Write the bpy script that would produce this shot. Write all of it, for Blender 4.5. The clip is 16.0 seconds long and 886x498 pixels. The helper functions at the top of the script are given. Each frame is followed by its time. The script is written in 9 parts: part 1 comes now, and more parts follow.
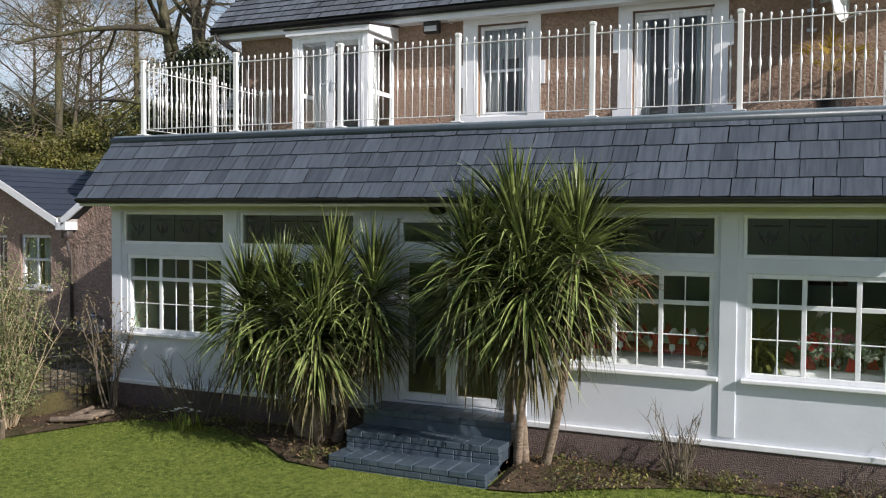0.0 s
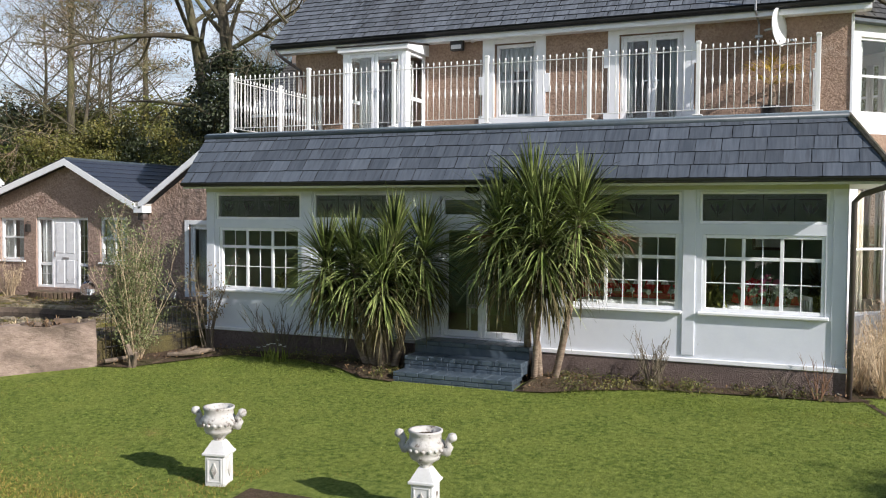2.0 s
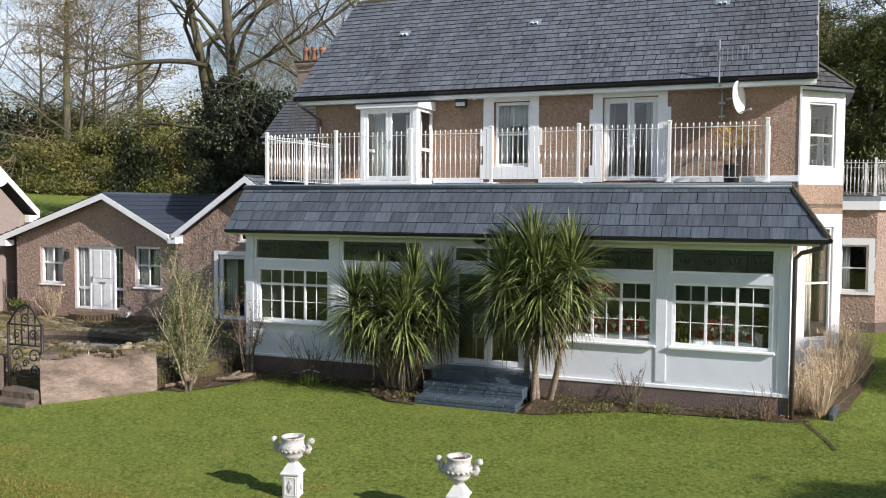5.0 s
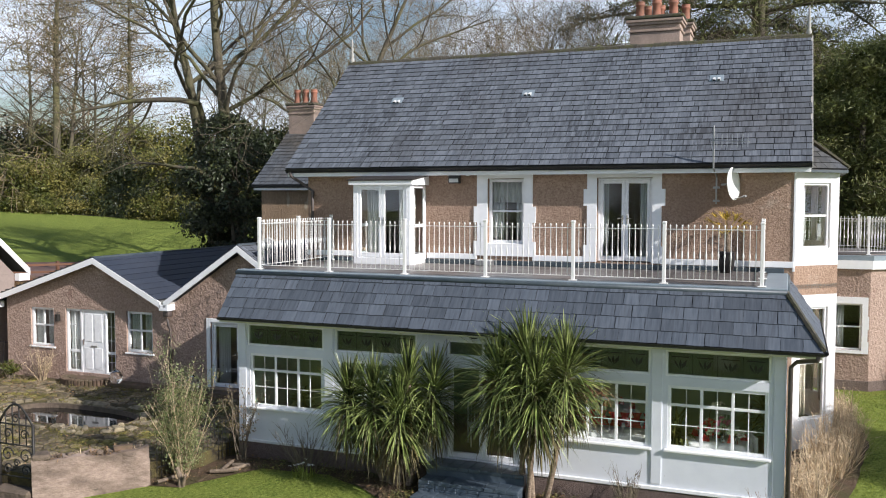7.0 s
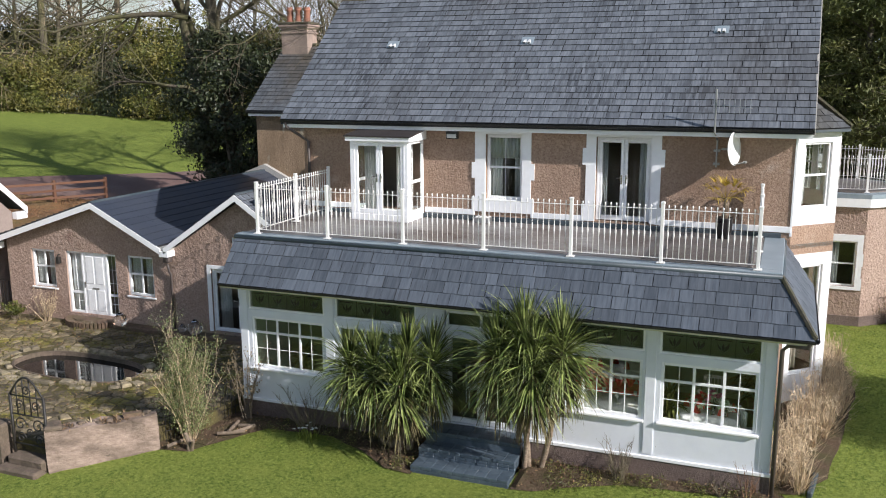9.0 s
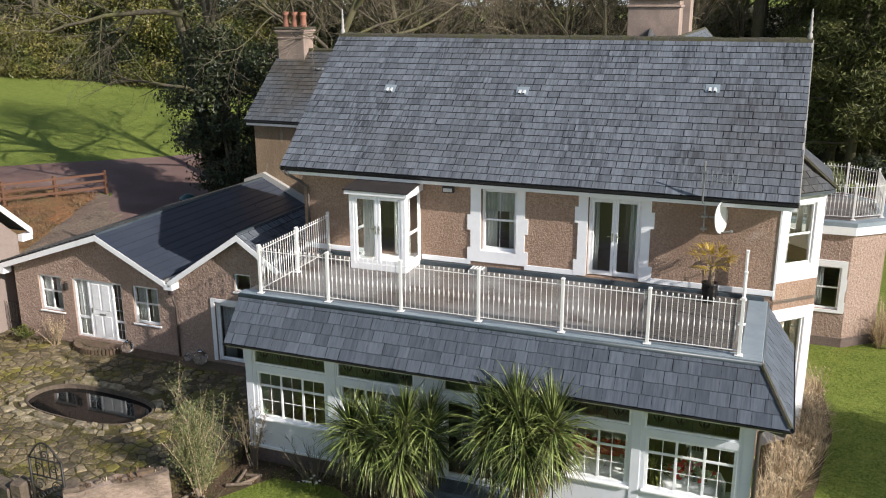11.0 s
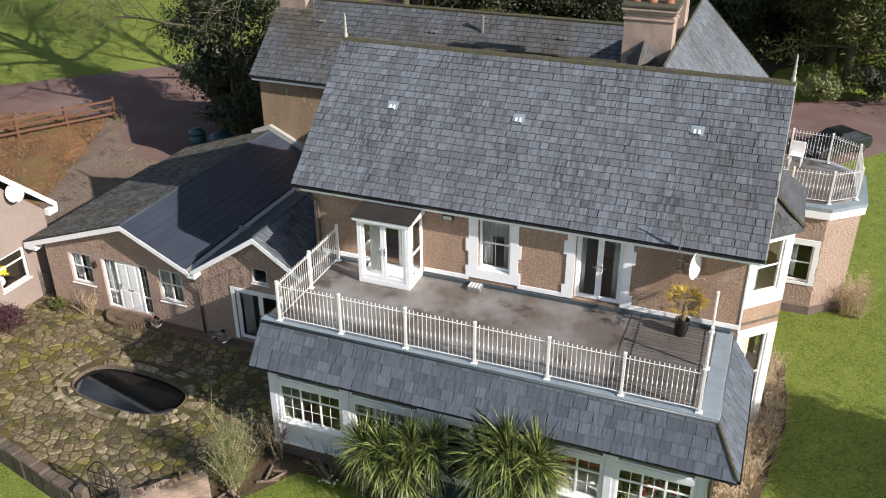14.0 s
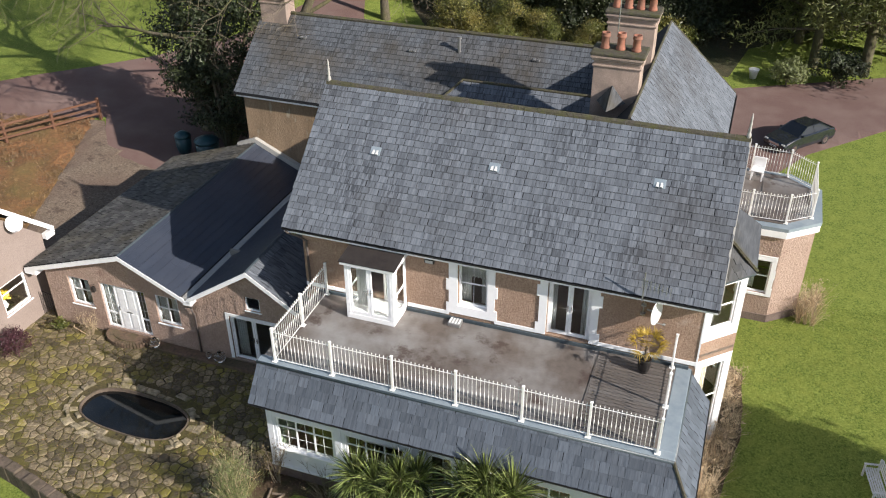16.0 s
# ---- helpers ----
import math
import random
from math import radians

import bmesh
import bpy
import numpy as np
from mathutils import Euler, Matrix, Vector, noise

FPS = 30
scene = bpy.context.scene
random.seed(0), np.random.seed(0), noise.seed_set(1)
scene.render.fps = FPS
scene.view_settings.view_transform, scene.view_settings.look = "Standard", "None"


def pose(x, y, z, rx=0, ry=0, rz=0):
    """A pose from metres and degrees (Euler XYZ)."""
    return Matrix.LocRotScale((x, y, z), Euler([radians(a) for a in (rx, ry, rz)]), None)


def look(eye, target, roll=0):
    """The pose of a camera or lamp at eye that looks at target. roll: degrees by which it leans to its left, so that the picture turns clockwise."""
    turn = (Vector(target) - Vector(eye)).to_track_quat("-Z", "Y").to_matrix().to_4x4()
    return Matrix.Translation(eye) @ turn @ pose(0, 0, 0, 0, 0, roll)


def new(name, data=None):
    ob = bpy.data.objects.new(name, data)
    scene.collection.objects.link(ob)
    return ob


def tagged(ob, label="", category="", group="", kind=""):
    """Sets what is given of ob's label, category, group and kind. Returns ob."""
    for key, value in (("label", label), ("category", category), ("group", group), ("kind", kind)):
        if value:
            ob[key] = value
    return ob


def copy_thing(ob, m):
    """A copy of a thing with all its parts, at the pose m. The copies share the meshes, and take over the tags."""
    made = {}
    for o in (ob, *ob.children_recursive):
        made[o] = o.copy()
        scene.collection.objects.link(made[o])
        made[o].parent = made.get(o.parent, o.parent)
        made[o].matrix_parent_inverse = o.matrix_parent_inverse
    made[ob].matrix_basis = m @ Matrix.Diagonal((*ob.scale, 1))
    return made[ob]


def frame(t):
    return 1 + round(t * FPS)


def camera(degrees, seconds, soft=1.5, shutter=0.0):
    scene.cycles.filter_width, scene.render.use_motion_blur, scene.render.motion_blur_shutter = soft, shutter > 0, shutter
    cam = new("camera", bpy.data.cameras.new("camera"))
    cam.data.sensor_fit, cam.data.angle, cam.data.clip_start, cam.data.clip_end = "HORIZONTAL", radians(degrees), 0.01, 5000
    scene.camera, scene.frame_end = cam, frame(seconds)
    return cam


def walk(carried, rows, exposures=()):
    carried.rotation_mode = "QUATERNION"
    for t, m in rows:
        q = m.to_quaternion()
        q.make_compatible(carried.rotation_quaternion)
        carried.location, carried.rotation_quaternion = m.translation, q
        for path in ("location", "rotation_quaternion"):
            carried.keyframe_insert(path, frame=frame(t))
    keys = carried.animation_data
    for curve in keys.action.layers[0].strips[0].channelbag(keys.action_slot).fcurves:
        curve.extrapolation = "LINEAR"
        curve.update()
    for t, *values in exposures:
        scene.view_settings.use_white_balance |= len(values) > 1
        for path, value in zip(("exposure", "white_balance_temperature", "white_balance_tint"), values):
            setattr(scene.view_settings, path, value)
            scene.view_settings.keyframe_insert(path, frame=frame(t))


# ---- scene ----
cam = camera(53.4, 16.0, soft=1.1)
EXPOSURES = [(0, -0.07, 6280, 14), (1.5, 0.10, 6300, 14), (3, 0.17, 6320, 15), (5.5, 0.17, 6280, 14), (8.5, 0.19, 6250, 14), (11, 0.18, 6500, 13), (12, 0.27, 6550, 13), (13.5, 0.31, 6600, 13), (16, 0.37, 6600, 13)]
PATH = [
    (0, (0.458, 0.098, 3.184), (-0.36, 1.921, 3.112), 0.4),
    (0.5, (0.607, -0.902, 3.023), (-0.205, 0.924, 2.954), 0.5),
    (1, (0.8, -1.86, 2.92), (-0.005, -0.03, 2.849), 0.4),
    (1.5, (1.034, -2.788, 2.875), (0.235, -0.956, 2.8), 0.4),
    (2, (1.264, -3.643, 2.829), (0.472, -1.808, 2.753), 0.4),
    (2.5, (1.452, -4.474, 2.813), (0.665, -2.636, 2.737), 0.4),
    (3, (1.66, -5.288, 2.804), (0.879, -3.448, 2.725), 0.4),
    (3.2, (1.762, -5.603, 2.896), (0.983, -3.764, 2.805), 0.3),
    (5.5, (1.731, -6.426, 4.488), (0.987, -4.573, 4.389), 0.3),
    (6, (1.699, -6.36, 5.114), (0.958, -4.506, 5.01), 0.2),
    (6.5, (1.644, -6.312, 5.64), (0.907, -4.456, 5.532), 0.2),
    (7, (1.625, -6.233, 6.091), (0.891, -4.376, 5.979), 0.1),
    (7.5, (1.59, -6.174, 6.551), (0.859, -4.316, 6.434), 0.1),
    (8, (1.562, -6.096, 7.052), (0.833, -4.239, 6.91), 0.0),
    (8.5, (1.524, -6.061, 7.617), (0.801, -4.212, 7.374), -0.1),
    (8.7, (1.532, -6.028, 7.82), (0.81, -4.188, 7.51), -0.1),
    (10.8, (1.536, -6.03, 10.901), (0.839, -4.237, 10.354), -0.2),
    (11, (1.544, -6.035, 11.283), (0.849, -4.242, 10.736), -0.2),
    (11.5, (1.543, -6.006, 12.309), (0.849, -4.214, 11.754), -0.2),
    (12, (1.55, -5.965, 13.328), (0.859, -4.18, 12.748), -0.2),
    (12.5, (1.527, -5.916, 14.354), (0.843, -4.154, 13.702), -0.3),
    (13, (1.527, -5.89, 15.33), (0.864, -4.188, 14.516), -0.3),
    (13.5, (1.535, -5.878, 16.3), (0.892, -4.234, 15.36), -0.3),
    (14, (1.54, -5.86, 17.265), (0.897, -4.216, 16.324), -0.3),
    (14.5, (1.548, -5.812, 18.217), (0.904, -4.171, 17.273), -0.3),
    (15, (1.533, -5.813, 19.126), (0.89, -4.175, 18.176), -0.3),
    (15.5, (1.525, -5.817, 20.042), (0.897, -4.198, 19.051), -0.3),
    (16, (1.503, -5.823, 20.955), (0.93, -4.237, 19.879), -0.3),
]
walk(cam, [(t, look(eye, target, roll)) for t, eye, target, roll in PATH], exposures=EXPOSURES)

# ---- world, sun ----
SUN_EL, SUN_AZ = 28.5, -15.5          # degrees; azimuth counted from +x towards +y
world = bpy.data.worlds.new("sky")
scene.world = world
world.use_nodes = True
wn, wl = world.node_tree.nodes, world.node_tree.links
wn.clear()
w_out = wn.new("ShaderNodeOutputWorld")
w_bg = wn.new("ShaderNodeBackground")
w_sky = wn.new("ShaderNodeTexSky")
w_sky.sky_type, w_sky.sun_disc = "NISHITA", False
w_sky.sun_elevation, w_sky.sun_rotation = radians(SUN_EL), radians(90 - SUN_AZ)
w_sky.air_density, w_sky.dust_density, w_sky.ozone_density = 1.3, 1.0, 2.5
w_co = wn.new("ShaderNodeTexCoord")
w_map = wn.new("ShaderNodeMapping")
w_map.inputs["Scale"].default_value = (1.6, 1.6, 4.5)
w_noise = wn.new("ShaderNodeTexNoise")
w_noise.inputs["Scale"].default_value, w_noise.inputs["Detail"].default_value, w_noise.inputs["Roughness"].default_value = 1.7, 9, 0.58
w_ramp = wn.new("ShaderNodeValToRGB")
w_ramp.color_ramp.elements[0].position, w_ramp.color_ramp.elements[1].position = 0.50, 0.66
w_mix = wn.new("ShaderNodeMix")
w_mix.data_type = "RGBA"
w_mix.inputs[7].default_value = (10.6, 11.7, 13.0, 1)
w_bg.inputs["Strength"].default_value = 0.086
wl.new(w_co.outputs["Generated"], w_map.inputs["Vector"])
wl.new(w_map.outputs["Vector"], w_noise.inputs["Vector"])
# more cloud and haze towards the horizon
w_sep = wn.new("ShaderNodeSeparateXYZ")
w_low = wn.new("ShaderNodeMapRange")
w_low.inputs["From Min"].default_value, w_low.inputs["From Max"].default_value = 0.0, 0.5
w_low.inputs["To Min"].default_value, w_low.inputs["To Max"].default_value = 0.13, -0.06
w_add = wn.new("ShaderNodeMath")
wl.new(w_co.outputs["Generated"], w_sep.inputs["Vector"])
wl.new(w_sep.outputs["Z"], w_low.inputs["Value"])
wl.new(w_noise.outputs["Fac"], w_add.inputs[0])
wl.new(w_low.outputs["Result"], w_add.inputs[1])
wl.new(w_add.outputs["Value"], w_ramp.inputs["Fac"])
wl.new(w_ramp.outputs["Color"], w_mix.inputs[0])
wl.new(w_sky.outputs["Color"], w_mix.inputs[6])
wl.new(w_mix.outputs[2], w_bg.inputs["Color"])
wl.new(w_bg.outputs["Background"], w_out.inputs["Surface"])

sun_data = bpy.data.lights.new("sun", "SUN")
sun_data.energy, sun_data.angle, sun_data.color = 5.55, radians(0.55), (1.0, 0.955, 0.89)
sun = new("sun", sun_data)
SUN_DIR = Vector((math.cos(radians(SUN_EL)) * math.cos(radians(SUN_AZ)), math.cos(radians(SUN_EL)) * math.sin(radians(SUN_AZ)), math.sin(radians(SUN_EL))))
sun.matrix_world = look((0, 0, 40), Vector((0, 0, 40)) - SUN_DIR)
sun.location = (30, -20, 40)

# ---- materials ----
def mat(name, c1, c2, scale=8.0, rough=0.8, bump=0.0, bscale=60.0, big=None, bigscale=0.7, bigamt=0.6, metal=0.0, rand=0.0, island=0.0,
        stretch=(1, 1, 1), spec=0.5, trans=0.0, bdist=0.01, third=None, thirdscale=3.0, thirdcut=0.6, vor=False, coat=0.0, subsurf=0.0, rvar=0.1):
    """A surface: two colours by grain, stains of a third at a larger scale, patches of a fourth, relief, and a change from piece to piece."""
    m = bpy.data.materials.new(name)
    m.use_nodes = True
    n, l = m.node_tree.nodes, m.node_tree.links
    b = n["Principled BSDF"]
    geo = n.new("ShaderNodeNewGeometry")
    mp = n.new("ShaderNodeMapping")
    mp.inputs["Scale"].default_value = stretch
    l.new(geo.outputs["Position"], mp.inputs["Vector"])

    def tex(s, detail=5, r=0.6):
        t = n.new("ShaderNodeTexNoise")
        t.inputs["Scale"].default_value, t.inputs["Detail"].default_value, t.inputs["Roughness"].default_value = s, detail, r
        l.new(mp.outputs["Vector"], t.inputs["Vector"])
        return t

    def ramp(src, a, z, ca=(0, 0, 0, 1), cz=(1, 1, 1, 1)):
        r = n.new("ShaderNodeValToRGB")
        r.color_ramp.elements[0].position, r.color_ramp.elements[1].position = a, z
        r.color_ramp.elements[0].color, r.color_ramp.elements[1].color = ca, cz
        l.new(src, r.inputs["Fac"])
        return r.outputs["Color"]

    def mix(fac, a, z, amt=1.0):
        x = n.new("ShaderNodeMix")
        x.data_type = "RGBA"
        if amt != 1.0:
            mm = n.new("ShaderNodeMath")
            mm.operation = "MULTIPLY"
            mm.inputs[1].default_value = amt
            l.new(fac, mm.inputs[0])
            fac = mm.outputs[0]
        l.new(fac, x.inputs[0])
        l.new(a, x.inputs[6])
        if isinstance(z, tuple):
            x.inputs[7].default_value = (*z, 1)
        else:
            l.new(z, x.inputs[7])
        return x.outputs[2]

    fine = tex(scale)
    col = ramp(fine.outputs["Fac"], 0.3, 0.7, (*c1, 1), (*c2, 1))
    if big:
        col = mix(ramp(tex(bigscale, 6).outputs["Fac"], 0.42, 0.68), col, big, bigamt)
    if third:
        col = mix(ramp(tex(thirdscale, 7, 0.68).outputs["Fac"], thirdcut, thirdcut + 0.08), col, third)
    if rand or island:
        src = n.new("ShaderNodeObjectInfo").outputs["Random"] if rand else geo.outputs["Random Per Island"]
        mr = n.new("ShaderNodeMapRange")
        amt = rand or island
        mr.inputs["To Min"].default_value, mr.inputs["To Max"].default_value = 1 - amt, 1 + amt
        l.new(src, mr.inputs["Value"])
        hs = n.new("ShaderNodeHueSaturation")
        l.new(mr.outputs["Result"], hs.inputs["Value"])
        l.new(col, hs.inputs["Color"])
        col = hs.outputs["Color"]
    l.new(col, b.inputs["Base Color"])
    rr = n.new("ShaderNodeMapRange")
    rr.inputs["To Min"].default_value, rr.inputs["To Max"].default_value = max(0.02, rough - rvar), min(1, rough + rvar)
    l.new(fine.outputs["Fac"], rr.inputs["Value"])
    l.new(rr.outputs["Result"], b.inputs["Roughness"])
    b.inputs["Metallic"].default_value = metal
    b.inputs["Specular IOR Level"].default_value = spec
    b.inputs["Coat Weight"].default_value = coat
    if trans:
        # light that comes through a leaf
        tr = n.new("ShaderNodeBsdfTranslucent")
        ms = n.new("ShaderNodeMixShader")
        ms.inputs[0].default_value = trans
        l.new(col, tr.inputs["Color"])
        l.new(b.outputs["BSDF"], ms.inputs[1])
        l.new(tr.outputs["BSDF"], ms.inputs[2])
        l.new(ms.outputs["Shader"], n["Material Output"].inputs["Surface"])
    if bump:
        bp = n.new("ShaderNodeBump")
        bp.inputs["Strength"].default_value, bp.inputs["Distance"].default_value = bump, bdist
        if vor:
            t = n.new("ShaderNodeTexVoronoi")
            t.inputs["Scale"].default_value = bscale
            l.new(mp.outputs["Vector"], t.inputs["Vector"])
            l.new(t.outputs["Distance"], bp.inputs["Height"])
        else:
            l.new(tex(bscale, 4).outputs["Fac"], bp.inputs["Height"])
        l.new(bp.outputs["Normal"], b.inputs["Normal"])
    return m


def glass_mat(name, tint=(1, 1, 1), rough=0.0):
    m = bpy.data.materials.new(name)
    m.use_nodes = True
    b = m.node_tree.nodes["Principled BSDF"]
    b.inputs["Base Color"].default_value = (*tint, 1)
    b.inputs["Roughness"].default_value = rough
    b.inputs["Transmission Weight"].default_value = 1.0
    b.inputs["IOR"].default_value = 1.48
    return m


def slate_mat(name, dark, light, stain, brown, across="x", rand=True, vary=0.16, streak=0.68, cut=0.46, rough=0.68, brown_amt=0.4):
    """Slates: a tone for each one, fine grain, and dark algae streaks that run down the slope in bands."""
    m = bpy.data.materials.new(name)
    m.use_nodes = True
    n, l = m.node_tree.nodes, m.node_tree.links
    b = n["Principled BSDF"]
    geo = n.new("ShaderNodeNewGeometry")
    one = n.new("ShaderNodeObjectInfo").outputs["Random"] if rand else geo.outputs["Random Per Island"]

    def tex(scale, size, detail=4, r=0.6, shift=0.0):
        mp = n.new("ShaderNodeMapping")
        mp.inputs["Scale"].default_value = scale
        l.new(geo.outputs["Position"], mp.inputs["Vector"])
        vec = mp.outputs["Vector"]
        if shift:
            sh = n.new("ShaderNodeMath")
            sh.operation = "MULTIPLY"
            sh.inputs[1].default_value = shift
            l.new(one, sh.inputs[0])
            ad = n.new("ShaderNodeVectorMath")
            l.new(vec, ad.inputs[0])
            l.new(sh.outputs[0], ad.inputs[1])
            vec = ad.outputs[0]
        t = n.new("ShaderNodeTexNoise")
        t.inputs["Scale"].default_value, t.inputs["Detail"].default_value, t.inputs["Roughness"].default_value = size, detail, r
        l.new(vec, t.inputs["Vector"])
        return t.outputs["Fac"]

    def span(src, a, z, lo=0.0, hi=1.0):
        r = n.new("ShaderNodeMapRange")
        r.inputs["From Min"].default_value, r.inputs["From Max"].default_value = a, z
        r.inputs["To Min"].default_value, r.inputs["To Max"].default_value = lo, hi
        l.new(src, r.inputs["Value"])
        return r.outputs["Result"]

    def times(a, c):
        x = n.new("ShaderNodeMath")
        x.operation = "MULTIPLY"
        l.new(a, x.inputs[0])
        if isinstance(c, float):
            x.inputs[1].default_value = c
        else:
            l.new(c, x.inputs[1])
        return x.outputs[0]

    def mix(fac, a, z):
        x = n.new("ShaderNodeMix")
        x.data_type = "RGBA"
        l.new(fac, x.inputs[0])
        for k, c in ((6, a), (7, z)):
            if isinstance(c, tuple):
                x.inputs[k].default_value = (*c, 1)
            else:
                l.new(c, x.inputs[k])
        return x.outputs[2]

    fine, band, blot = ((18, 1.6, 1.6), (2.4, 0.35, 0.35), (1, 1, 1)) if across == "x" else ((1.6, 18, 1.6), (0.35, 2.4, 0.35), (1, 1, 1))
    grain = tex(fine, 1.0, 6, 0.62, 30.0)
    col = mix(span(grain, 0.25, 0.75), dark, light)
    # streaks gather in bands and in blotches
    where = times(span(tex(band, 1.0, 4), 0.34, 0.56), span(tex(blot, 0.55, 5), 0.36, 0.62, 0.25, 1.0))
    lines = span(tex(fine, 0.85, 3, 0.5, 11.0), cut, cut + 0.09)
    col = mix(times(times(where, lines), streak), col, stain)
    col = mix(times(span(tex(blot, 0.28, 6, 0.62), 0.5, 0.72), brown_amt), col, brown)
    hs = n.new("ShaderNodeHueSaturation")
    l.new(span(one, 0, 1, 1 - vary, 1 + vary), hs.inputs["Value"])
    l.new(col, hs.inputs["Color"])
    l.new(hs.outputs["Color"], b.inputs["Base Color"])
    l.new(span(grain, 0.2, 0.8, rough - 0.1, rough + 0.14), b.inputs["Roughness"])
    bp = n.new("ShaderNodeBump")
    b.inputs["Specular IOR Level"].default_value = 0.15
    bp.inputs["Strength"].default_value, bp.inputs["Distance"].default_value = 0.35, 0.005
    l.new(grain, bp.inputs["Height"])
    l.new(bp.outputs["Normal"], b.inputs["Normal"])
    return m


M = {}
M["render"] = mat("pebbledash_render", (0.25, 0.166, 0.117), (0.485, 0.345, 0.257), 24, 0.92, 1.0, 24, big=(0.265, 0.175, 0.122), bigscale=0.45, bigamt=0.7, bdist=0.03, spec=0.15,
                  third=(0.42, 0.32, 0.25), thirdscale=1.3, thirdcut=0.60)
M["render_wing"] = mat("grey_pink_pebbledash", (0.27, 0.190, 0.150), (0.50, 0.375, 0.305), 22, 0.92, 1.0, 11, big=(0.30, 0.21, 0.168), bigscale=0.6, bigamt=0.6, bdist=0.06, spec=0.15,
                  third=(0.27, 0.18, 0.145), thirdscale=0.9, thirdcut=0.62)
M["render_aged"] = mat("stained_rear_render", (0.22, 0.155, 0.10), (0.40, 0.29, 0.19), 26, 0.92, 0.9, 42, big=(0.19, 0.135, 0.085), bigscale=0.8, bigamt=0.8, bdist=0.022, vor=True, spec=0.2,
                       third=(0.36, 0.31, 0.23), thirdscale=1.6, thirdcut=0.58, stretch=(1.6, 1.6, 0.5))
M["plinth"] = mat("plinth_render", (0.13, 0.098, 0.085), (0.25, 0.19, 0.165), 30, 0.92, 0.8, 70, big=(0.12, 0.09, 0.08), bigscale=0.9, bdist=0.02, vor=True, spec=0.2)
M["white"] = mat("white_paint", (0.85, 0.855, 0.86), (0.91, 0.915, 0.92), 6, 0.42, 0.12, 90, big=(0.80, 0.80, 0.785), bigscale=0.8, bigamt=0.3)
M["upvc"] = mat("white_plastic_frame", (0.86, 0.87, 0.88), (0.90, 0.91, 0.915), 5, 0.28, 0.05, 60, big=(0.83, 0.83, 0.82), bigscale=0.9, bigamt=0.3)
M["panel"] = mat("painted_wall_panel", (0.72, 0.745, 0.80), (0.78, 0.805, 0.85), 3, 0.55, 0.15, 30, big=(0.68, 0.70, 0.73), bigscale=0.7, bigamt=0.5, third=(0.62, 0.62, 0.60), thirdscale=1.4, thirdcut=0.69)
M["cream"] = mat("cream_soffit_paint", (0.60, 0.60, 0.44), (0.67, 0.67, 0.52), 5, 0.6, 0.1, 40, big=(0.5, 0.5, 0.36), bigscale=1.2, bigamt=0.4)
M["rail"] = mat("white_rail_paint", (0.84, 0.83, 0.80), (0.88, 0.87, 0.84), 14, 0.35, 0.1, 80, big=(0.72, 0.68, 0.62), bigscale=2.5, bigamt=0.3)
M["slate"] = slate_mat("skirt_roof_slate", (0.062, 0.076, 0.096), (0.128, 0.146, 0.172), (0.044, 0.048, 0.056), (0.085, 0.08, 0.08), vary=0.2, streak=0.45, cut=0.54, rough=0.52, brown_amt=0.2)
M["slate_skirt"] = slate_mat("skirt_roof_slate_joined", (0.062, 0.076, 0.096), (0.128, 0.146, 0.172), (0.044, 0.048, 0.056), (0.085, 0.08, 0.08), rand=False, vary=0.2, streak=0.45, cut=0.54, rough=0.52, brown_amt=0.2)
M["slate_main"] = slate_mat("main_roof_slate", (0.088, 0.101, 0.120), (0.198, 0.217, 0.242), (0.040, 0.044, 0.052), (0.080, 0.071, 0.064))
M["slate_far"] = slate_mat("main_roof_slate_joined", (0.088, 0.101, 0.120), (0.198, 0.217, 0.242), (0.040, 0.044, 0.052), (0.080, 0.071, 0.064), rand=False)
M["slate_side"] = slate_mat("side_slope_slate", (0.088, 0.101, 0.120), (0.198, 0.217, 0.242), (0.040, 0.044, 0.052), (0.080, 0.071, 0.064), "y", rand=False)
M["slate_skirt_side"] = slate_mat("skirt_side_slate", (0.062, 0.076, 0.096), (0.128, 0.146, 0.172), (0.044, 0.048, 0.056), (0.085, 0.08, 0.08), "y", rand=False, vary=0.2, streak=0.45, cut=0.54, rough=0.52, brown_amt=0.2)
M["slate_old"] = slate_mat("weathered_slate", (0.050, 0.054, 0.060), (0.115, 0.122, 0.132), (0.026, 0.028, 0.031), (0.10, 0.085, 0.052), rand=False, brown_amt=0.7)
M["slate_rear"] = slate_mat("rear_roof_slate", (0.066, 0.074, 0.084), (0.155, 0.168, 0.184), (0.032, 0.034, 0.037), (0.085, 0.070, 0.050), rand=False, brown_amt=0.85)
M["slate_old_side"] = slate_mat("weathered_side_slate", (0.055, 0.055, 0.055), (0.16, 0.155, 0.145), (0.026, 0.026, 0.026), (0.13, 0.11, 0.065), "y", rand=False, vary=0.32, brown_amt=0.8)
# near-black edges: joint grime, plus the shadow line under each course put into colour
M["slate_edge"] = mat("grime_and_shade_slate_edge", (0.012, 0.012, 0.013), (0.03, 0.03, 0.03), 20, 0.95)
M["slate_new"] = mat("smooth_roof_tile", (0.035, 0.043, 0.062), (0.045, 0.054, 0.075), 5, 0.32, 0.1, 60, big=(0.055, 0.063, 0.082), bigscale=0.8, island=0.08)
M["underlay"] = mat("roof_underlay", (0.02, 0.021, 0.024), (0.035, 0.036, 0.04), 14, 0.9, 0.2, 30)
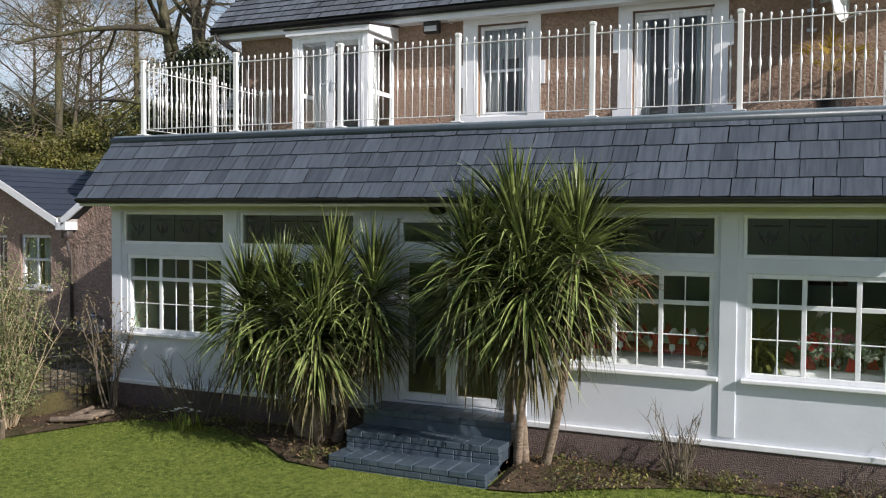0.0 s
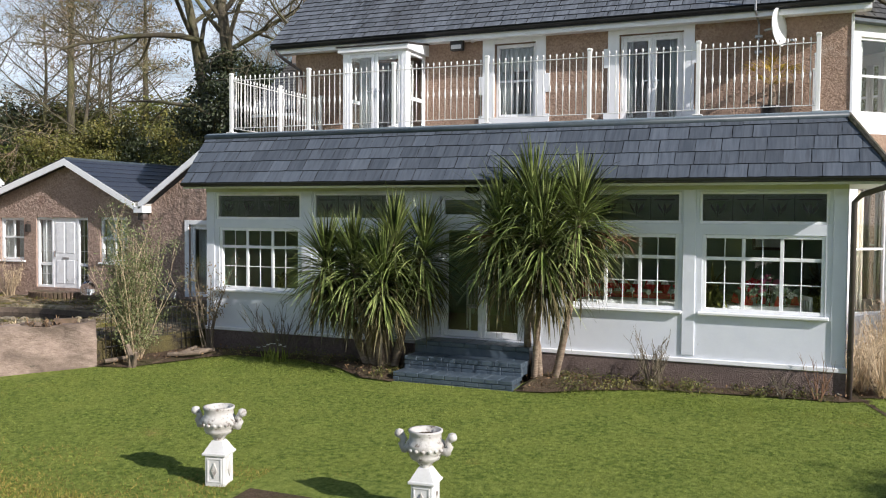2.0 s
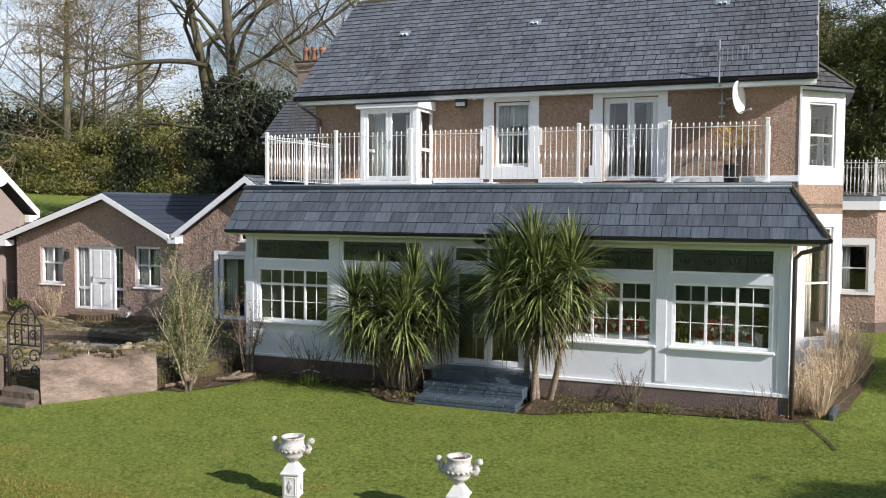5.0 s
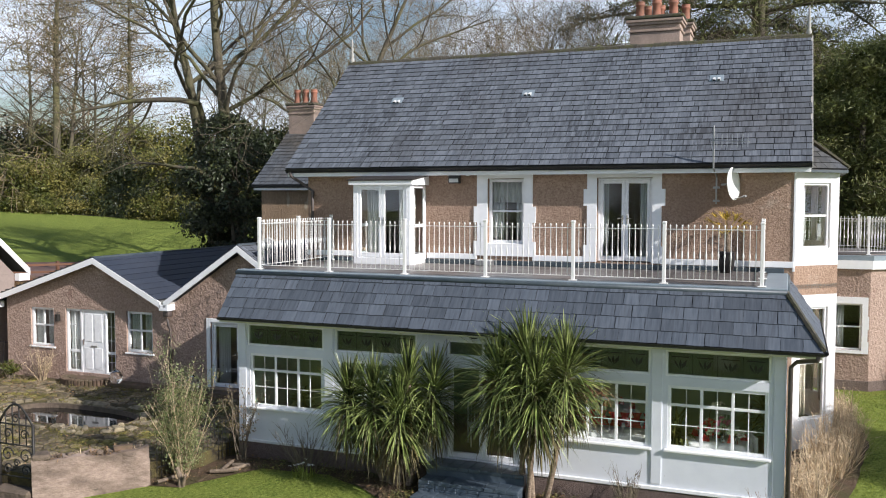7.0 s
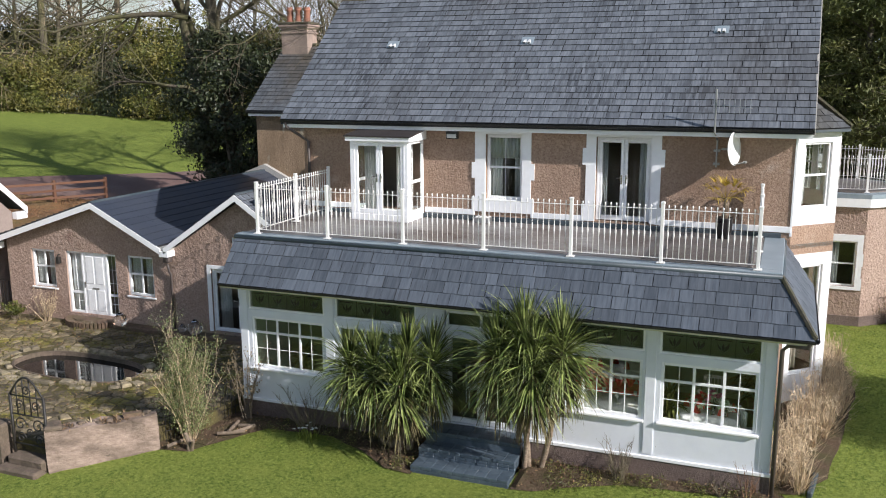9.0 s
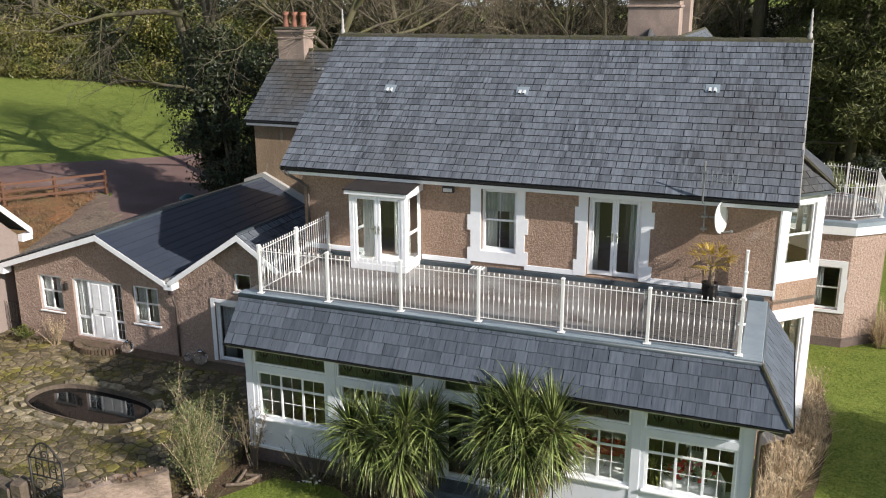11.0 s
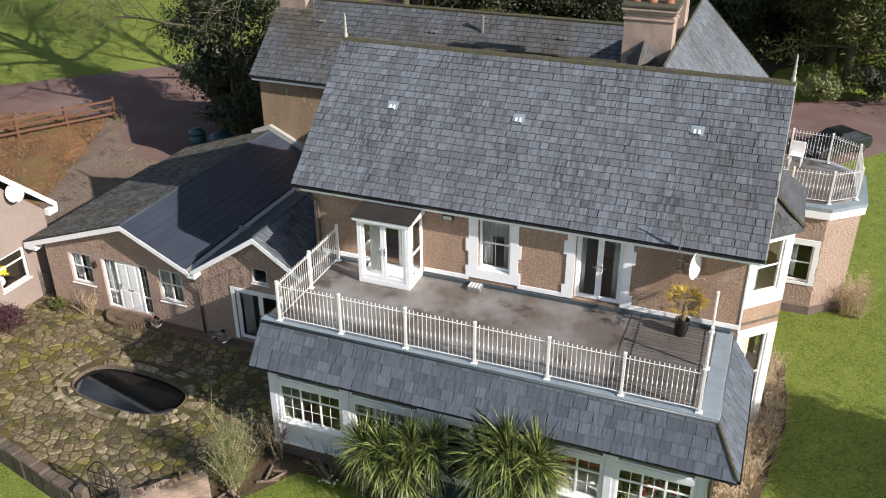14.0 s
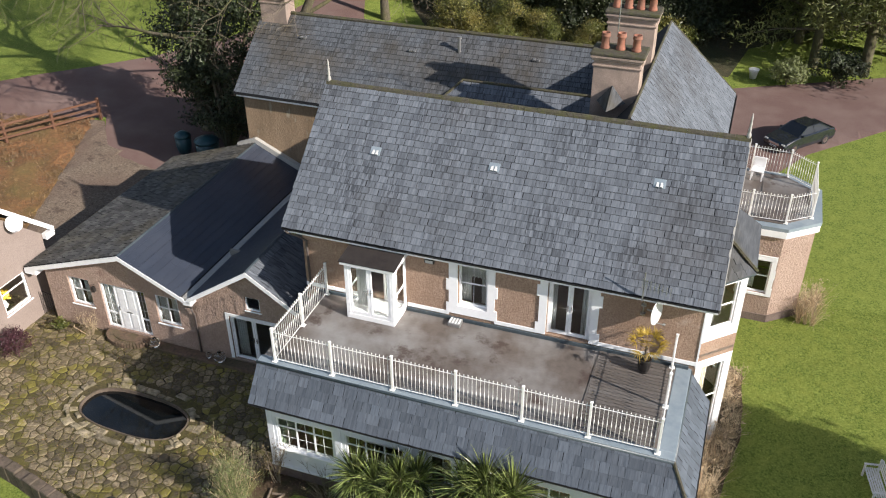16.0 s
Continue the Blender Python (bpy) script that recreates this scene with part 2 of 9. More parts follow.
M["moss"] = mat("mossy_ridge_tile", (0.040, 0.036, 0.028), (0.105, 0.092, 0.068), 14, 0.95, 0.9, 30, big=(0.075, 0.078, 0.022), bigscale=3.4, bigamt=0.8, third=(0.42, 0.30, 0.04), thirdscale=3.2, thirdcut=0.68, bdist=0.03)
M["lead"] = mat("blue_grey_lead", (0.19, 0.24, 0.275), (0.25, 0.30, 0.335), 6, 0.42, 0.2, 18, big=(0.30, 0.35, 0.38), bigscale=1.1, bigamt=0.6, bdist=0.006)
M["lead_dark"] = mat("dark_lead_roll", (0.035, 0.05, 0.06), (0.06, 0.08, 0.095), 7, 0.42, 0.2, 25, big=(0.09, 0.105, 0.11), bigscale=1.3)
M["mortar"] = mat("lime_mortar", (0.34, 0.33, 0.30), (0.48, 0.46, 0.42), 20, 0.95, 0.6, 40, bdist=0.01)
M["black"] = mat("black_plastic_gutter", (0.012, 0.012, 0.013), (0.022, 0.022, 0.023), 9, 0.4, 0.05, 30, big=(0.05, 0.05, 0.048), bigscale=2.2, bigamt=0.4)
M["pipe"] = mat("brown_downpipe", (0.07, 0.055, 0.05), (0.11, 0.09, 0.08), 9, 0.5, 0.1, 30, third=(0.5, 0.48, 0.46), thirdscale=7, thirdcut=0.66)
M["felt"] = mat("wet_terrace_felt", (0.115, 0.095, 0.082), (0.165, 0.14, 0.122), 5, 0.40, 0.25, 22, big=(0.30, 0.295, 0.285), bigscale=0.62, bigamt=0.85, third=(0.085, 0.062, 0.052), thirdscale=0.8, thirdcut=0.56, bdist=0.005, rvar=0.25)
M["porchfelt"] = mat("dark_brown_roof_felt", (0.014, 0.010, 0.009), (0.032, 0.024, 0.020), 9, 0.8, 0.5, 30, big=(0.05, 0.042, 0.037), bigscale=1.6, bigamt=0.5)
M["deck"] = mat("dark_deck_board", (0.10, 0.086, 0.076), (0.155, 0.137, 0.122), 6, 0.45, 0.3, 30, stretch=(0.4, 4, 4), rand=0.12, big=(0.20, 0.19, 0.18), bigscale=0.7)
M["terracotta"] = mat("terracotta", (0.27, 0.10, 0.062), (0.39, 0.175, 0.11), 12, 0.85, 0.3, 40, big=(0.15, 0.095, 0.07), bigscale=2.5, island=0.1, rand=0.12)
M["stack"] = mat("chimney_render", (0.32, 0.235, 0.19), (0.46, 0.35, 0.285), 30, 0.92, 0.5, 40, big=(0.22, 0.175, 0.145), bigscale=1.3, bigamt=0.8, bdist=0.012, third=(0.12, 0.105, 0.07), thirdscale=2.2, thirdcut=0.66)
M["garage"] = mat("pale_pink_garage_render", (0.235, 0.185, 0.16), (0.34, 0.275, 0.24), 30, 0.92, 0.5, 40, big=(0.21, 0.165, 0.14), bigscale=0.7, bigamt=0.5, bdist=0.012)
M["grass"] = mat("lawn_ground", (0.072, 0.120, 0.016), (0.305, 0.360, 0.086), 14, 0.95, 1.0, 60, big=(0.285, 0.325, 0.072), bigscale=1.6, bigamt=0.5, bdist=0.05, third=(0.27, 0.235, 0.08), thirdscale=0.6, thirdcut=0.65, spec=0.1)
M["blade"] = mat("grass_blade", (0.075, 0.130, 0.013), (0.345, 0.408, 0.088), 14, 0.6, 0, 10, big=(0.375, 0.395, 0.088), bigscale=0.9, bigamt=0.6, island=0.5, trans=0.4, spec=0.25, third=(0.39, 0.32, 0.09), thirdscale=0.6, thirdcut=0.60)
M["soil"] = mat("garden_soil", (0.07, 0.047, 0.031), (0.145, 0.102, 0.070), 16, 0.97, 1.0, 26, big=(0.06, 0.075, 0.024), bigscale=2.4, bigamt=0.5, bdist=0.05, spec=0.1, third=(0.24, 0.185, 0.125), thirdscale=14, thirdcut=0.62)
M["litter"] = mat("fallen_leaf", (0.15, 0.085, 0.04), (0.26, 0.17, 0.09), 5, 0.85, 0, 10, island=0.45)
M["drive"] = mat("red_tarmac_drive", (0.118, 0.068, 0.058), (0.172, 0.104, 0.088), 30, 0.95, 0.6, 60, big=(0.225, 0.16, 0.138), bigscale=0.35, bigamt=0.6, bdist=0.02, third=(0.2, 0.165, 0.145), thirdscale=10, thirdcut=0.68)
M["gravel"] = mat("yard_gravel", (0.085, 0.06, 0.042), (0.29, 0.225, 0.165), 12, 0.97, 1.0, 20, big=(0.15, 0.095, 0.07), bigscale=0.5, bigamt=0.7, bdist=0.06, third=(0.10, 0.07, 0.05), thirdscale=1.6, thirdcut=0.56)
M["bank"] = mat("bracken_bank", (0.17, 0.075, 0.03), (0.32, 0.16, 0.065), 7, 0.97, 1.0, 16, big=(0.12, 0.12, 0.035), bigscale=0.6, bdist=0.1, third=(0.36, 0.24, 0.11), thirdscale=2.2, thirdcut=0.6)
M["woodland"] = mat("woodland_floor", (0.035, 0.032, 0.015), (0.085, 0.068, 0.030), 4, 0.97, 1.0, 9, big=(0.03, 0.05, 0.012), bigscale=0.3, bdist=0.15)
M["stone"] = mat("mossy_paving_stone", (0.068, 0.053, 0.032), (0.315, 0.251, 0.157), 9, 0.75, 0.9, 18, big=(0.068, 0.054, 0.024), bigscale=1.1, bigamt=0.7, rand=0.55, third=(0.157, 0.136, 0.029), thirdscale=1.3, thirdcut=0.50, bdist=0.03)
M["stone_far"] = mat("mossy_paving_stone_joined", (0.068, 0.053, 0.032), (0.315, 0.251, 0.157), 9, 0.75, 0.9, 18, big=(0.068, 0.054, 0.024), bigscale=1.1, bigamt=0.7, island=0.55, third=(0.157, 0.136, 0.029), thirdscale=1.3, thirdcut=0.50, bdist=0.03)
M["ringstone"] = mat("mossy_rim_stone", (0.13, 0.105, 0.066), (0.42, 0.35, 0.24), 7, 0.85, 1.0, 14, big=(0.12, 0.105, 0.04), bigscale=2.6, bigamt=0.7, rand=0.4, third=(0.17, 0.15, 0.04), thirdscale=3, thirdcut=0.6, bdist=0.04)
M["joint"] = mat("mossy_joint", (0.041, 0.032, 0.017), (0.115, 0.092, 0.036), 14, 0.97, 1.0, 30, big=(0.136, 0.119, 0.025), bigscale=1.0, bigamt=0.7, bdist=0.03, third=(0.025, 0.019, 0.012), thirdscale=2.5, thirdcut=0.56)
M["oldwall"] = mat("peeling_garden_wall", (0.22, 0.16, 0.125), (0.37, 0.285, 0.23), 7, 0.92, 0.9, 16, big=(0.115, 0.085, 0.065), bigscale=1.3, bigamt=0.95, third=(0.075, 0.065, 0.045), thirdscale=2.0, thirdcut=0.62, bdist=0.02, stretch=(1, 1, 2.2))
M["rubble"] = mat("dark_rubble_wall", (0.10, 0.075, 0.055), (0.18, 0.135, 0.10), 8, 0.95, 0.9, 12, big=(0.07, 0.06, 0.035), bigscale=1.6, bdist=0.04)
M["stepblue"] = mat("blue_grey_painted_brick", (0.052, 0.075, 0.098), (0.078, 0.104, 0.130), 8, 0.36, 0.4, 25, big=(0.115, 0.145, 0.168), bigscale=2.0, bigamt=0.5, rand=0.08, bdist=0.006, third=(0.17, 0.155, 0.135), thirdscale=5, thirdcut=0.71)
M["stepjoint"] = mat("painted_joint", (0.040, 0.058, 0.076), (0.06, 0.08, 0.1), 12, 0.5, 0.2, 30)
M["doorstep"] = mat("worn_brick_step", (0.10, 0.066, 0.045), (0.19, 0.125, 0.085), 10, 0.9, 0.6, 20, big=(0.085, 0.075, 0.035), bigscale=2.4, bigamt=0.8, third=(0.05, 0.04, 0.03), thirdscale=4, thirdcut=0.6)
M["water"] = mat("pond_water", (0.004, 0.005, 0.006), (0.007, 0.009, 0.010), 3, 0.03, 0.03, 6, spec=0.6, rvar=0.01)
M["iron"] = mat("black_wrought_iron", (0.012, 0.011, 0.010), (0.03, 0.026, 0.022), 14, 0.55, 0.2, 50, third=(0.10, 0.05, 0.025), thirdscale=9, thirdcut=0.68)
M["stoneurn"] = mat("weathered_white_urn_paint", (0.46, 0.44, 0.40), (0.66, 0.65, 0.62), 10, 0.75, 0.6, 30, big=(0.34, 0.30, 0.26), bigscale=5, bigamt=0.7, third=(0.17, 0.14, 0.115), thirdscale=9, thirdcut=0.55, bdist=0.012)
M["whitestone"] = mat("white_pedestal_paint", (0.60, 0.60, 0.58), (0.72, 0.72, 0.71), 9, 0.6, 0.3, 30, big=(0.50, 0.49, 0.46), bigscale=2.6, bdist=0.006)
M["fence"] = mat("red_brown_fence_timber", (0.095, 0.04, 0.022), (0.165, 0.075, 0.04), 9, 0.8, 0.4, 30, stretch=(1, 1, 3), rand=0.15, big=(0.12, 0.07, 0.045), bigscale=1.2)
M["bark"] = mat("mossy_bark", (0.050, 0.042, 0.030), (0.135, 0.112, 0.078), 10, 0.95, 0.9, 14, big=(0.135, 0.135, 0.045), bigscale=1.0, bigamt=0.75, bdist=0.03, stretch=(1, 1, 0.4))
M["twig"] = mat("bare_twig", (0.12, 0.095, 0.068), (0.23, 0.185, 0.135), 6, 0.9, 0.0, 20, big=(0.15, 0.14, 0.06), bigscale=0.5)
M["redtwig"] = mat("brown_larch_twig", (0.25, 0.17, 0.115), (0.41, 0.29, 0.20), 6, 0.9, 0.0, 20, big=(0.26, 0.24, 0.12), bigscale=0.4)
M["palmbark"] = mat("cordyline_bark", (0.14, 0.10, 0.07), (0.36, 0.29, 0.21), 16, 0.9, 0.8, 22, stretch=(1, 1, 2.5), big=(0.16, 0.10, 0.06), bigscale=3, bdist=0.02)
M["strap"] = mat("cordyline_leaf", (0.024, 0.040, 0.010), (0.165, 0.215, 0.052), 4, 0.34, 0, 20, big=(0.42, 0.46, 0.17), bigscale=3.2, bigamt=0.6, island=0.85, trans=0.12, spec=0.5)
M["deadstrap"] = mat("dead_cordyline_leaf", (0.055, 0.05, 0.018), (0.20, 0.165, 0.065), 7, 0.7, 0, 20, island=0.6, trans=0.1)
M["seed"] = mat("dead_flower_stalk", (0.17, 0.085, 0.045), (0.27, 0.15, 0.085), 9, 0.85, 0, 20, island=0.3)
M["leaf"] = mat("evergreen_leaf", (0.045, 0.064, 0.014), (0.160, 0.172, 0.038), 4, 0.42, 0, 10, big=(0.29, 0.235, 0.07), bigscale=0.5, bigamt=0.75, island=0.6, trans=0.25, spec=0.45)
M["hollyleaf"] = mat("dark_holly_leaf", (0.012, 0.020, 0.008), (0.040, 0.056, 0.019), 4, 0.5, 0, 10, big=(0.080, 0.086, 0.034), bigscale=0.7, bigamt=0.45, island=0.6, trans=0.06, spec=0.5)
M["darkneedle"] = mat("old_pine_needle", (0.016, 0.026, 0.010), (0.060, 0.076, 0.026), 4, 0.6, 0, 10, big=(0.10, 0.10, 0.035), bigscale=0.5, bigamt=0.4, island=0.5, trans=0.15)
M["needle"] = mat("pine_needle", (0.058, 0.080, 0.022), (0.160, 0.182, 0.052), 4, 0.6, 0, 10, big=(0.26, 0.245, 0.08), bigscale=0.45, bigamt=0.6, island=0.45, trans=0.25)
M["brownneedle"] = mat("browned_pine_needle", (0.14, 0.11, 0.058), (0.32, 0.25, 0.15), 4, 0.6, 0, 10, big=(0.22, 0.22, 0.09), bigscale=0.35, bigamt=0.7, island=0.45, trans=0.3)
M["roseleaf"] = mat("reddish_rose_leaf", (0.14, 0.10, 0.05), (0.26, 0.20, 0.10), 5, 0.6, 0, 10, island=0.4, trans=0.25)
M["shrubleaf"] = mat("grey_green_shrub_leaf", (0.124, 0.151, 0.054), (0.248, 0.270, 0.113), 5, 0.5, 0, 10, island=0.5, trans=0.25)
M["shrubmoss"] = mat("court_moss", (0.075, 0.072, 0.014), (0.20, 0.175, 0.036), 4, 0.8, 0, 10, island=0.5, trans=0.1)
M["dryblade"] = mat("yellowed_grass_blade", (0.24, 0.21, 0.04), (0.42, 0.33, 0.08), 3, 0.7, 0, 10, big=(0.36, 0.20, 0.06), bigscale=0.8, island=0.55, trans=0.25)
M["redleaf"] = mat("dark_red_shrub_leaf", (0.045, 0.014, 0.02), (0.085, 0.03, 0.04), 5, 0.5, 0, 10, island=0.4, trans=0.15)
M["straw"] = mat("dry_grass_stem", (0.36, 0.27, 0.17), (0.64, 0.51, 0.34), 5, 0.8, 0, 10, island=0.5, trans=0.25)
M["yellowfrond"] = mat("yellow_palm_frond", (0.36, 0.235, 0.03), (0.52, 0.38, 0.07), 6, 0.5, 0, 10, island=0.35, trans=0.25)
M["petal"] = mat("white_petal", (0.78, 0.78, 0.68), (0.85, 0.85, 0.78), 6, 0.6, 0, 10, trans=0.2)
M["pot"] = mat("black_glazed_pot", (0.012, 0.011, 0.012), (0.025, 0.022, 0.02), 7, 0.3, 0.1, 20)
M["metal"] = mat("galvanised_metal", (0.36, 0.36, 0.36), (0.48, 0.48, 0.47), 10, 0.42, 0.05, 40, metal=0.8)
M["dish"] = mat("white_dish_enamel", (0.76, 0.76, 0.74), (0.82, 0.82, 0.80), 5, 0.4, 0.03, 30, big=(0.68, 0.68, 0.65), bigscale=4, bigamt=0.4)
M["curtain"] = mat("pale_curtain", (0.76, 0.765, 0.77), (0.84, 0.84, 0.835), 5, 0.9, 0.1, 30, trans=0.3)
M["blind"] = mat("beige_curtain_cloth", (0.40, 0.35, 0.28), (0.46, 0.41, 0.34), 2, 0.9, 0.1, 30)
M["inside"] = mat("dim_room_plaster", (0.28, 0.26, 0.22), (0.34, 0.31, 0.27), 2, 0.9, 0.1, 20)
M["greenwall"] = mat("pale_green_room_wall", (0.30, 0.40, 0.27), (0.34, 0.44, 0.31), 2, 0.85, 0.1, 20)
M["floorwood"] = mat("dark_wood_floor", (0.10, 0.062, 0.038), (0.16, 0.10, 0.062), 6, 0.4, 0.15, 25, stretch=(0.4, 4, 1))
M["cloth"] = mat("white_table_linen", (0.74, 0.74, 0.73), (0.81, 0.81, 0.80), 8, 0.9, 0.15, 30)
M["redcloth"] = mat("red_linen", (0.50, 0.025, 0.03), (0.62, 0.045, 0.045), 8, 0.85, 0.15, 30, rand=0.1)
M["carpaint"] = mat("dark_grey_car_paint", (0.012, 0.015, 0.020), (0.017, 0.021, 0.027), 3, 0.16, 0, 10, coat=1.0, metal=0.0, rvar=0.03)
M["tyre"] = mat("tyre_rubber", (0.012, 0.012, 0.012), (0.02, 0.02, 0.02), 20, 0.85, 0.3, 60)
M["carglass"] = mat("tinted_car_glass", (0.006, 0.007, 0.008), (0.01, 0.011, 0.012), 2, 0.06, 0, 10, rvar=0.02, spec=0.8)
M["chrome"] = mat("chrome_trim", (0.6, 0.6, 0.6), (0.7, 0.7, 0.7), 4, 0.15, 0, 10, metal=1.0, rvar=0.05)
M["tarp"] = mat("dark_teal_plastic", (0.016, 0.06, 0.075), (0.03, 0.095, 0.11), 4, 0.35, 0.2, 9, bdist=0.03)
M["shedroof"] = mat("grey_corrugated_sheet", (0.20, 0.22, 0.25), (0.29, 0.31, 0.34), 5, 0.5, 0.3, 8)
M["timber"] = mat("split_log", (0.10, 0.075, 0.055), (0.25, 0.19, 0.135), 12, 0.85, 0.5, 30, rand=0.2)
M["cable"] = mat("orange_cable", (0.55, 0.20, 0.03), (0.65, 0.26, 0.05), 10, 0.6, 0, 10)
M["lampglass"] = mat("pale_lamp_glass", (0.5, 0.5, 0.48), (0.6, 0.6, 0.58), 5, 0.2, 0, 10)
M["tulip"] = mat("dark_leaded_motif", (0.012, 0.018, 0.014), (0.03, 0.032, 0.022), 30, 0.4, 0, 10)
M["redbloom"] = mat("red_petal", (0.5, 0.02, 0.03), (0.65, 0.05, 0.06), 6, 0.5, 0, 10, trans=0.2)
M["paleleaf"] = mat("variegated_leaf", (0.20, 0.30, 0.16), (0.55, 0.62, 0.48), 30, 0.5, 0, 10, trans=0.2)
M["pinkbloom"] = mat("pink_petal", (0.62, 0.12, 0.25), (0.75, 0.3, 0.42), 6, 0.5, 0, 10, trans=0.2)
M["yellow"] = mat("yellow_flower_print", (0.7, 0.45, 0.02), (0.8, 0.55, 0.04), 20, 0.6, 0, 10)
M["glass"] = glass_mat("window_glass", (0.93, 0.97, 0.95))
M["obscure"] = glass_mat("obscured_leaded_glass", (0.72, 0.80, 0.72), 0.18)


# ---- building helpers ----
WORLD_OF = {}
CORNERS = ((-1, -1, -1), (1, -1, -1), (1, 1, -1), (-1, 1, -1), (-1, -1, 1), (1, -1, 1), (1, 1, 1), (-1, 1, 1))
BOX_FACES = ((0, 3, 2, 1), (4, 5, 6, 7), (0, 1, 5, 4), (1, 2, 6, 5), (2, 3, 7, 6), (3, 0, 4, 7))


def chamfered():
    """Corner signs and faces of a box with cut edges: three corners for each of eight."""
    pts, faces = [], []
    for s in CORNERS:
        for a in range(3):
            pts.append((s, a))
    idx = {(s, a): i for i, (s, a) in enumerate(pts)}
    for f in BOX_FACES:
        quad = [CORNERS[i] for i in f]
        axis = [a for a in range(3) if len({q[a] for q in quad}) == 1][0]
        faces.append([idx[q, axis] for q in quad])
        for i in range(4):
            p, q = quad[i], quad[(i + 1) % 4]
            run = [a for a in range(3) if p[a] != q[a]][0]
            other = 3 - axis - run
            key = tuple(sorted((axis, other)))
            if axis == key[0]:
                faces.append([idx[q, axis], idx[p, axis], idx[p, other], idx[q, other]])
    for s in CORNERS:
        tri = [idx[s, 0], idx[s, 1], idx[s, 2]]
        faces.append(tri if s[0] * s[1] * s[2] > 0 else tri[::-1])
    return pts, faces


CH_PTS, CH_FACES = chamfered()


class Geo:
    """Gathers corners and faces of one mesh."""

    def __init__(self):
        self.v, self.f = [], []

    def add(self, verts, faces, m=None):
        n = len(self.v)
        self.v.extend([tuple(m @ Vector(p)) for p in verts] if m else verts)
        self.f.extend([[i + n for i in f] for f in faces])
        return self

    def box(self, a, b, c=0.0, m=None):
        mid = [(a[i] + b[i]) / 2 for i in range(3)]
        half = [abs(b[i] - a[i]) / 2 for i in range(3)]
        c = min(c, min(half) * 0.9)
        if c <= 0:
            return self.add([tuple(mid[i] + s[i] * half[i] for i in range(3)) for s in CORNERS], BOX_FACES, m)
        pts = [tuple(mid[i] + s[i] * (half[i] - (0 if i == ax else c)) for i in range(3)) for s, ax in CH_PTS]
        return self.add(pts, CH_FACES, m)

    def prism(self, poly, lo, hi, axis="z", m=None):
        """A polygon (two numbers a corner) pushed along an axis from lo to hi."""
        def put(p, h):
            return {"z": (p[0], p[1], h), "y": (p[0], h, p[1]), "x": (h, p[0], p[1])}[axis]
        n = len(poly)
        pts = [put(p, lo) for p in poly] + [put(p, hi) for p in poly]
        faces = [list(range(n))[::-1], list(range(n, 2 * n))] + [[i, (i + 1) % n, (i + 1) % n + n, i + n] for i in range(n)]
        return self.add(pts, faces, m)

    def tube(self, pts, rads, n=6, caps=True):
        pts = [Vector(p) for p in pts]
        if not isinstance(rads, (list, tuple)):
            rads = [rads] * len(pts)
        base, up = len(self.v), None
        for i, p in enumerate(pts):
            d = (pts[min(i + 1, len(pts) - 1)] - pts[max(i - 1, 0)])
            d = d.normalized() if d.length > 1e-9 else Vector((0, 0, 1))
            if up is None:
                up = d.orthogonal().normalized()
            else:
                up = up - d * up.dot(d)
                up = up.normalized() if up.length > 1e-6 else d.orthogonal().normalized()
            side = d.cross(up)
            for k in range(n):
                a = 2 * math.pi * k / n
                self.v.append(tuple(p + (up * math.cos(a) + side * math.sin(a)) * rads[i]))
        for i in range(len(pts) - 1):
            for k in range(n):
                a, b = base + i * n + k, base + i * n + (k + 1) % n
                self.f.append([a, b, b + n, a + n])
        if caps:
            self.f.append([base + k for k in range(n)][::-1])
            self.f.append([base + (len(pts) - 1) * n + k for k in range(n)])
        return self

    def lathe(self, prof, n=16, m=None):
        pts = [(r * math.cos(2 * math.pi * k / n), r * math.sin(2 * math.pi * k / n), z) for r, z in prof for k in range(n)]
        faces = [[i * n + k, i * n + (k + 1) % n, (i + 1) * n + (k + 1) % n, (i + 1) * n + k] for i in range(len(prof) - 1) for k in range(n)]
        faces.append(list(range(n))[::-1])
        faces.append([(len(prof) - 1) * n + k for k in range(n)])
        return self.add(pts, faces, m)

    def mesh(self, name, material, smooth=False):
        me = bpy.data.meshes.new(name)
        me.from_pydata(self.v, [], self.f)
        me.materials.append(material)
        if smooth:
            me.polygons.foreach_set("use_smooth", [True] * len(me.polygons))
        me.update()
        return me


def under(ob, parent, world=None):
    WORLD_OF[ob] = world or Matrix()
    if parent:
        ob.parent = parent
        ob.matrix_parent_inverse = WORLD_OF[parent].inverted()
    if world:
        ob.matrix_basis = world
    return ob


def part(name, geo, material, parent=None, label="", smooth=False, kind=""):
    """Links a Geo, a bmesh or a mesh as one object under a thing or a part."""
    if isinstance(geo, Geo):
        me = geo.mesh(name, material, smooth)
    elif isinstance(geo, bpy.types.Mesh):
        me = geo
    else:
        me = bpy.data.meshes.new(name)
        geo.to_mesh(me)
        geo.free()
        me.materials.append(material)
    return tagged(under(new(name, me), parent), label, kind=kind)


def thing(name, label, category, at=(0, 0, 0), group="", kind="", turn=0):
    ob = new(name)
    ob.empty_display_size = 0.3
    ob.matrix_basis = pose(*at, 0, 0, turn)
    WORLD_OF[ob] = ob.matrix_basis.copy()
    return tagged(ob, label, category, group, kind)


def solo(name, geo, material, label, category, group="", kind="", smooth=False):
    """A thing of one mesh."""
    return tagged(part(name, geo, material, None, "", smooth), label, category, group, kind)


def smooth01(a):
    a = min(1.0, max(0.0, a))
    return a * a * (3 - 2 * a)


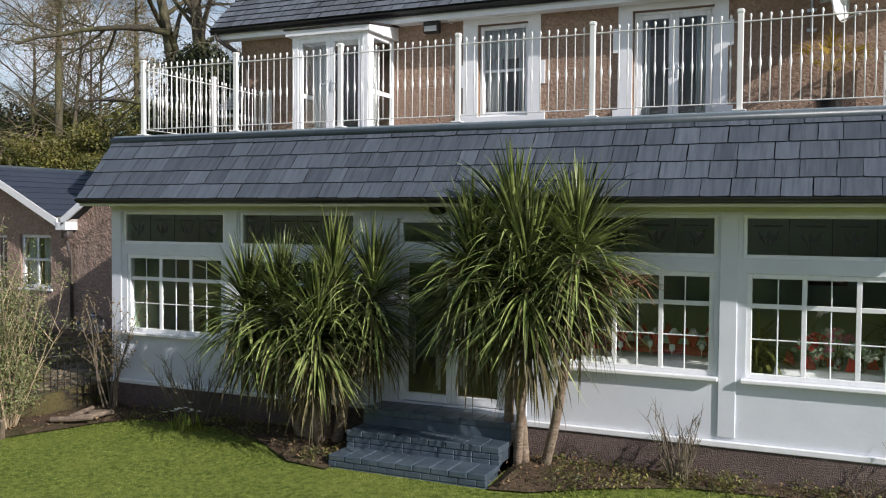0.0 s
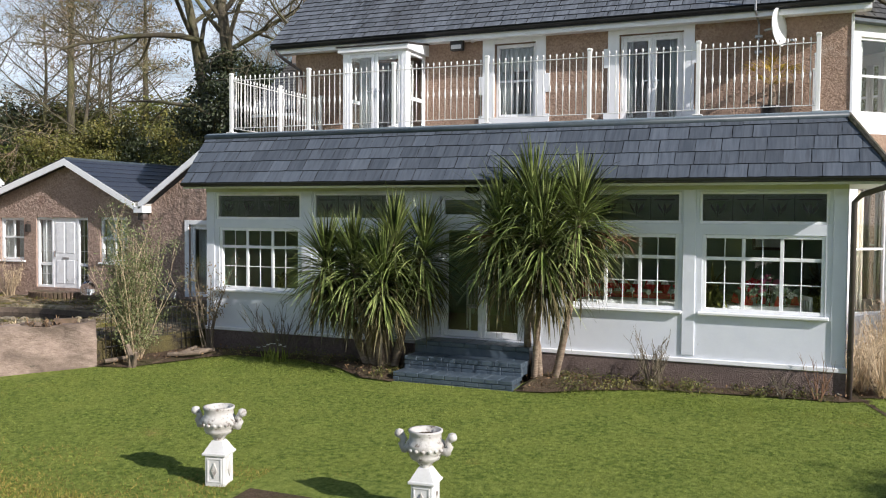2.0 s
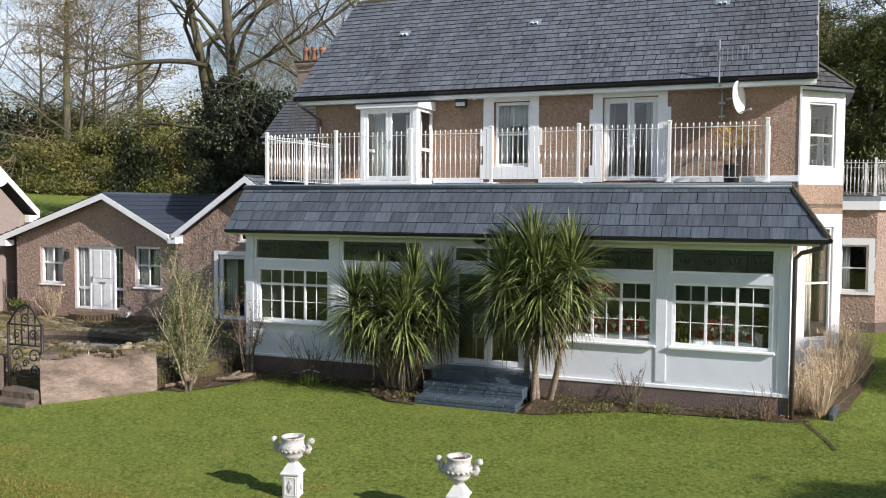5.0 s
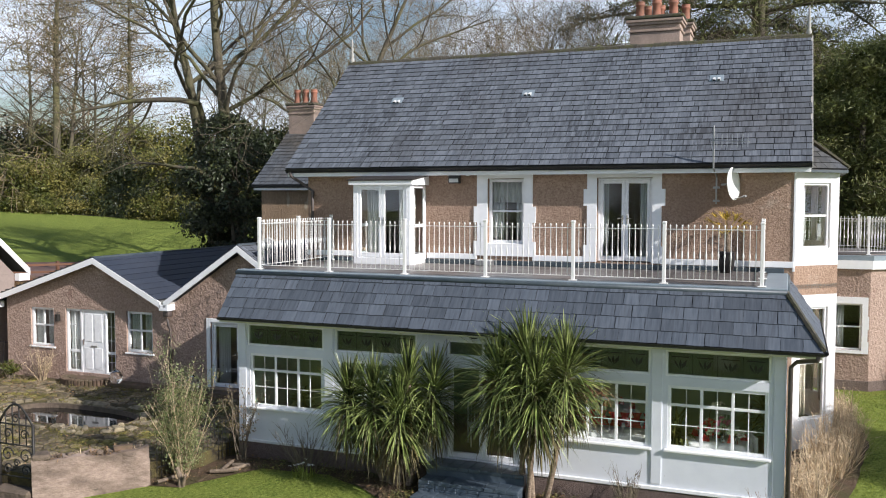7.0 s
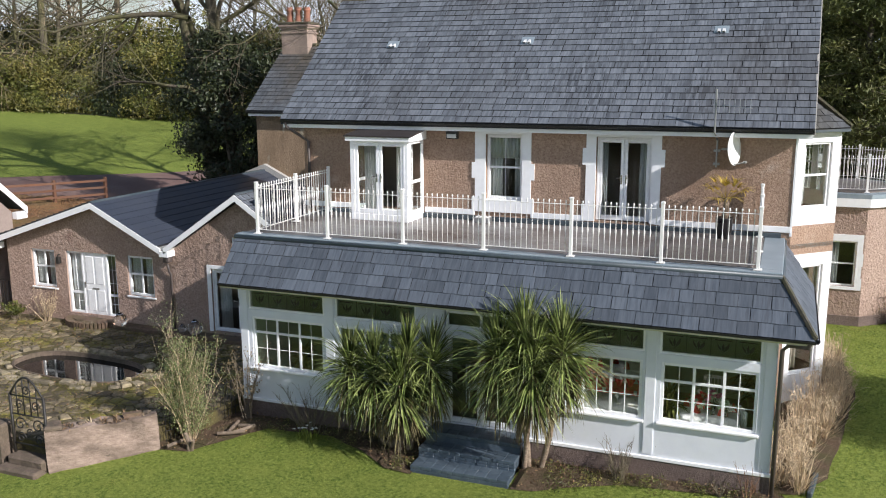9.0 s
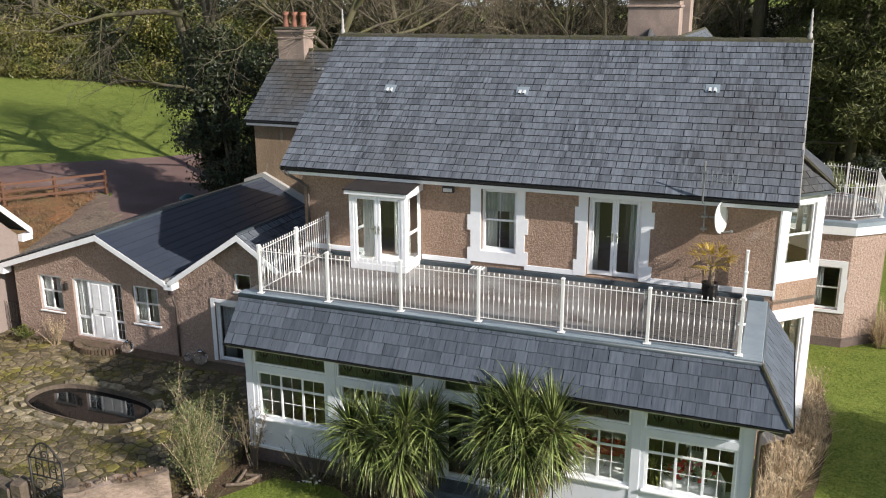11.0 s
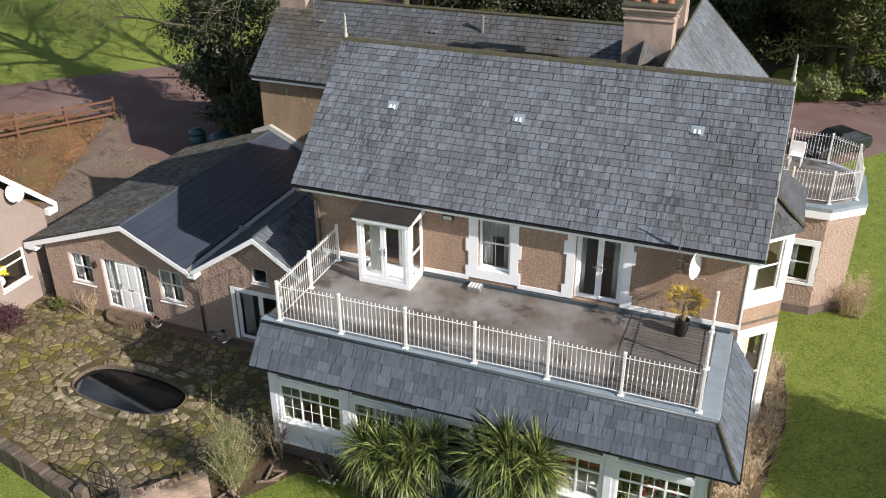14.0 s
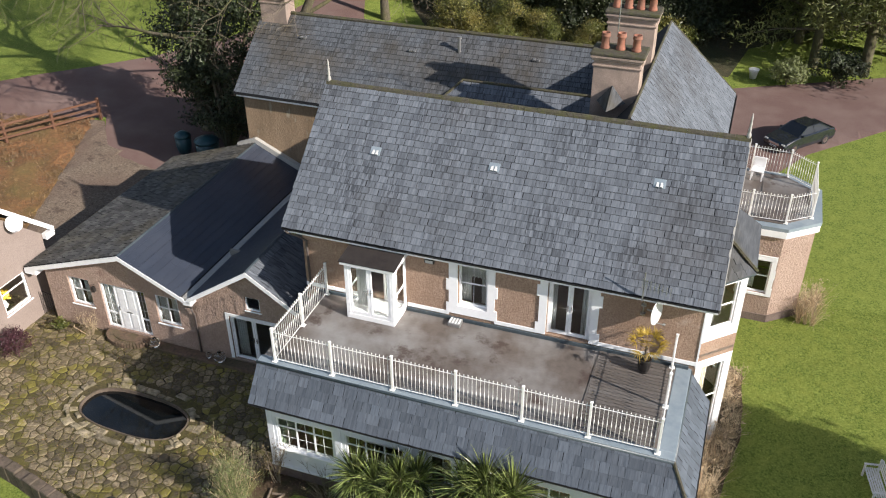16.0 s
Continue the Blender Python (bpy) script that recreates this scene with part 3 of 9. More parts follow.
def rnd(a, b):
    return random.uniform(a, b)


# ---- the ground ----
def level(x, y):
    """Height of the ground."""
    z = 0.1 - 0.065 * min(6.0, max(0.0, 9.8 - y)) - 0.22 * min(3.0, max(0.0, 3.2 - y))
    s = (-x - 14) * 0.8 + (y - 14) * 0.35
    rise = 0.1 * min(max(s, 0), 18) + 0.13 * min(max(s - 18, 0), 12.5) + 0.065 * min(max(s - 30.5, 0), 60)
    z += rise * smooth01((y - 10) / 6) + 0.6 * smooth01((-x - 19) / 9) * smooth01((14 - y) / 6)
    if -27 < x < -10.4 and 8.5 < y < 17:
        z = min(z, 0.3)
    z += 0.10 * max(0.0, y - 56) * smooth01((x + 40) / 30) * (1 if y < 110 else 54 / (y - 56))
    return z


def spaced(lo, hi, fine_lo, fine_hi, fine, coarse):
    out, v = [], lo
    while v < hi:
        out.append(v)
        v += fine if fine_lo <= v < fine_hi else coarse
        if out[-1] < fine_lo < v:
            v = fine_lo
    return out + [hi]


gx, gy = spaced(-420, 420, -54, 20, 1.0, 14), spaced(-420, 420, -12, 70, 1.0, 14)
ground = Geo()
# the sunk steps have their own cutting
gx, gy = sorted(gx + [-4.74, -4.66, -2.72, -2.64]), sorted(gy + [0.42, 3.70, 3.78])
ground.v = [(x, y, level(x, y) - (0.55 if -4.7 < x < -2.7 and 0.4 < y < 3.75 else 0)) for y in gy for x in gx]
ground.f = [[j * len(gx) + i, j * len(gx) + i + 1, (j + 1) * len(gx) + i + 1, (j + 1) * len(gx) + i] for j in range(len(gy) - 1) for i in range(len(gx) - 1)]
solo("ground", ground, M["grass"], "mown green lawn and field rising behind the house", "lawn", kind="structure", smooth=True)


def sheet(name, outline, material, label, category, up=0.03, step=1.0, rough=0.0, wobble=0.0):
    """A patch laid on the ground, cut into squares so that it follows it."""
    pts = []
    for i, p in enumerate(outline):
        q = outline[(i + 1) % len(outline)]
        n = max(1, int(math.dist(p, q) / 0.45)) if wobble else 1
        for k in range(n):
            t = k / n
            a = noise.noise((p[0] + (q[0] - p[0]) * t, (p[1] + (q[1] - p[1]) * t) * 1.0, 3.3)) * wobble
            pts.append((p[0] + (q[0] - p[0]) * t + a, p[1] + (q[1] - p[1]) * t + a * 0.7))
    bm = bmesh.new()
    bm.faces.new([bm.verts.new((*p, 0)) for p in pts])
    xs, ys = [p[0] for p in pts], [p[1] for p in pts]
    for axis, lo, hi in ((0, min(xs), max(xs)), (1, min(ys), max(ys))):
        v = math.ceil(lo / step) * step
        while v < hi:
            co, no = [0, 0, 0], [0, 0, 0]
            co[axis], no[axis] = v, 1
            bmesh.ops.bisect_plane(bm, geom=bm.verts[:] + bm.edges[:] + bm.faces[:], plane_co=co, plane_no=no)
            v += step
    bmesh.ops.triangulate(bm, faces=bm.faces[:])
    for v in bm.verts:
        edge = any(e.is_boundary for e in v.link_edges)
        v.co.z = level(v.co.x, v.co.y) + (up * 0.3 if edge else up + rough * noise.noise((v.co.x * 3, v.co.y * 3, 1.7)))
    bmesh.ops.recalc_face_normals(bm, faces=bm.faces[:])
    if sum(f.normal.z for f in bm.faces) < 0:
        bmesh.ops.reverse_faces(bm, faces=bm.faces[:])
    return tagged(part(name, bm, material), label, category, kind="structure")


sheet("drive", [(-60, 20), (-45, 24.5), (-37.5, 28.9), (-35.9, 31.0), (-34.1, 33.1), (-32.1, 35.7), (-29.6, 40), (-28.2, 46), (-27.6, 50), (-27.5, 58), (-23.8, 58), (-24.6, 50.5), (-23.4, 47.6), (-21.5, 46.2), (-14, 44.5), (-4, 46), (1, 48), (10, 53), (40, 70), (46, 64), (20, 49), (9.5, 44.5), (5.4, 39.9), (3.6, 36.5),
                (2.0, 31), (-4, 33), (-14, 32.5), (-19.5, 29.5), (-20.5, 25.5), (-24.8, 23.2), (-26.8, 24.2), (-29.8, 28.6), (-36, 24.5), (-45, 19.5), (-60, 14)],
      M["drive"], "red-brown tarmac drive with pale worn tracks", "drive", 0.05)
sheet("gravel_yard", [(-20.6, 26.0), (-24.5, 25.3), (-28.1, 26.4), (-29.6, 28.2), (-30.4, 28.0), (-29.4, 25.8), (-27.1, 20.1), (-26.0, 17.5), (-22.6, 17.2), (-22.2, 21.5), (-20.0, 25)], M["gravel"], "brown gravel yard beside the slate-roofed wing", "gravel", 0.085)
sheet("bracken_bank", [(-29.2, 25.9), (-30.2, 28.2), (-33, 27.0), (-40, 24.2), (-40, 17), (-30, 17), (-26.0, 17.4), (-27.0, 20.1)], M["bank"], "bank of rust-brown dead bracken below a fence", "bank", 0.12, rough=0.25)
sheet("flower_bed_front", [(-3.17, 10.9), (-3.17, 9.35), (-2.7, 9.42), (-2.0, 9.85), (-1.1, 10.3), (0.3, 10.42), (1.5, 10.5), (1.95, 10.75), (1.7, 11.0)], M["soil"], "bare soil flower bed along the plinth", "flower bed", 0.07, 0.5, 0.06, 0.12)
sheet("flower_bed_corner", [(-11.2, 8.45), (-10.3, 8.6), (-9.7, 9.4), (-9.2, 10.2), (-7.6, 10.35), (-6.6, 9.9), (-5.9, 9.35), (-5.2, 9.3), (-5.2, 10.9), (-10.3, 10.9), (-11.2, 10.6)], M["soil"], "dark soil bed under shrubs", "flower bed", 0.07, 0.5, 0.06, 0.12)
sheet("flower_bed_side", [(1.62, 10.95), (2.1, 11.05), (2.65, 12.0), (2.95, 13.6), (3.2, 15.2), (3.5, 17.5), (3.4, 20.5), (2.2, 21.6), (1.7, 21.8), (1.7, 16)], M["soil"], "soil bed of dry grasses along the gable", "flower bed", 0.06, 0.5, 0.05, 0.12)
sheet("woodland_floor", [(-120, 56), (-75, 50), (-61, 53.3), (-52, 54.6), (-46, 55), (-38, 58), (-30, 62), (-24, 57), (-20.8, 50.5), (-18.0, 46.6), (-8, 48.6), (0.6, 49.6), (1.5, 55), (6, 60), (16, 62), (30, 76), (60, 90), (60, 160), (-120, 160)],
      M["woodland"], "dark leaf-strewn woodland floor", "woodland floor", 0.08, 4.0, 0.1)


# ---- roofs ----
def clip(poly, a, b, c):
    """The part of a polygon where a*u + b*v <= c."""
    out = []
    for i, p in enumerate(poly):
        q = poly[(i + 1) % len(poly)]
        dp, dq = a * p[0] + b * p[1] - c, a * q[0] + b * q[1] - c
        if dp <= 0:
            out.append(p)
        if dp * dq < 0:
            t = dp / (dp - dq)
            out.append((p[0] + (q[0] - p[0]) * t, p[1] + (q[1] - p[1]) * t))
    return out


def area(poly):
    return abs(sum(poly[i][0] * poly[(i + 1) % len(poly)][1] - poly[(i + 1) % len(poly)][0] * poly[i][1] for i in range(len(poly)))) / 2


SLATE_WIDTHS = (0.25, 0.29, 0.33, 0.37, 0.31)
SLATE_MESH = {}


def worn(w, h, gap):
    """The outline of one slate with chipped corners and an uneven joint."""
    a, b = rnd(0.003, 0.02), rnd(0.003, 0.02)
    gap = gap * random.choice((0.35, 0.5, 0.7, 0.7, 1.0, 1.6)) if gap > 0.005 else gap
    e = w - gap
    return [(a, rnd(-0.004, 0.004)), (w * 0.5, rnd(-0.006, 0.004)), (e - b, rnd(-0.004, 0.004)), (e, b * 0.8), (e - rnd(0, 0.006), h * 0.5), (e, h), (0, h), (rnd(0, 0.006), h * 0.45), (0, a * 0.8)]


def slate_mesh(w, h, material, gap):
    key = (w, h, material, random.randrange(5))
    if key not in SLATE_MESH:
        me = Geo().prism(worn(w, h * 1.05, gap), 0, 0.016 if gap > 0.008 else 0.009).mesh("slate", M[material])
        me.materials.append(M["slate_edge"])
        # side faces carry the grime and the painted course shadow
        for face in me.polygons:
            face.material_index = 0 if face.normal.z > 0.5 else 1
        SLATE_MESH[key] = me
    return SLATE_MESH[key]


def slope(frame_m, outline, roof, exposure=0.215, single=0, material="slate_far", piece="slate_main", widths=SLATE_WIDTHS, thick=0.02, stuff_label="courses of grey slates", gap=0.012):
    """Lays courses on a slope. frame_m: u along the eave, v up the slope, w out of it. The first `single` courses are pieces of their own."""
    cuts = []
    ctr = (sum(p[0] for p in outline) / len(outline), sum(p[1] for p in outline) / len(outline))
    for i, p in enumerate(outline):
        q = outline[(i + 1) % len(outline)]
        a, b = q[1] - p[1], p[0] - q[0]
        c = a * p[0] + b * p[1]
        if a * ctr[0] + b * ctr[1] > c:
            a, b, c = -a, -b, -c
        cuts.append((a, b, c))
    u0, u1 = min(p[0] for p in outline), max(p[0] for p in outline)
    v0, v1 = min(p[1] for p in outline), max(p[1] for p in outline)
    rest, row, v = Geo(), 0, v0
    tilt = math.atan2(thick, exposure)
    while v < v1 - 0.03:
        h = min(exposure, v1 - v)
        u = u0 - random.choice((0.0, 0.12, 0.17, 0.06)) - 0.02
        while u < u1:
            w = random.choice(widths)
            full = [(u + p[0], v + p[1]) for p in worn(w, h, gap)] if gap > 0.005 else [(u, v), (u + w - gap, v), (u + w - gap, v + h), (u, v + h)]
            poly = full
            for cut in cuts:
                poly = clip(poly, *cut) if poly else poly
            if poly and area(poly) > 0.004:
                whole = abs(area(poly) - area(full)) < 4e-3 and abs(h - exposure) < 1e-4
                jit = rnd(-0.004, 0.004)
                if whole and row < single:
                    ob = new("slate", slate_mesh(w, exposure, piece, gap))
                    under(ob, roof, frame_m @ Matrix.Translation((u, v + jit, 0.004 + 2 * thick - (0.016 if gap > 0.008 else 0.009))) @ Matrix.Rotation(-tilt, 4, "X") @ Matrix.Rotation(rnd(-0.008, 0.008), 4, "Z"))
                else:
                    lift = rnd(0, 0.003)
                    base = len(rest.v)
                    n = len(poly)
                    for top in (0, 1):
                        for p in poly:
                            rest.v.append(tuple(frame_m @ Vector((p[0], p[1] + (jit if p[1] < v + 0.01 and row else 0), 0.004 + lift + top * thick + (1 - (p[1] - v) / exposure) * thick))))
                    rest.f.append([base + k for k in range(n)][::-1])
                    rest.f.append([base + n + k for k in range(n)])
                    for k in range(n):
                        rest.f.append([base + k, base + (k + 1) % n, base + n + (k + 1) % n, base + n + k])
            u += w
        v += exposure
        row += 1
    if rest.v:
        ob = part("slate_course", rest, M[material], roof, stuff_label, kind="stuff")
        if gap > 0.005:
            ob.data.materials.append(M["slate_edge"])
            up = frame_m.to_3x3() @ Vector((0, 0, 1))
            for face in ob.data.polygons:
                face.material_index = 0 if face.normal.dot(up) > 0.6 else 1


def slope_frame(origin, along, up):
    a, u = Vector(along).normalized(), Vector(up).normalized()
    w = a.cross(u)
    m = Matrix((a, u, w)).transposed().to_4x4()
    m.translation = Vector(origin)
    return m


def slab(geo, corners, down=0.1):
    """A thick sheet under a slope: corners of its top, pushed down."""
    n = len(corners)
    geo.add([tuple(c) for c in corners] + [(c[0], c[1], c[2] - down) for c in corners],
            [list(range(n)), list(range(n, 2 * n))[::-1]] + [[i, i + n, (i + 1) % n + n, (i + 1) % n] for i in range(n)])


def wall(geo, axis, at, thick, u0, u1, z0, z1, holes=()):
    """A wall in one skin, with openings that go through it. axis: the way it faces; holes: (u0, u1, z0, z1)."""
    us = sorted({u0, u1, *[h[i] for h in holes for i in (0, 1)]})
    zs = sorted({z0, z1, *[h[i] for h in holes for i in (2, 3)]})
    spots = {}

    def at_(i, j, s):
        if (i, j, s) not in spots:
            spots[i, j, s] = len(geo.v)
            d = at + thick * s
            geo.v.append((us[i], d, zs[j]) if axis == "y" else (d, us[i], zs[j]))
        return spots[i, j, s]

    def solid(i, j):
        if not (0 <= i < len(us) - 1 and 0 <= j < len(zs) - 1):
            return False
        u, z = (us[i] + us[i + 1]) / 2, (zs[j] + zs[j + 1]) / 2
        return not any(h[0] < u < h[1] and h[2] < z < h[3] for h in holes)

    for i in range(len(us) - 1):
        for j in range(len(zs) - 1):
            if solid(i, j):
                a, b, c, d = (i, j), (i + 1, j), (i + 1, j + 1), (i, j + 1)
                faces = [[at_(*p, 0) for p in (a, b, c, d)], [at_(*p, 1) for p in (d, c, b, a)]]
                for p, q, n in ((a, b, (i, j - 1)), (b, c, (i + 1, j)), (c, d, (i, j + 1)), (d, a, (i - 1, j))):
                    if not solid(*n):
                        faces.append([at_(*q, 0), at_(*p, 0), at_(*p, 1), at_(*q, 1)])
                geo.f += faces if axis == "y" else [f[::-1] for f in faces]


def window(parent, m, w, h, cols=2, rows=2, name="window", label="", bar=0.045, frame_w=0.06, depth=0.07, thick_rows=(), thick_cols=(), thin=0.015, sill=0.0, pane_mat="glass", edges_c=None, edges_r=None, bar_mat="upvc"):
    """A glazed frame of w by h in its own plane: u to the right, z up, outside towards -y. Bars between panes; panes are pieces of their own."""
    win = part(name, Geo().box((0, 0, 0), (frame_w, depth, h), 0.006, m).box((w - frame_w, 0, 0), (w, depth, h), 0.006, m)
               .box((frame_w, 0.001, 0), (w - frame_w, depth - 0.001, frame_w), 0.006, m).box((frame_w, 0.001, h - frame_w), (w - frame_w, depth - 0.001, h), 0.006, m), M["upvc"], parent, label)
    cs = edges_c or [frame_w + (w - 2 * frame_w) * i / cols for i in range(cols + 1)]
    rs = edges_r or [frame_w + (h - 2 * frame_w) * i / rows for i in range(rows + 1)]
    for i, u in enumerate(cs[1:-1], 1):
        t = bar if i in thick_cols else thin
        part("glazing_bar", Geo().box((u - t / 2, 0.02 if t == bar else 0.029, frame_w), (u + t / 2, 0.056 if t == bar else 0.047, h - frame_w), 0.004, m), M[bar_mat], win)
    for i, z in enumerate(rs[1:-1], 1):
        t = bar if i in thick_rows else thin
        part("glazing_bar", Geo().box((frame_w, 0.023 if t == bar else 0.031, z - t / 2), (w - frame_w, 0.053 if t == bar else 0.045, z + t / 2), 0.004, m), M["upvc"], win)
    for a, b in zip(cs, cs[1:]):
        for c, d in zip(rs, rs[1:]):
            pane = part("pane", Geo().box((a - 0.005, 0.035, c - 0.005), (b + 0.005, 0.041, d + 0.005), 0, m), M[pane_mat], win)
            pane.visible_shadow = False
    if sill:
        part("window_sill", Geo().box((-0.05, -sill * 0.7, -0.055), (w + 0.06, depth, -0.002), 0.012, m), M["white"], win, "white painted sill")
    return win


def curtain(parent, m, u0, u1, z0, z1, depth=0.22, folds=7, mt="curtain", label="pale hanging curtain"):
    """A pleated hanging behind a window."""
    g, n = Geo(), folds * 4
    for i in range(n + 1):
        u = u0 + (u1 - u0) * i / n
        d = depth + 0.035 * math.sin(i * math.pi / 2) + 0.008 * math.sin(i * 1.7)
        g.v += [tuple(m @ Vector((u, d, z0))), tuple(m @ Vector((u, d, z1)))]
    g.f = [[2 * i, 2 * i + 2, 2 * i + 3, 2 * i + 1] for i in range(n)]
    c = part("curtain", g, M[mt], parent, label, True)
    mod = c.modifiers.new("thick", "SOLIDIFY")
    mod.thickness = 0.006
    return c


def facing(x, y, z, turn=0):
    """The plane of a window: its lower left corner, seen from outside."""
    return pose(x, y, z, 0, 0, turn)


# ---- main house ----
house = thing("house", "brown pebble-dashed two-storey house with steep grey slate roof", "house", (-4.5, 18.2, 0))
WX0, WX1, WY0, WY1 = -10.67, 1.70, 14.85, 21.55
EAVE_Y, EAVE_Z, RIDGE_Y, RIDGE_Z, RX0, RX1 = 14.45, 6.92, 18.2, 10.25, -11.12, 2.02
pitch_h = (RIDGE_Z - EAVE_Z) / (RIDGE_Y - EAVE_Y)


g = Geo()
wall(g, "y", WY0, 0.35, WX0, WX1, -0.2, 6.85, [(-8.68, -7.26, 4.62, 6.45), (-5.50, -4.55, 4.98, 6.62), (-2.73, -1.42, 4.6, 6.62)])
part("wall", g, M["render"], house, "brown pebble-dashed front wall")
g = Geo()
wall(g, "y", WY1 - 0.35, 0.35, WX0, WX1, -0.2, 6.85)
part("wall", g, M["render"], house)
for x in (WX0, WX1 - 0.35):
    g = Geo()
    holes = [(16.2, 20.3, 0.7, 3.6), (16.2, 20.3, 4.8, 6.5)] if x > 0 else []
    wall(g, "x", x, 0.35, WY0 + 0.35, WY1 - 0.35, -0.2, 6.85, holes)
    g.prism([(WY0 + 0.02, 6.85), (WY1 - 0.02, 6.85), (RIDGE_Y, 6.85 + (RIDGE_Y - WY0 - 0.02) * pitch_h)], x, x + 0.35, "x")
    part("wall", g, M["render"], house, "pebble-dashed gable wall")
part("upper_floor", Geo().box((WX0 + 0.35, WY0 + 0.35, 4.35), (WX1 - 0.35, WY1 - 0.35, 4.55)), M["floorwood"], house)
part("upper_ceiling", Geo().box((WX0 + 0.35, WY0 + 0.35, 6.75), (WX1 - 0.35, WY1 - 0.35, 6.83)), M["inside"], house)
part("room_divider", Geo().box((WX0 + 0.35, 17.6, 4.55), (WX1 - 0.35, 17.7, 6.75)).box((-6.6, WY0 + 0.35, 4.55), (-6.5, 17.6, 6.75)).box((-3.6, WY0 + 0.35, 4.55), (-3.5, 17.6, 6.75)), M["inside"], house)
g = Geo()
slab(g, [(RX0, EAVE_Y, EAVE_Z), (RX1, EAVE_Y, EAVE_Z), (RX1, RIDGE_Y, RIDGE_Z), (RX0, RIDGE_Y, RIDGE_Z)], 0.12)
slab(g, [(RX1, 2 * RIDGE_Y - EAVE_Y, EAVE_Z), (RX0, 2 * RIDGE_Y - EAVE_Y, EAVE_Z), (RX0, RIDGE_Y, RIDGE_Z), (RX1, RIDGE_Y, RIDGE_Z)], 0.12)
main_roof = part("roof", g, M["underlay"], house, "steep roof of blue-grey slates with darker streaks")
# ridge, finials, verges, gutter
n_ridge = 30
for i in range(n_ridge):
    a = RX0 + (RX1 - RX0) * i / n_ridge
    b = RX0 + (RX1 - RX0) * (i + 1) / n_ridge
    dz = rnd(-0.014, 0.014)
    part("ridge_tile", Geo().prism([(RIDGE_Y - 0.11, RIDGE_Z - 0.07 + dz), (RIDGE_Y + 0.11, RIDGE_Z - 0.07 + dz), (RIDGE_Y + 0.08, RIDGE_Z + 0.01 + dz), (RIDGE_Y + 0.03, RIDGE_Z + 0.055 + dz), (RIDGE_Y - 0.03, RIDGE_Z + 0.055 + dz), (RIDGE_Y - 0.08, RIDGE_Z + 0.01 + dz)], a + 0.004, b - 0.004, "x"), M["moss"], main_roof, "" if i else "moss-covered ridge tile")
for x in (RX0 + 0.08, RX1 - 0.08):
    part("finial", Geo().lathe([(0.075, RIDGE_Z), (0.06, RIDGE_Z + 0.14), (0.032, RIDGE_Z + 0.2), (0.052, RIDGE_Z + 0.27), (0.03, RIDGE_Z + 0.36), (0.042, RIDGE_Z + 0.43), (0.022, RIDGE_Z + 0.52), (0.032, RIDGE_Z + 0.58), (0.010, RIDGE_Z + 0.76)], 10, Matrix.Translation((x, RIDGE_Y, 0))), M["mortar"], house, "pale pointed ridge finial", True)
for x0, x1, mt in ((RX0 - 0.015, RX0 + 0.03, "lead_dark"), (RX1 - 0.03, RX1 + 0.02, "mortar")):
    g = Geo()
    for s in (1, -1):
        e = RIDGE_Y - s * (RIDGE_Y - EAVE_Y)
        g.prism([(e, EAVE_Z - 0.13), (e, EAVE_Z + 0.012), (RIDGE_Y, RIDGE_Z + 0.012), (RIDGE_Y, RIDGE_Z - 0.15)], x0, x1, "x")
    part("verge", g, M[mt], house)
part("fascia", Geo().box((RX0 + 0.02, EAVE_Y + 0.06, EAVE_Z - 0.22), (RX1 - 0.02, EAVE_Y + 0.085, EAVE_Z - 0.04), 0.004), M["white"], house, "white eaves board")
part("soffit", Geo().box((RX0 + 0.02, EAVE_Y + 0.085, EAVE_Z - 0.2), (RX1 - 0.02, WY0, EAVE_Z - 0.18)), M["white"], house)


def gutter(parent, a, b, r=0.055, mt="black"):
    """A half-round channel between two points."""
    a, b = Vector(a), Vector(b)
    d = (b - a).normalized()
    side = d.cross(Vector((0, 0, 1))).normalized()
    g, n = Geo(), 8
    for p in (a, b):
        for rr in (r, r - 0.008):
            for k in range(n + 1):
                t = math.pi + math.pi * k / n
                g.v.append(tuple(p + side * (rr * math.cos(t)) + Vector((0, 0, rr * math.sin(t)))))
    k = n + 1
    for i in range(n):
        g.f += [[i, i + 1, 2 * k + i + 1, 2 * k + i], [k + i + 1, k + i, 3 * k + i, 3 * k + i + 1], [i + 1, i, k + i, k + i + 1], [2 * k + i, 2 * k + i + 1, 3 * k + i + 1, 3 * k + i]]
    g.f += [[0, 2 * k, 3 * k, k], [n, k + n, 3 * k + n, 2 * k + n]]
    return part("gutter", g, M[mt], parent, "black half-round gutter")


gutter(house, (RX0, EAVE_Y - 0.01, EAVE_Z - 0.03), (RX1 - 0.02, EAVE_Y - 0.01, EAVE_Z - 0.03))
part("downpipe", Geo().tube([(RX0 + 0.12, EAVE_Y, EAVE_Z - 0.08), (RX0 + 0.14, EAVE_Y + 0.02, EAVE_Z - 0.2), (RX0 + 0.38, EAVE_Y + 0.25, EAVE_Z - 0.42), (RX0 + 0.62, 14.78, EAVE_Z - 0.6), (RX0 + 0.62, 14.78, 4.5)], 0.04, 8), M["pipe"], house, "brown rainwater pipe", True)
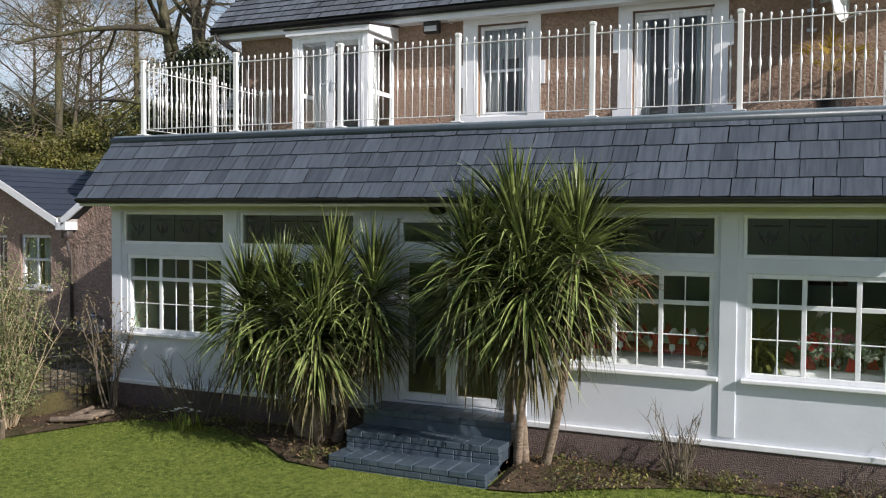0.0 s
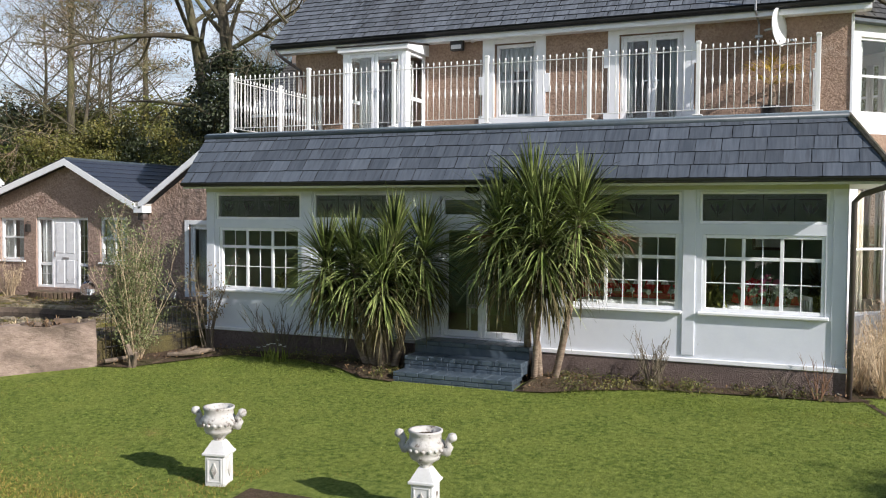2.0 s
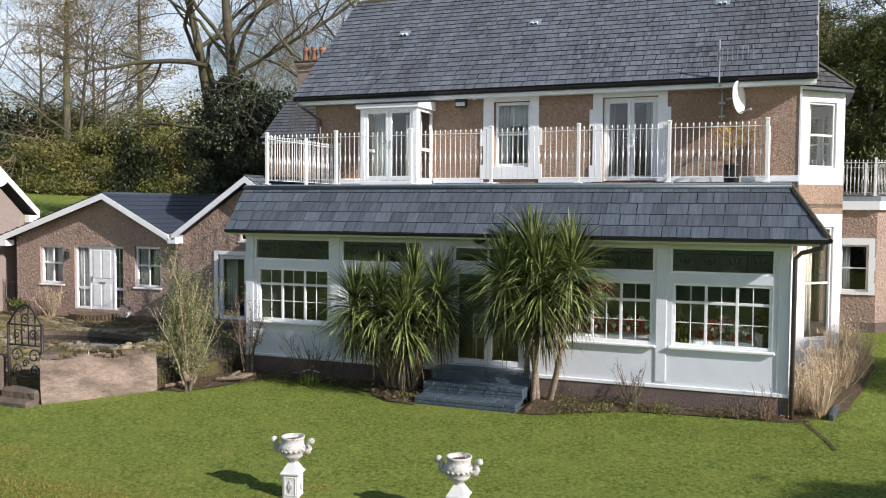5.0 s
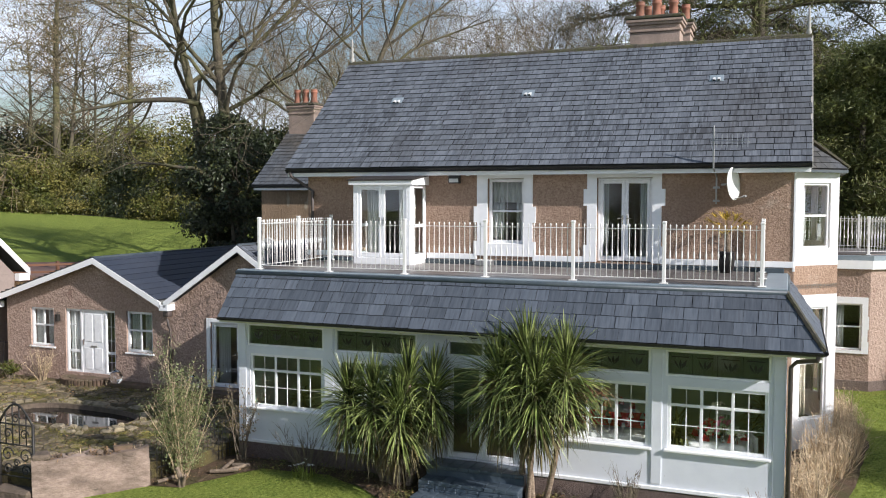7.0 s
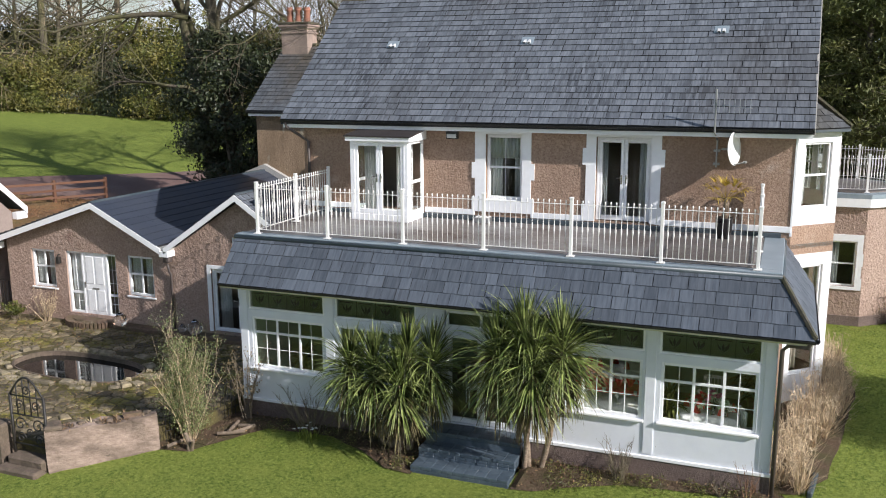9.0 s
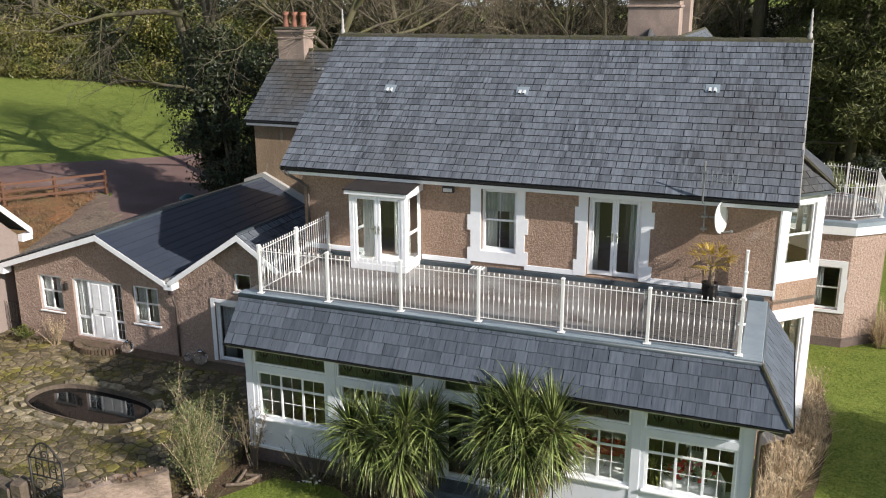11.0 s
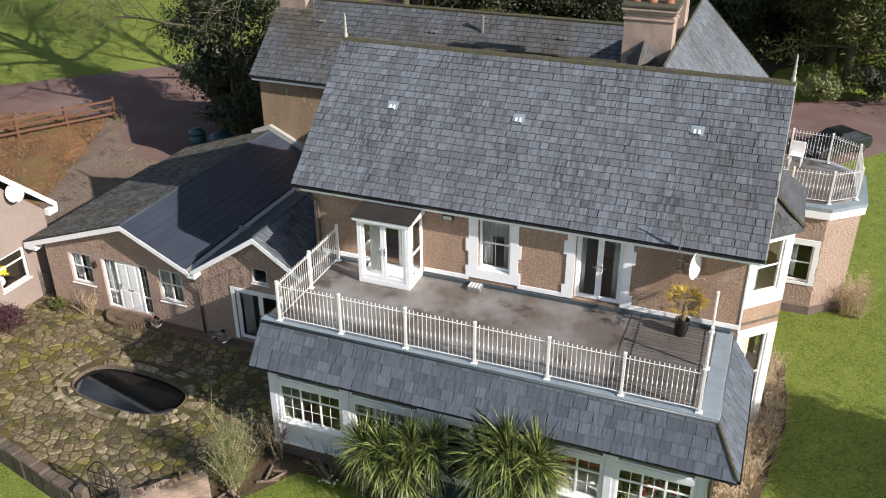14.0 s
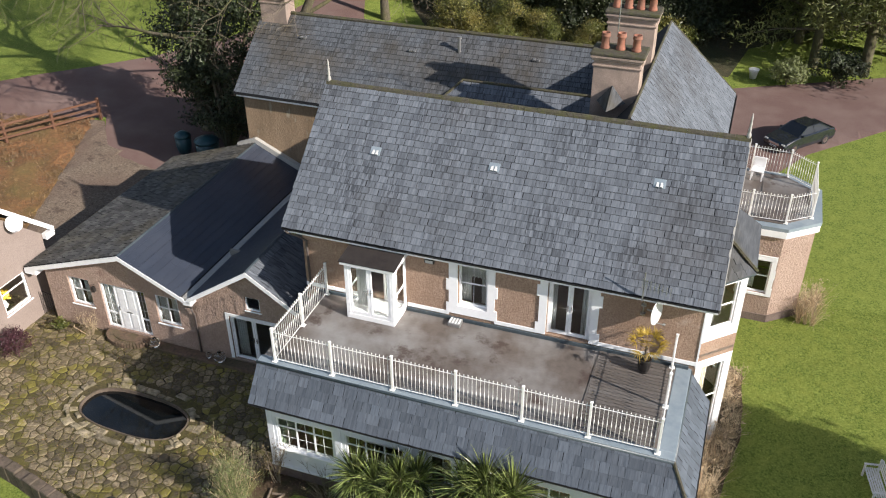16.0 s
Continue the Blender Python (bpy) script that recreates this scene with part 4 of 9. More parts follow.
# vents in the slates
for x, v in ((-8.79, 2.78), (-4.98, 2.86), (-0.18, 3.15)):
    sl = Vector((0, RIDGE_Y - EAVE_Y, RIDGE_Z - EAVE_Z)).normalized()
    m = slope_frame(Vector((x, EAVE_Y, EAVE_Z)) + sl * v, (1, 0, 0), sl)
    m = m @ Matrix.Translation((0, 0, 0.022))
    v = part("roof_vent", Geo().box((-0.17, -0.02, 0.02), (0.17, 0.26, 0.028), 0.003, m), M["lead"], house, "small slate vent with two white cowls")
    m = m @ Matrix.Scale(0.8, 4)
    for k in (-0.125, 0.02):
        part("cowl", Geo().add([(k, 0, 0.028), (k + 0.105, 0, 0.028), (k + 0.09, 0.2, 0.032), (k + 0.015, 0.2, 0.032), (k + 0.01, -0.01, 0.10), (k + 0.095, -0.01, 0.10)], [(0, 1, 5, 4), (4, 5, 2, 3), (0, 4, 3), (1, 2, 5)], m), M["whitestone"], v)
        part("vent_slot", Geo().box((k + 0.02, -0.014, 0.04), (k + 0.085, -0.004, 0.085), 0, m), M["black"], v)


def surround(x0, x1, ix0, ix1, z0, z1, iz1, teeth, sill_z=None):
    """A white plastered surround with toothed sides round an opening."""
    y, step = WY0 - 0.035, 0.085
    left, right = [], []
    for a, b, wide in teeth:
        o = 0 if wide else step
        left += [(x0 + o, a), (x0 + o, b)]
        right += [(x1 - o, a), (x1 - o, b)]
    outline = left + right[::-1] + [(ix1, z0), (ix1, iz1), (ix0, iz1), (ix0, z0)]
    part("window_surround", Geo().prism(outline[::-1], y, WY0 - 0.001, "y"), M["white"], house, "white toothed plaster surround")
    if sill_z:
        part("sill_block", Geo().box((ix0, y, z0), (ix1, WY0 - 0.001, sill_z)), M["white"], house)


surround(-5.86, -4.24, -5.50, -4.55, 4.68, 6.85, 6.62, [(4.68, 5.05, True), (5.05, 5.52, False), (5.52, 5.92, True), (5.92, 6.32, False), (6.32, 6.85, False)], 4.98)
surround(-3.05, -1.12, -2.73, -1.42, 4.6, 6.85, 6.62, [(4.6, 5.0, True), (5.0, 5.45, False), (5.45, 5.95, False), (5.95, 6.35, True), (6.35, 6.85, False)])
for x0, x1 in ((WX0, -8.8), (-7.15, -5.78), (-4.32, -2.97), (-1.2, WX1)):
    part("wall_band", Geo().box((x0, WY0 - 0.03, 4.58), (x1, WY0 - 0.002, 4.72), 0.008), M["white"], house, "white band at the foot of the wall")
part("corner_strip", Geo().box((WX1 - 0.03, WY0 - 0.02, 4.5), (WX1 + 0.02, WY0 + 0.03, 6.7), 0.005), M["white"], house)
# sash window
m = facing(-5.49, WY0 + 0.09, 5.0)
window(house, m, 0.93, 1.61, 2, 2, "sash_window", "white two-over-two sash window", 0.05, 0.075, 0.09, thick_rows=(1,), sill=0.12)
curtain(house, m, 0.05, 0.88, 1.02, 1.55, 0.10, 9, "curtain", "net valance")
curtain(house, m, 0.05, 0.36, 0.05, 1.55, 0.17, 4)
curtain(house, m, 0.68, 0.88, 0.05, 1.55, 0.17, 3)


def french_door(parent, m, w, h, label, foot=0.12):
    """A pair of glazed white leaves with handles."""
    d = part("french_door", Geo().box((0, 0, 0), (0.05, 0.09, h), 0.006, m).box((w - 0.05, 0, 0), (w, 0.09, h), 0.006, m).box((0.05, 0.001, h - 0.05), (w - 0.05, 0.089, h), 0.006, m), M["upvc"], parent, label)
    for s in (0, 1):
        a, b = (0.05, w / 2 - 0.003) if s == 0 else (w / 2 + 0.003, w - 0.05)
        fr = 0.078
        part("door_leaf", Geo().box((a, 0.012, 0.01), (a + fr, 0.075, h - 0.05), 0.008, m).box((b - fr, 0.012, 0.01), (b, 0.075, h - 0.05), 0.008, m)
             .box((a + fr, 0.013, 0.01), (b - fr, 0.074, 0.01 + fr + foot * 0.3), 0.008, m).box((a + fr, 0.013, h - 0.05 - fr), (b - fr, 0.074, h - 0.05), 0.008, m), M["upvc"], d)
        pane = part("pane", Geo().box((a + fr - 0.01, 0.04, fr), (b - fr + 0.01, 0.046, h - 0.04 - fr), 0, m), M["glass"], d)
        pane.visible_shadow = False
        hx = b - 0.05 if s == 0 else a + 0.05
        part("door_handle", Geo().box((hx - 0.017, -0.002, h * 0.5 - 0.11), (hx + 0.017, 0.013, h * 0.5 + 0.11), 0.004, m).box((hx - 0.012, -0.05, h * 0.5 + 0.02), (hx + (-0.12 if s == 0 else 0.12), -0.03, h * 0.5 + 0.045), 0.004, m), M["chrome"], d, "metal lever handle")
    return d


m = facing(-2.72, WY0 + 0.08, 4.62)
french_door(house, m, 1.29, 1.99, "white double balcony door with two tall panes")
curtain(house, m, 0.08, 0.24, 0.03, 1.9, 0.14, 3)
curtain(house, m, 1.0, 1.22, 0.03, 1.9, 0.12, 3)
# glazed porch on the terrace
porch = thing("glazed_porch", "white-framed glazed porch with double doors on the terrace", "porch", (-7.97, 14.3, 4.45))
PX0, PX1, PY = -8.77, -7.18, 13.83
part("plinth", Geo().box((PX0, PY, 4.45), (PX1, WY0, 4.62), 0.01), M["white"], porch)
french_door(porch, facing(PX0 + 0.08, PY, 4.62), PX1 - PX0 - 0.16, 1.84, "white glazed double door")
for x in (PX0, PX1 - 0.08):
    part("corner_post", Geo().box((x, PY + 0.002, 4.62), (x + 0.08, PY + 0.14, 6.46), 0.008), M["upvc"], porch)
for x, turn in ((PX1, 90), (PX0, -90)):
    mm = facing(x, PY + 0.14, 4.63, 90) if turn == 90 else facing(x, WY0 - 0.01, 4.63, -90)
    window(porch, mm, WY0 - PY - 0.15, 1.82, 1, 2, "side_light", "white framed side light", 0.08, 0.07, 0.07, thick_rows=(1,), edges_r=[0.07, 0.80, 1.75])
part("porch_roof", Geo().prism([(PY - 0.10, 6.46), (WY0, 6.46), (WY0, 6.70), (PY - 0.10, 6.56)], PX0 - 0.08, PX1 + 0.08, "x"), M["white"], porch, "white fascia of the porch roof")
g = Geo()
ov = [(PX0 - 0.11, PY - 0.13, 6.562), (PX1 + 0.11, PY - 0.13, 6.562), (PX1 + 0.11, WY0 - 0.002, 6.707), (PX0 - 0.11, WY0 - 0.002, 6.707)]
g.add(ov + [(x, y, z + 0.03) for x, y, z in ov], [(3, 2, 1, 0), (4, 5, 6, 7), (0, 1, 5, 4), (1, 2, 6, 5), (2, 3, 7, 6), (3, 0, 4, 7)])
part("felt_top", g, M["porchfelt"], porch, "dark brown felt top")
curtain(porch, facing(PX0 + 0.13, PY, 4.62), 0.06, 0.52, 0.05, 1.75, 0.45, 7)
curtain(porch, facing(PX0 + 0.13, PY, 4.62), 0.75, 1.2, 0.05, 1.75, 0.9, 6)

# bay window on the gable
bay = thing("bay_window", "two-storey white-painted canted bay window with a small slate roof", "bay window", (2.2, 18.2, 0))
BAY = [(WX1, 15.95), (2.68, 16.9), (2.68, 19.5), (WX1, 20.45)]


def canted(geo, pts, z0, z1, t=0.12):
    """Straight walls between the corners of a bay."""
    for p, q in zip(pts, pts[1:]):
        d = Vector((q[0] - p[0], q[1] - p[1], 0))
        m = Matrix.Translation((*p, 0)) @ Matrix.Rotation(math.atan2(d.y, d.x), 4, "Z")
        geo.box((0, 0, z0), (d.length, t, z1), 0, m)


for z0, z1, a, b in ((0.0, 3.85, 0.85, 3.55), (4.55, 6.78, 4.95, 6.5)):
    g = Geo()
    canted(g, BAY, z0, a)
    canted(g, BAY, b, z1)
    part("bay_wall", g, M["white"], bay, "white painted bay wall")
    for p, q in zip(BAY, BAY[1:]):
        d = Vector((q[0] - p[0], q[1] - p[1], 0))
        m = Matrix.Translation((*p, 0)) @ Matrix.Rotation(math.atan2(d.y, d.x), 4, "Z")
        L = d.length
        g2 = Geo().box((0, 0, a), (0.26, 0.12, b), 0.006, m).box((L - 0.26, 0, a), (L, 0.12, b), 0.006, m)
        n_w = 1 if L < 2 else 2
        if n_w == 2:
            g2.box((L / 2 - 0.11, 0, a), (L / 2 + 0.11, 0.12, b), 0.006, m)
        part("bay_pier", g2, M["white"], bay)
        spans = [(0.26, L - 0.26)] if n_w == 1 else [(0.26, L / 2 - 0.11), (L / 2 + 0.11, L - 0.26)]
        for s0, s1 in spans:
            wm = m @ Matrix.Translation((s0, 0.05, a))
            window(bay, wm, s1 - s0, b - a, 1, 2, "sash_window", "white sash window", 0.05, 0.055, 0.07, thick_rows=(1,))
            if a > 2:
                curtain(bay, wm, 0.06, (s1 - s0) * 0.32, 0.06, b - a - 0.06, 0.2, 3)
            else:
                curtain(bay, wm, 0.06, (s1 - s0) * 0.5, 0.06, b - a - 0.06, 0.2, 3, "blind", "beige drawn curtain")
g = Geo()
canted(g, BAY, 3.85, 4.55, 0.1)
part("bay_panel", g, M["render"], bay, "salmon-brown rendered panel between the storeys")
part("bay_floor", Geo().prism([(p[0], p[1]) for p in BAY], 4.0, 4.1), M["inside"], bay)
OV = [(WX1, 15.62), (2.86, 16.78), (2.86, 19.62), (WX1, 20.78)]
g = Geo()
tops = [(WX1, 17.2, 7.75), (WX1, 19.2, 7.75)]
lows = [(p[0], p[1], 6.8) for p in OV]
g.add(lows + tops, [(0, 1, 4), (1, 2, 5, 4), (2, 3, 5), (0, 4, 5, 3), (3, 2, 1, 0)])
bay_roof = part("roof", g, M["slate_old"], bay, "small hipped slate roof")
e = Vector(OV[1]) - Vector(OV[0])
fm = slope_frame((OV[0][0], OV[0][1], 6.81), (e.x, e.y, 0), Vector((0, 0, 0.95)) + Vector((-e.y, e.x, 0)).normalized() * 0.95)
slope(fm, [(0, 0), (e.length, 0), (e.length * 0.35, 1.5), (0.1, 1.35)], bay_roof, 0.2, material="slate_old")
part("hip", Geo().tube([(2.87, 16.77, 6.86), (1.72, 17.2, 7.8)], 0.06, 6), M["moss"], bay, "mossy hip")
part("eaves_trim", Geo().prism([(p[0], p[1]) for p in OV], 6.74, 6.8), M["lead_dark"], bay)
# ---- sunroom under the terrace ----
sunroom = thing("sunroom", "white-panelled sunroom with a slate skirt roof carrying a terrace", "sunroom", (-4.3, 12.8, 0))
SX0, SX1, SY, SF = -10.21, 1.61, 10.85, 0.66
LOWER = [(-9.9, -8.0), (-7.62, -5.72), (-2.68, -0.86), (-0.5, 1.31)]
UPPER = [(-9.98, -7.98), (-7.70, -5.72), (-2.74, -0.83), (-0.55, 1.35)]
g = Geo()
wall(g, "y", SY, 0.18, SX0, SX1, 0.5, 3.44, [(a, b, 1.33, 2.56) for a, b in LOWER] + [(a, b, 2.73, 3.24) for a, b in UPPER] + [(-5.06, -3.44, 0.66, 3.17)])
part("wall", g, M["panel"], sunroom, "pale blue-white painted front wall")
g = Geo()
wall(g, "x", SX1 - 0.18, 0.18, SY + 0.18, 14.84, 0.5, 3.44)
part("wall", g, M["panel"], sunroom)
g = Geo()
wall(g, "x", SX0, 0.18, SY + 0.18, 14.84, 0.5, 3.44)
part("wall", g, M["panel"], sunroom)
part("plinth", Geo().box((SX0 - 0.01, SY - 0.03, -0.3), (SX1 + 0.01, 14.84, 0.5)), M["plinth"], sunroom, "brown roughcast plinth")
part("base_board", Geo().box((SX0 - 0.02, SY - 0.05, 0.50), (-5.1, SY - 0.001, 0.565), 0.01).box((-3.16, SY - 0.05, 0.50), (SX1 + 0.03, SY - 0.001, 0.575), 0.01), M["white"], sunroom, "white board above the plinth")
for a in (-10.2, -8.0 + 0.05, -5.66, -3.36, -0.80, 1.4):
    part("pilaster", Geo().box((a, SY - 0.022, 0.62), (a + (0.2 if a != -8.0 + 0.05 else 0.22), SY - 0.001, 3.42), 0.006), M["panel"], sunroom, "flat white pilaster")
part("floor", Geo().box((SX0 + 0.18, SY + 0.18, 0.5), (SX1 - 0.18, 14.5, SF)), M["floorwood"], sunroom)
part("ceiling", Geo().box((SX0 + 0.18, SY + 0.18, 3.34), (SX1 - 0.18, 14.8, 3.42)), M["white"], sunroom)
for a in (SX0 + 0.183, SX1 - 0.203):
    part("inner_wall", Geo().box((a, SY + 0.183, SF), (a + 0.02, 14.497, 3.337)), M["greenwall"], sunroom, "pale green end wall")
part("back_wall", Geo().box((SX0 + 0.18, 14.5, SF), (SX1 - 0.18, 14.6, 3.34)), M["greenwall"], sunroom, "pale green inner wall")
for (a, b), (c, d) in zip(LOWER, UPPER):
    w = b - a
    cs = [0.06 + (w - 0.12) * i / 6 for i in range(7)]
    window(sunroom, facing(a, SY + 0.02, 1.33), w, 1.23, 6, 3, "window", "white window of three lights with glazing bars", 0.055, 0.06, 0.08, thick_rows=(2,), thick_cols=(2, 4), sill=0.14, edges_c=cs, edges_r=[0.06, 0.46, 0.85, 1.17])
    tw = d - c
    t = window(sunroom, facing(c, SY + 0.02, 2.73), tw, 0.51, 4, 1, "fanlight", "fanlight of leaded glass with tulip motifs", 0.03, 0.045, 0.07, thin=0.009, pane_mat="obscure", bar_mat="tulip")
    for k in range(4):
        u = c + 0.045 + (tw - 0.09) * (k + 0.5) / 4
        g = Geo()
        for s, lean in ((-1, 0.09), (0, 0.0), (1, 0.09)):
            g.prism([(u + s * 0.02, 2.88), (u + s * 0.075 + 0.03, 2.955), (u + s * 0.115, 3.06), (u + s * 0.065 - 0.03, 2.97)], SY + 0.046, SY + 0.051, "y")
        g.box((u - 0.004, SY + 0.046, 2.84), (u + 0.004, SY + 0.051, 2.93))
        g.box((u - 0.16, SY + 0.046, 3.10), (u + 0.16, SY + 0.051, 3.118))
        part("tulip_motif", g, M["tulip"], t)
french_door(sunroom, facing(-5.04, SY + 0.03, SF), 1.58, 2.03, "white double garden door with full-height panes")
part("door_head", Geo().box((-5.06, SY + 0.01, 2.69), (-3.44, SY + 0.12, 2.79), 0.008), M["upvc"], sunroom)
window(sunroom, facing(-5.04, SY + 0.03, 2.79), 1.58, 0.38, 2, 1, "fanlight", "fanlight above the door", 0.06, 0.06, 0.07, thick_cols=(1,), pane_mat="obscure")
part("soffit", Geo().box((-10.36, 10.37, 3.385), (2.15, SY, 3.41)).box((SX1, SY, 3.385), (2.15, 14.84, 3.41)), M["cream"], sunroom, "cream boarded soffit")
part("frieze", Geo().box((SX0, SY - 0.03, 3.27), (SX1, SY - 0.001, 3.384)), M["cream"], sunroom)
lamp = thing("bulkhead_lamp", "dark oval bulkhead lamp under the soffit over the garden door", "lamp", (-4.42, SY, 3.3))
part("housing", Geo().lathe([(0.0, 0.0), (0.13, 0.0), (0.135, 0.03), (0.10, 0.07), (0.0, 0.085)], 16, Matrix.Translation((-4.42, SY - 0.031, 3.29)) @ Matrix.Rotation(radians(90), 4, "X") @ Matrix.Diagonal((1, 0.55, 1, 1))), M["iron"], lamp, "", True)
# skirt roof: front and right side
EY, EZ, CY, CZ, EXR, CXR, EXL = 10.33, 3.45, 11.09, 4.37, 2.2, 1.57, -10.38
g = Geo()
slab(g, [(EXL, EY, EZ), (EXR, EY, EZ), (CXR, CY, CZ), (EXL, CY, CZ)], 0.09)
slab(g, [(EXR, EY, EZ), (EXR, 14.84, EZ), (CXR, 14.84, CZ), (CXR, CY, CZ)], 0.09)
skirt = part("roof", g, M["underlay"], sunroom, "steep skirt roof of dark blue-grey slates")
part("eaves_board", Geo().box((EXL, EY + 0.02, EZ - 0.13), (EXR - 0.02, EY + 0.045, EZ - 0.035), 0.004), M["cream"], sunroom)
gutter(sunroom, (EXL, EY - 0.03, EZ - 0.02), (EXR + 0.02, EY - 0.03, EZ - 0.02), 0.06)
gutter(sunroom, (EXR + 0.03, EY, EZ - 0.02), (EXR + 0.03, 14.8, EZ - 0.02), 0.06)
part("hip", Geo().tube([(EXR + 0.01, EY - 0.01, EZ + 0.03), ((EXR + CXR) / 2, (EY + CY) / 2, (EZ + CZ) / 2 + 0.035), (CXR, CY, CZ + 0.03)], 0.05, 6), M["moss"], sunroom, "dark mossy hip")
part("downpipe", Geo().tube([(EXR - 0.08, EY, EZ - 0.07), (EXR - 0.09, EY + 0.03, EZ - 0.16), (1.78, SY - 0.09, EZ - 0.27), (1.68, SY - 0.06, EZ - 0.38), (1.67, SY - 0.05, 0.05)], 0.042, 8), M["pipe"], sunroom, "scuffed brown rainwater pipe", True)
# terrace
part("terrace", Geo().box((-10.3, 11.3, 3.46), (1.2, 14.84, 4.45)), M["felt"], sunroom, "wet brown-grey felted terrace floor with pale patches")
part("lead_edge", Geo().box((EXL, 11.06, 4.30), (CXR + 0.02, 11.34, 4.462), 0.012).box((1.16, 11.34, 4.30), (CXR + 0.02, 14.84, 4.462), 0.012), M["lead"], sunroom, "blue-grey lead edging")
part("lead_roll", Geo().tube([(EXL - 0.02, 11.07, 4.385), (CXR + 0.02, 11.07, 4.385)], 0.055, 8).tube([(CXR + 0.01, 11.07, 4.385), (CXR + 0.01, 14.8, 4.385)], 0.055, 8), M["lead_dark"], sunroom, "dark lead roll above the slates", True)
part("wall_flashing", Geo().box((-10.3, WY0 - 0.1, 4.45), (PX0 - 0.02, WY0 - 0.031, 4.56), 0.01).box((PX1 + 0.02, WY0 - 0.1, 4.45), (1.5, WY0 - 0.031, 4.57), 0.01), M["lead_dark"], sunroom)
for i in range(24):
    y = 11.38 + i * 0.142
    part("deck_board", Geo().box((-0.98 + (y - 11.4) * -0.02, y, 4.452), (1.04, y + 0.118, 4.478), 0.004), M["deck"], sunroom, "" if i else "dark grooved deck board")
part("deck_batten", Geo().box((-1.06, 11.38, 4.452), (-0.985, 14.78, 4.472), 0.004), M["deck"], sunroom)

# ---- railings ----
def railing(name, stops, z, label, group, height=1.21, gap=0.114, skip_first=False):
    """A run of white iron railing: posts at the stops, bars between."""
    mid = (sum(p[0] for p in stops) / len(stops), sum(p[1] for p in stops) / len(stops), z)
    r = thing(name, label, "railing", mid, group)
    for i, p in enumerate(stops):
        if i == 0 and skip_first:
            continue
        g = Geo().box((p[0] - 0.034, p[1] - 0.034, z + 0.01), (p[0] + 0.034, p[1] + 0.034, z + height - 0.03), 0.006)
        g.box((p[0] - 0.042, p[1] - 0.042, z + height - 0.05), (p[0] + 0.042, p[1] + 0.042, z + height), 0.012)
        g.box((p[0] - 0.08, p[1] - 0.08, z), (p[0] + 0.08, p[1] + 0.08, z + 0.02), 0.005)
        part("post", g, M["rail"], r)
    bar = BAR_MESH
    for p, q in zip(stops, stops[1:]):
        d = Vector((q[0] - p[0], q[1] - p[1], 0))
        turn = math.atan2(d.y, d.x)
        m = Matrix.Translation((p[0], p[1], z)) @ Matrix.Rotation(turn, 4, "Z")
        for h in (0.10, 1.06):
            part("rail", Geo().box((0.03, -0.016, h - 0.006), (d.length - 0.03, 0.016, h + 0.006), 0.003, m), M["rail"], r)
        n = max(1, round(d.length / gap) - 1)
        for k in range(n):
            u = d.length * (k + 1) / (n + 1)
            under(new("bar", bar), r, m @ Matrix.Translation((u, 0, 0)))
    return r


g = Geo()
g.lathe([(0.0068, 0.10), (0.0068, 0.47), (0.009, 0.49), (0.017, 0.55), (0.017, 0.58), (0.009, 0.64), (0.0068, 0.66), (0.0068, 1.09), (0.012, 1.10), (0.0155, 1.12), (0.012, 1.14), (0.004, 1.15)], 7)
BAR_MESH = g.mesh("bar", M["rail"], True)
FRONT_POSTS = [(-9.83, 11.17), (-8.0, 11.17), (-6.15, 11.17), (-4.3, 11.17), (-2.44, 11.17), (-0.65, 11.17), (1.14, 11.17)]
railing("terrace_railing", FRONT_POSTS, 4.47, "white iron railing with knuckled bars along the terrace front", "terrace railings")
railing("terrace_railing", [(-9.83, 11.17), (-9.85, 12.95), (-9.88, 14.7)], 4.47, "white iron railing returning to the wall at the terrace end", "terrace railings", skip_first=True)
railing("terrace_railing", [(1.14, 11.17), (1.10, 12.97), (1.05, 14.7)], 4.47, "white iron railing returning to the wall beside the potted palm", "terrace railings", skip_first=True)

# ---- single-storey wings ----
wing = thing("wing", "single-storey brown pebble-dashed wing with a white front door", "house wing", (-18.4, 19, 0.5))
AY = 14.8
A_AP, A_L, A_R = (-17.9, 4.30), (-22.35, 2.85), (-15.42, 3.07)
g = Geo()
wall(g, "y", AY, 0.3, -21.75, -15.4, 0.1, 2.84, [(-20.75, -19.8, 1.46, 2.68), (-19.33, -17.38, 0.72, 2.70), (-16.95, -15.98, 1.48, 2.72)])
g.prism([(-21.75, 2.84), (-15.4, 2.84), (-15.4, 2.92), (-17.9, 4.20), (-21.75, 2.96)], AY, AY + 0.3, "y")
wall(g, "x", -21.75, 0.3, AY + 0.3, 24.1, 0.1, 2.85)
part("wall", g, M["render_wing"], wing, "brown pebble-dashed gable wall")
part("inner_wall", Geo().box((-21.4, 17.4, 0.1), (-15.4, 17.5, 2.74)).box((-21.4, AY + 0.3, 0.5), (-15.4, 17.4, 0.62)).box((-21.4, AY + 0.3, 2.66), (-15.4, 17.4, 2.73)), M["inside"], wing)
g = Geo()
slab(g, [(A_R[0], 14.5, A_R[1]), (A_R[0], 24.15, A_R[1]), (A_AP[0], 24.15, A_AP[1]), (A_AP[0], 14.5, A_AP[1])], 0.1)
slab(g, [(A_L[0], 24.15, A_L[1]), (A_L[0], 14.5, A_L[1]), (A_AP[0], 14.5, A_AP[1]), (A_AP[0], 24.15, A_AP[1])], 0.1)
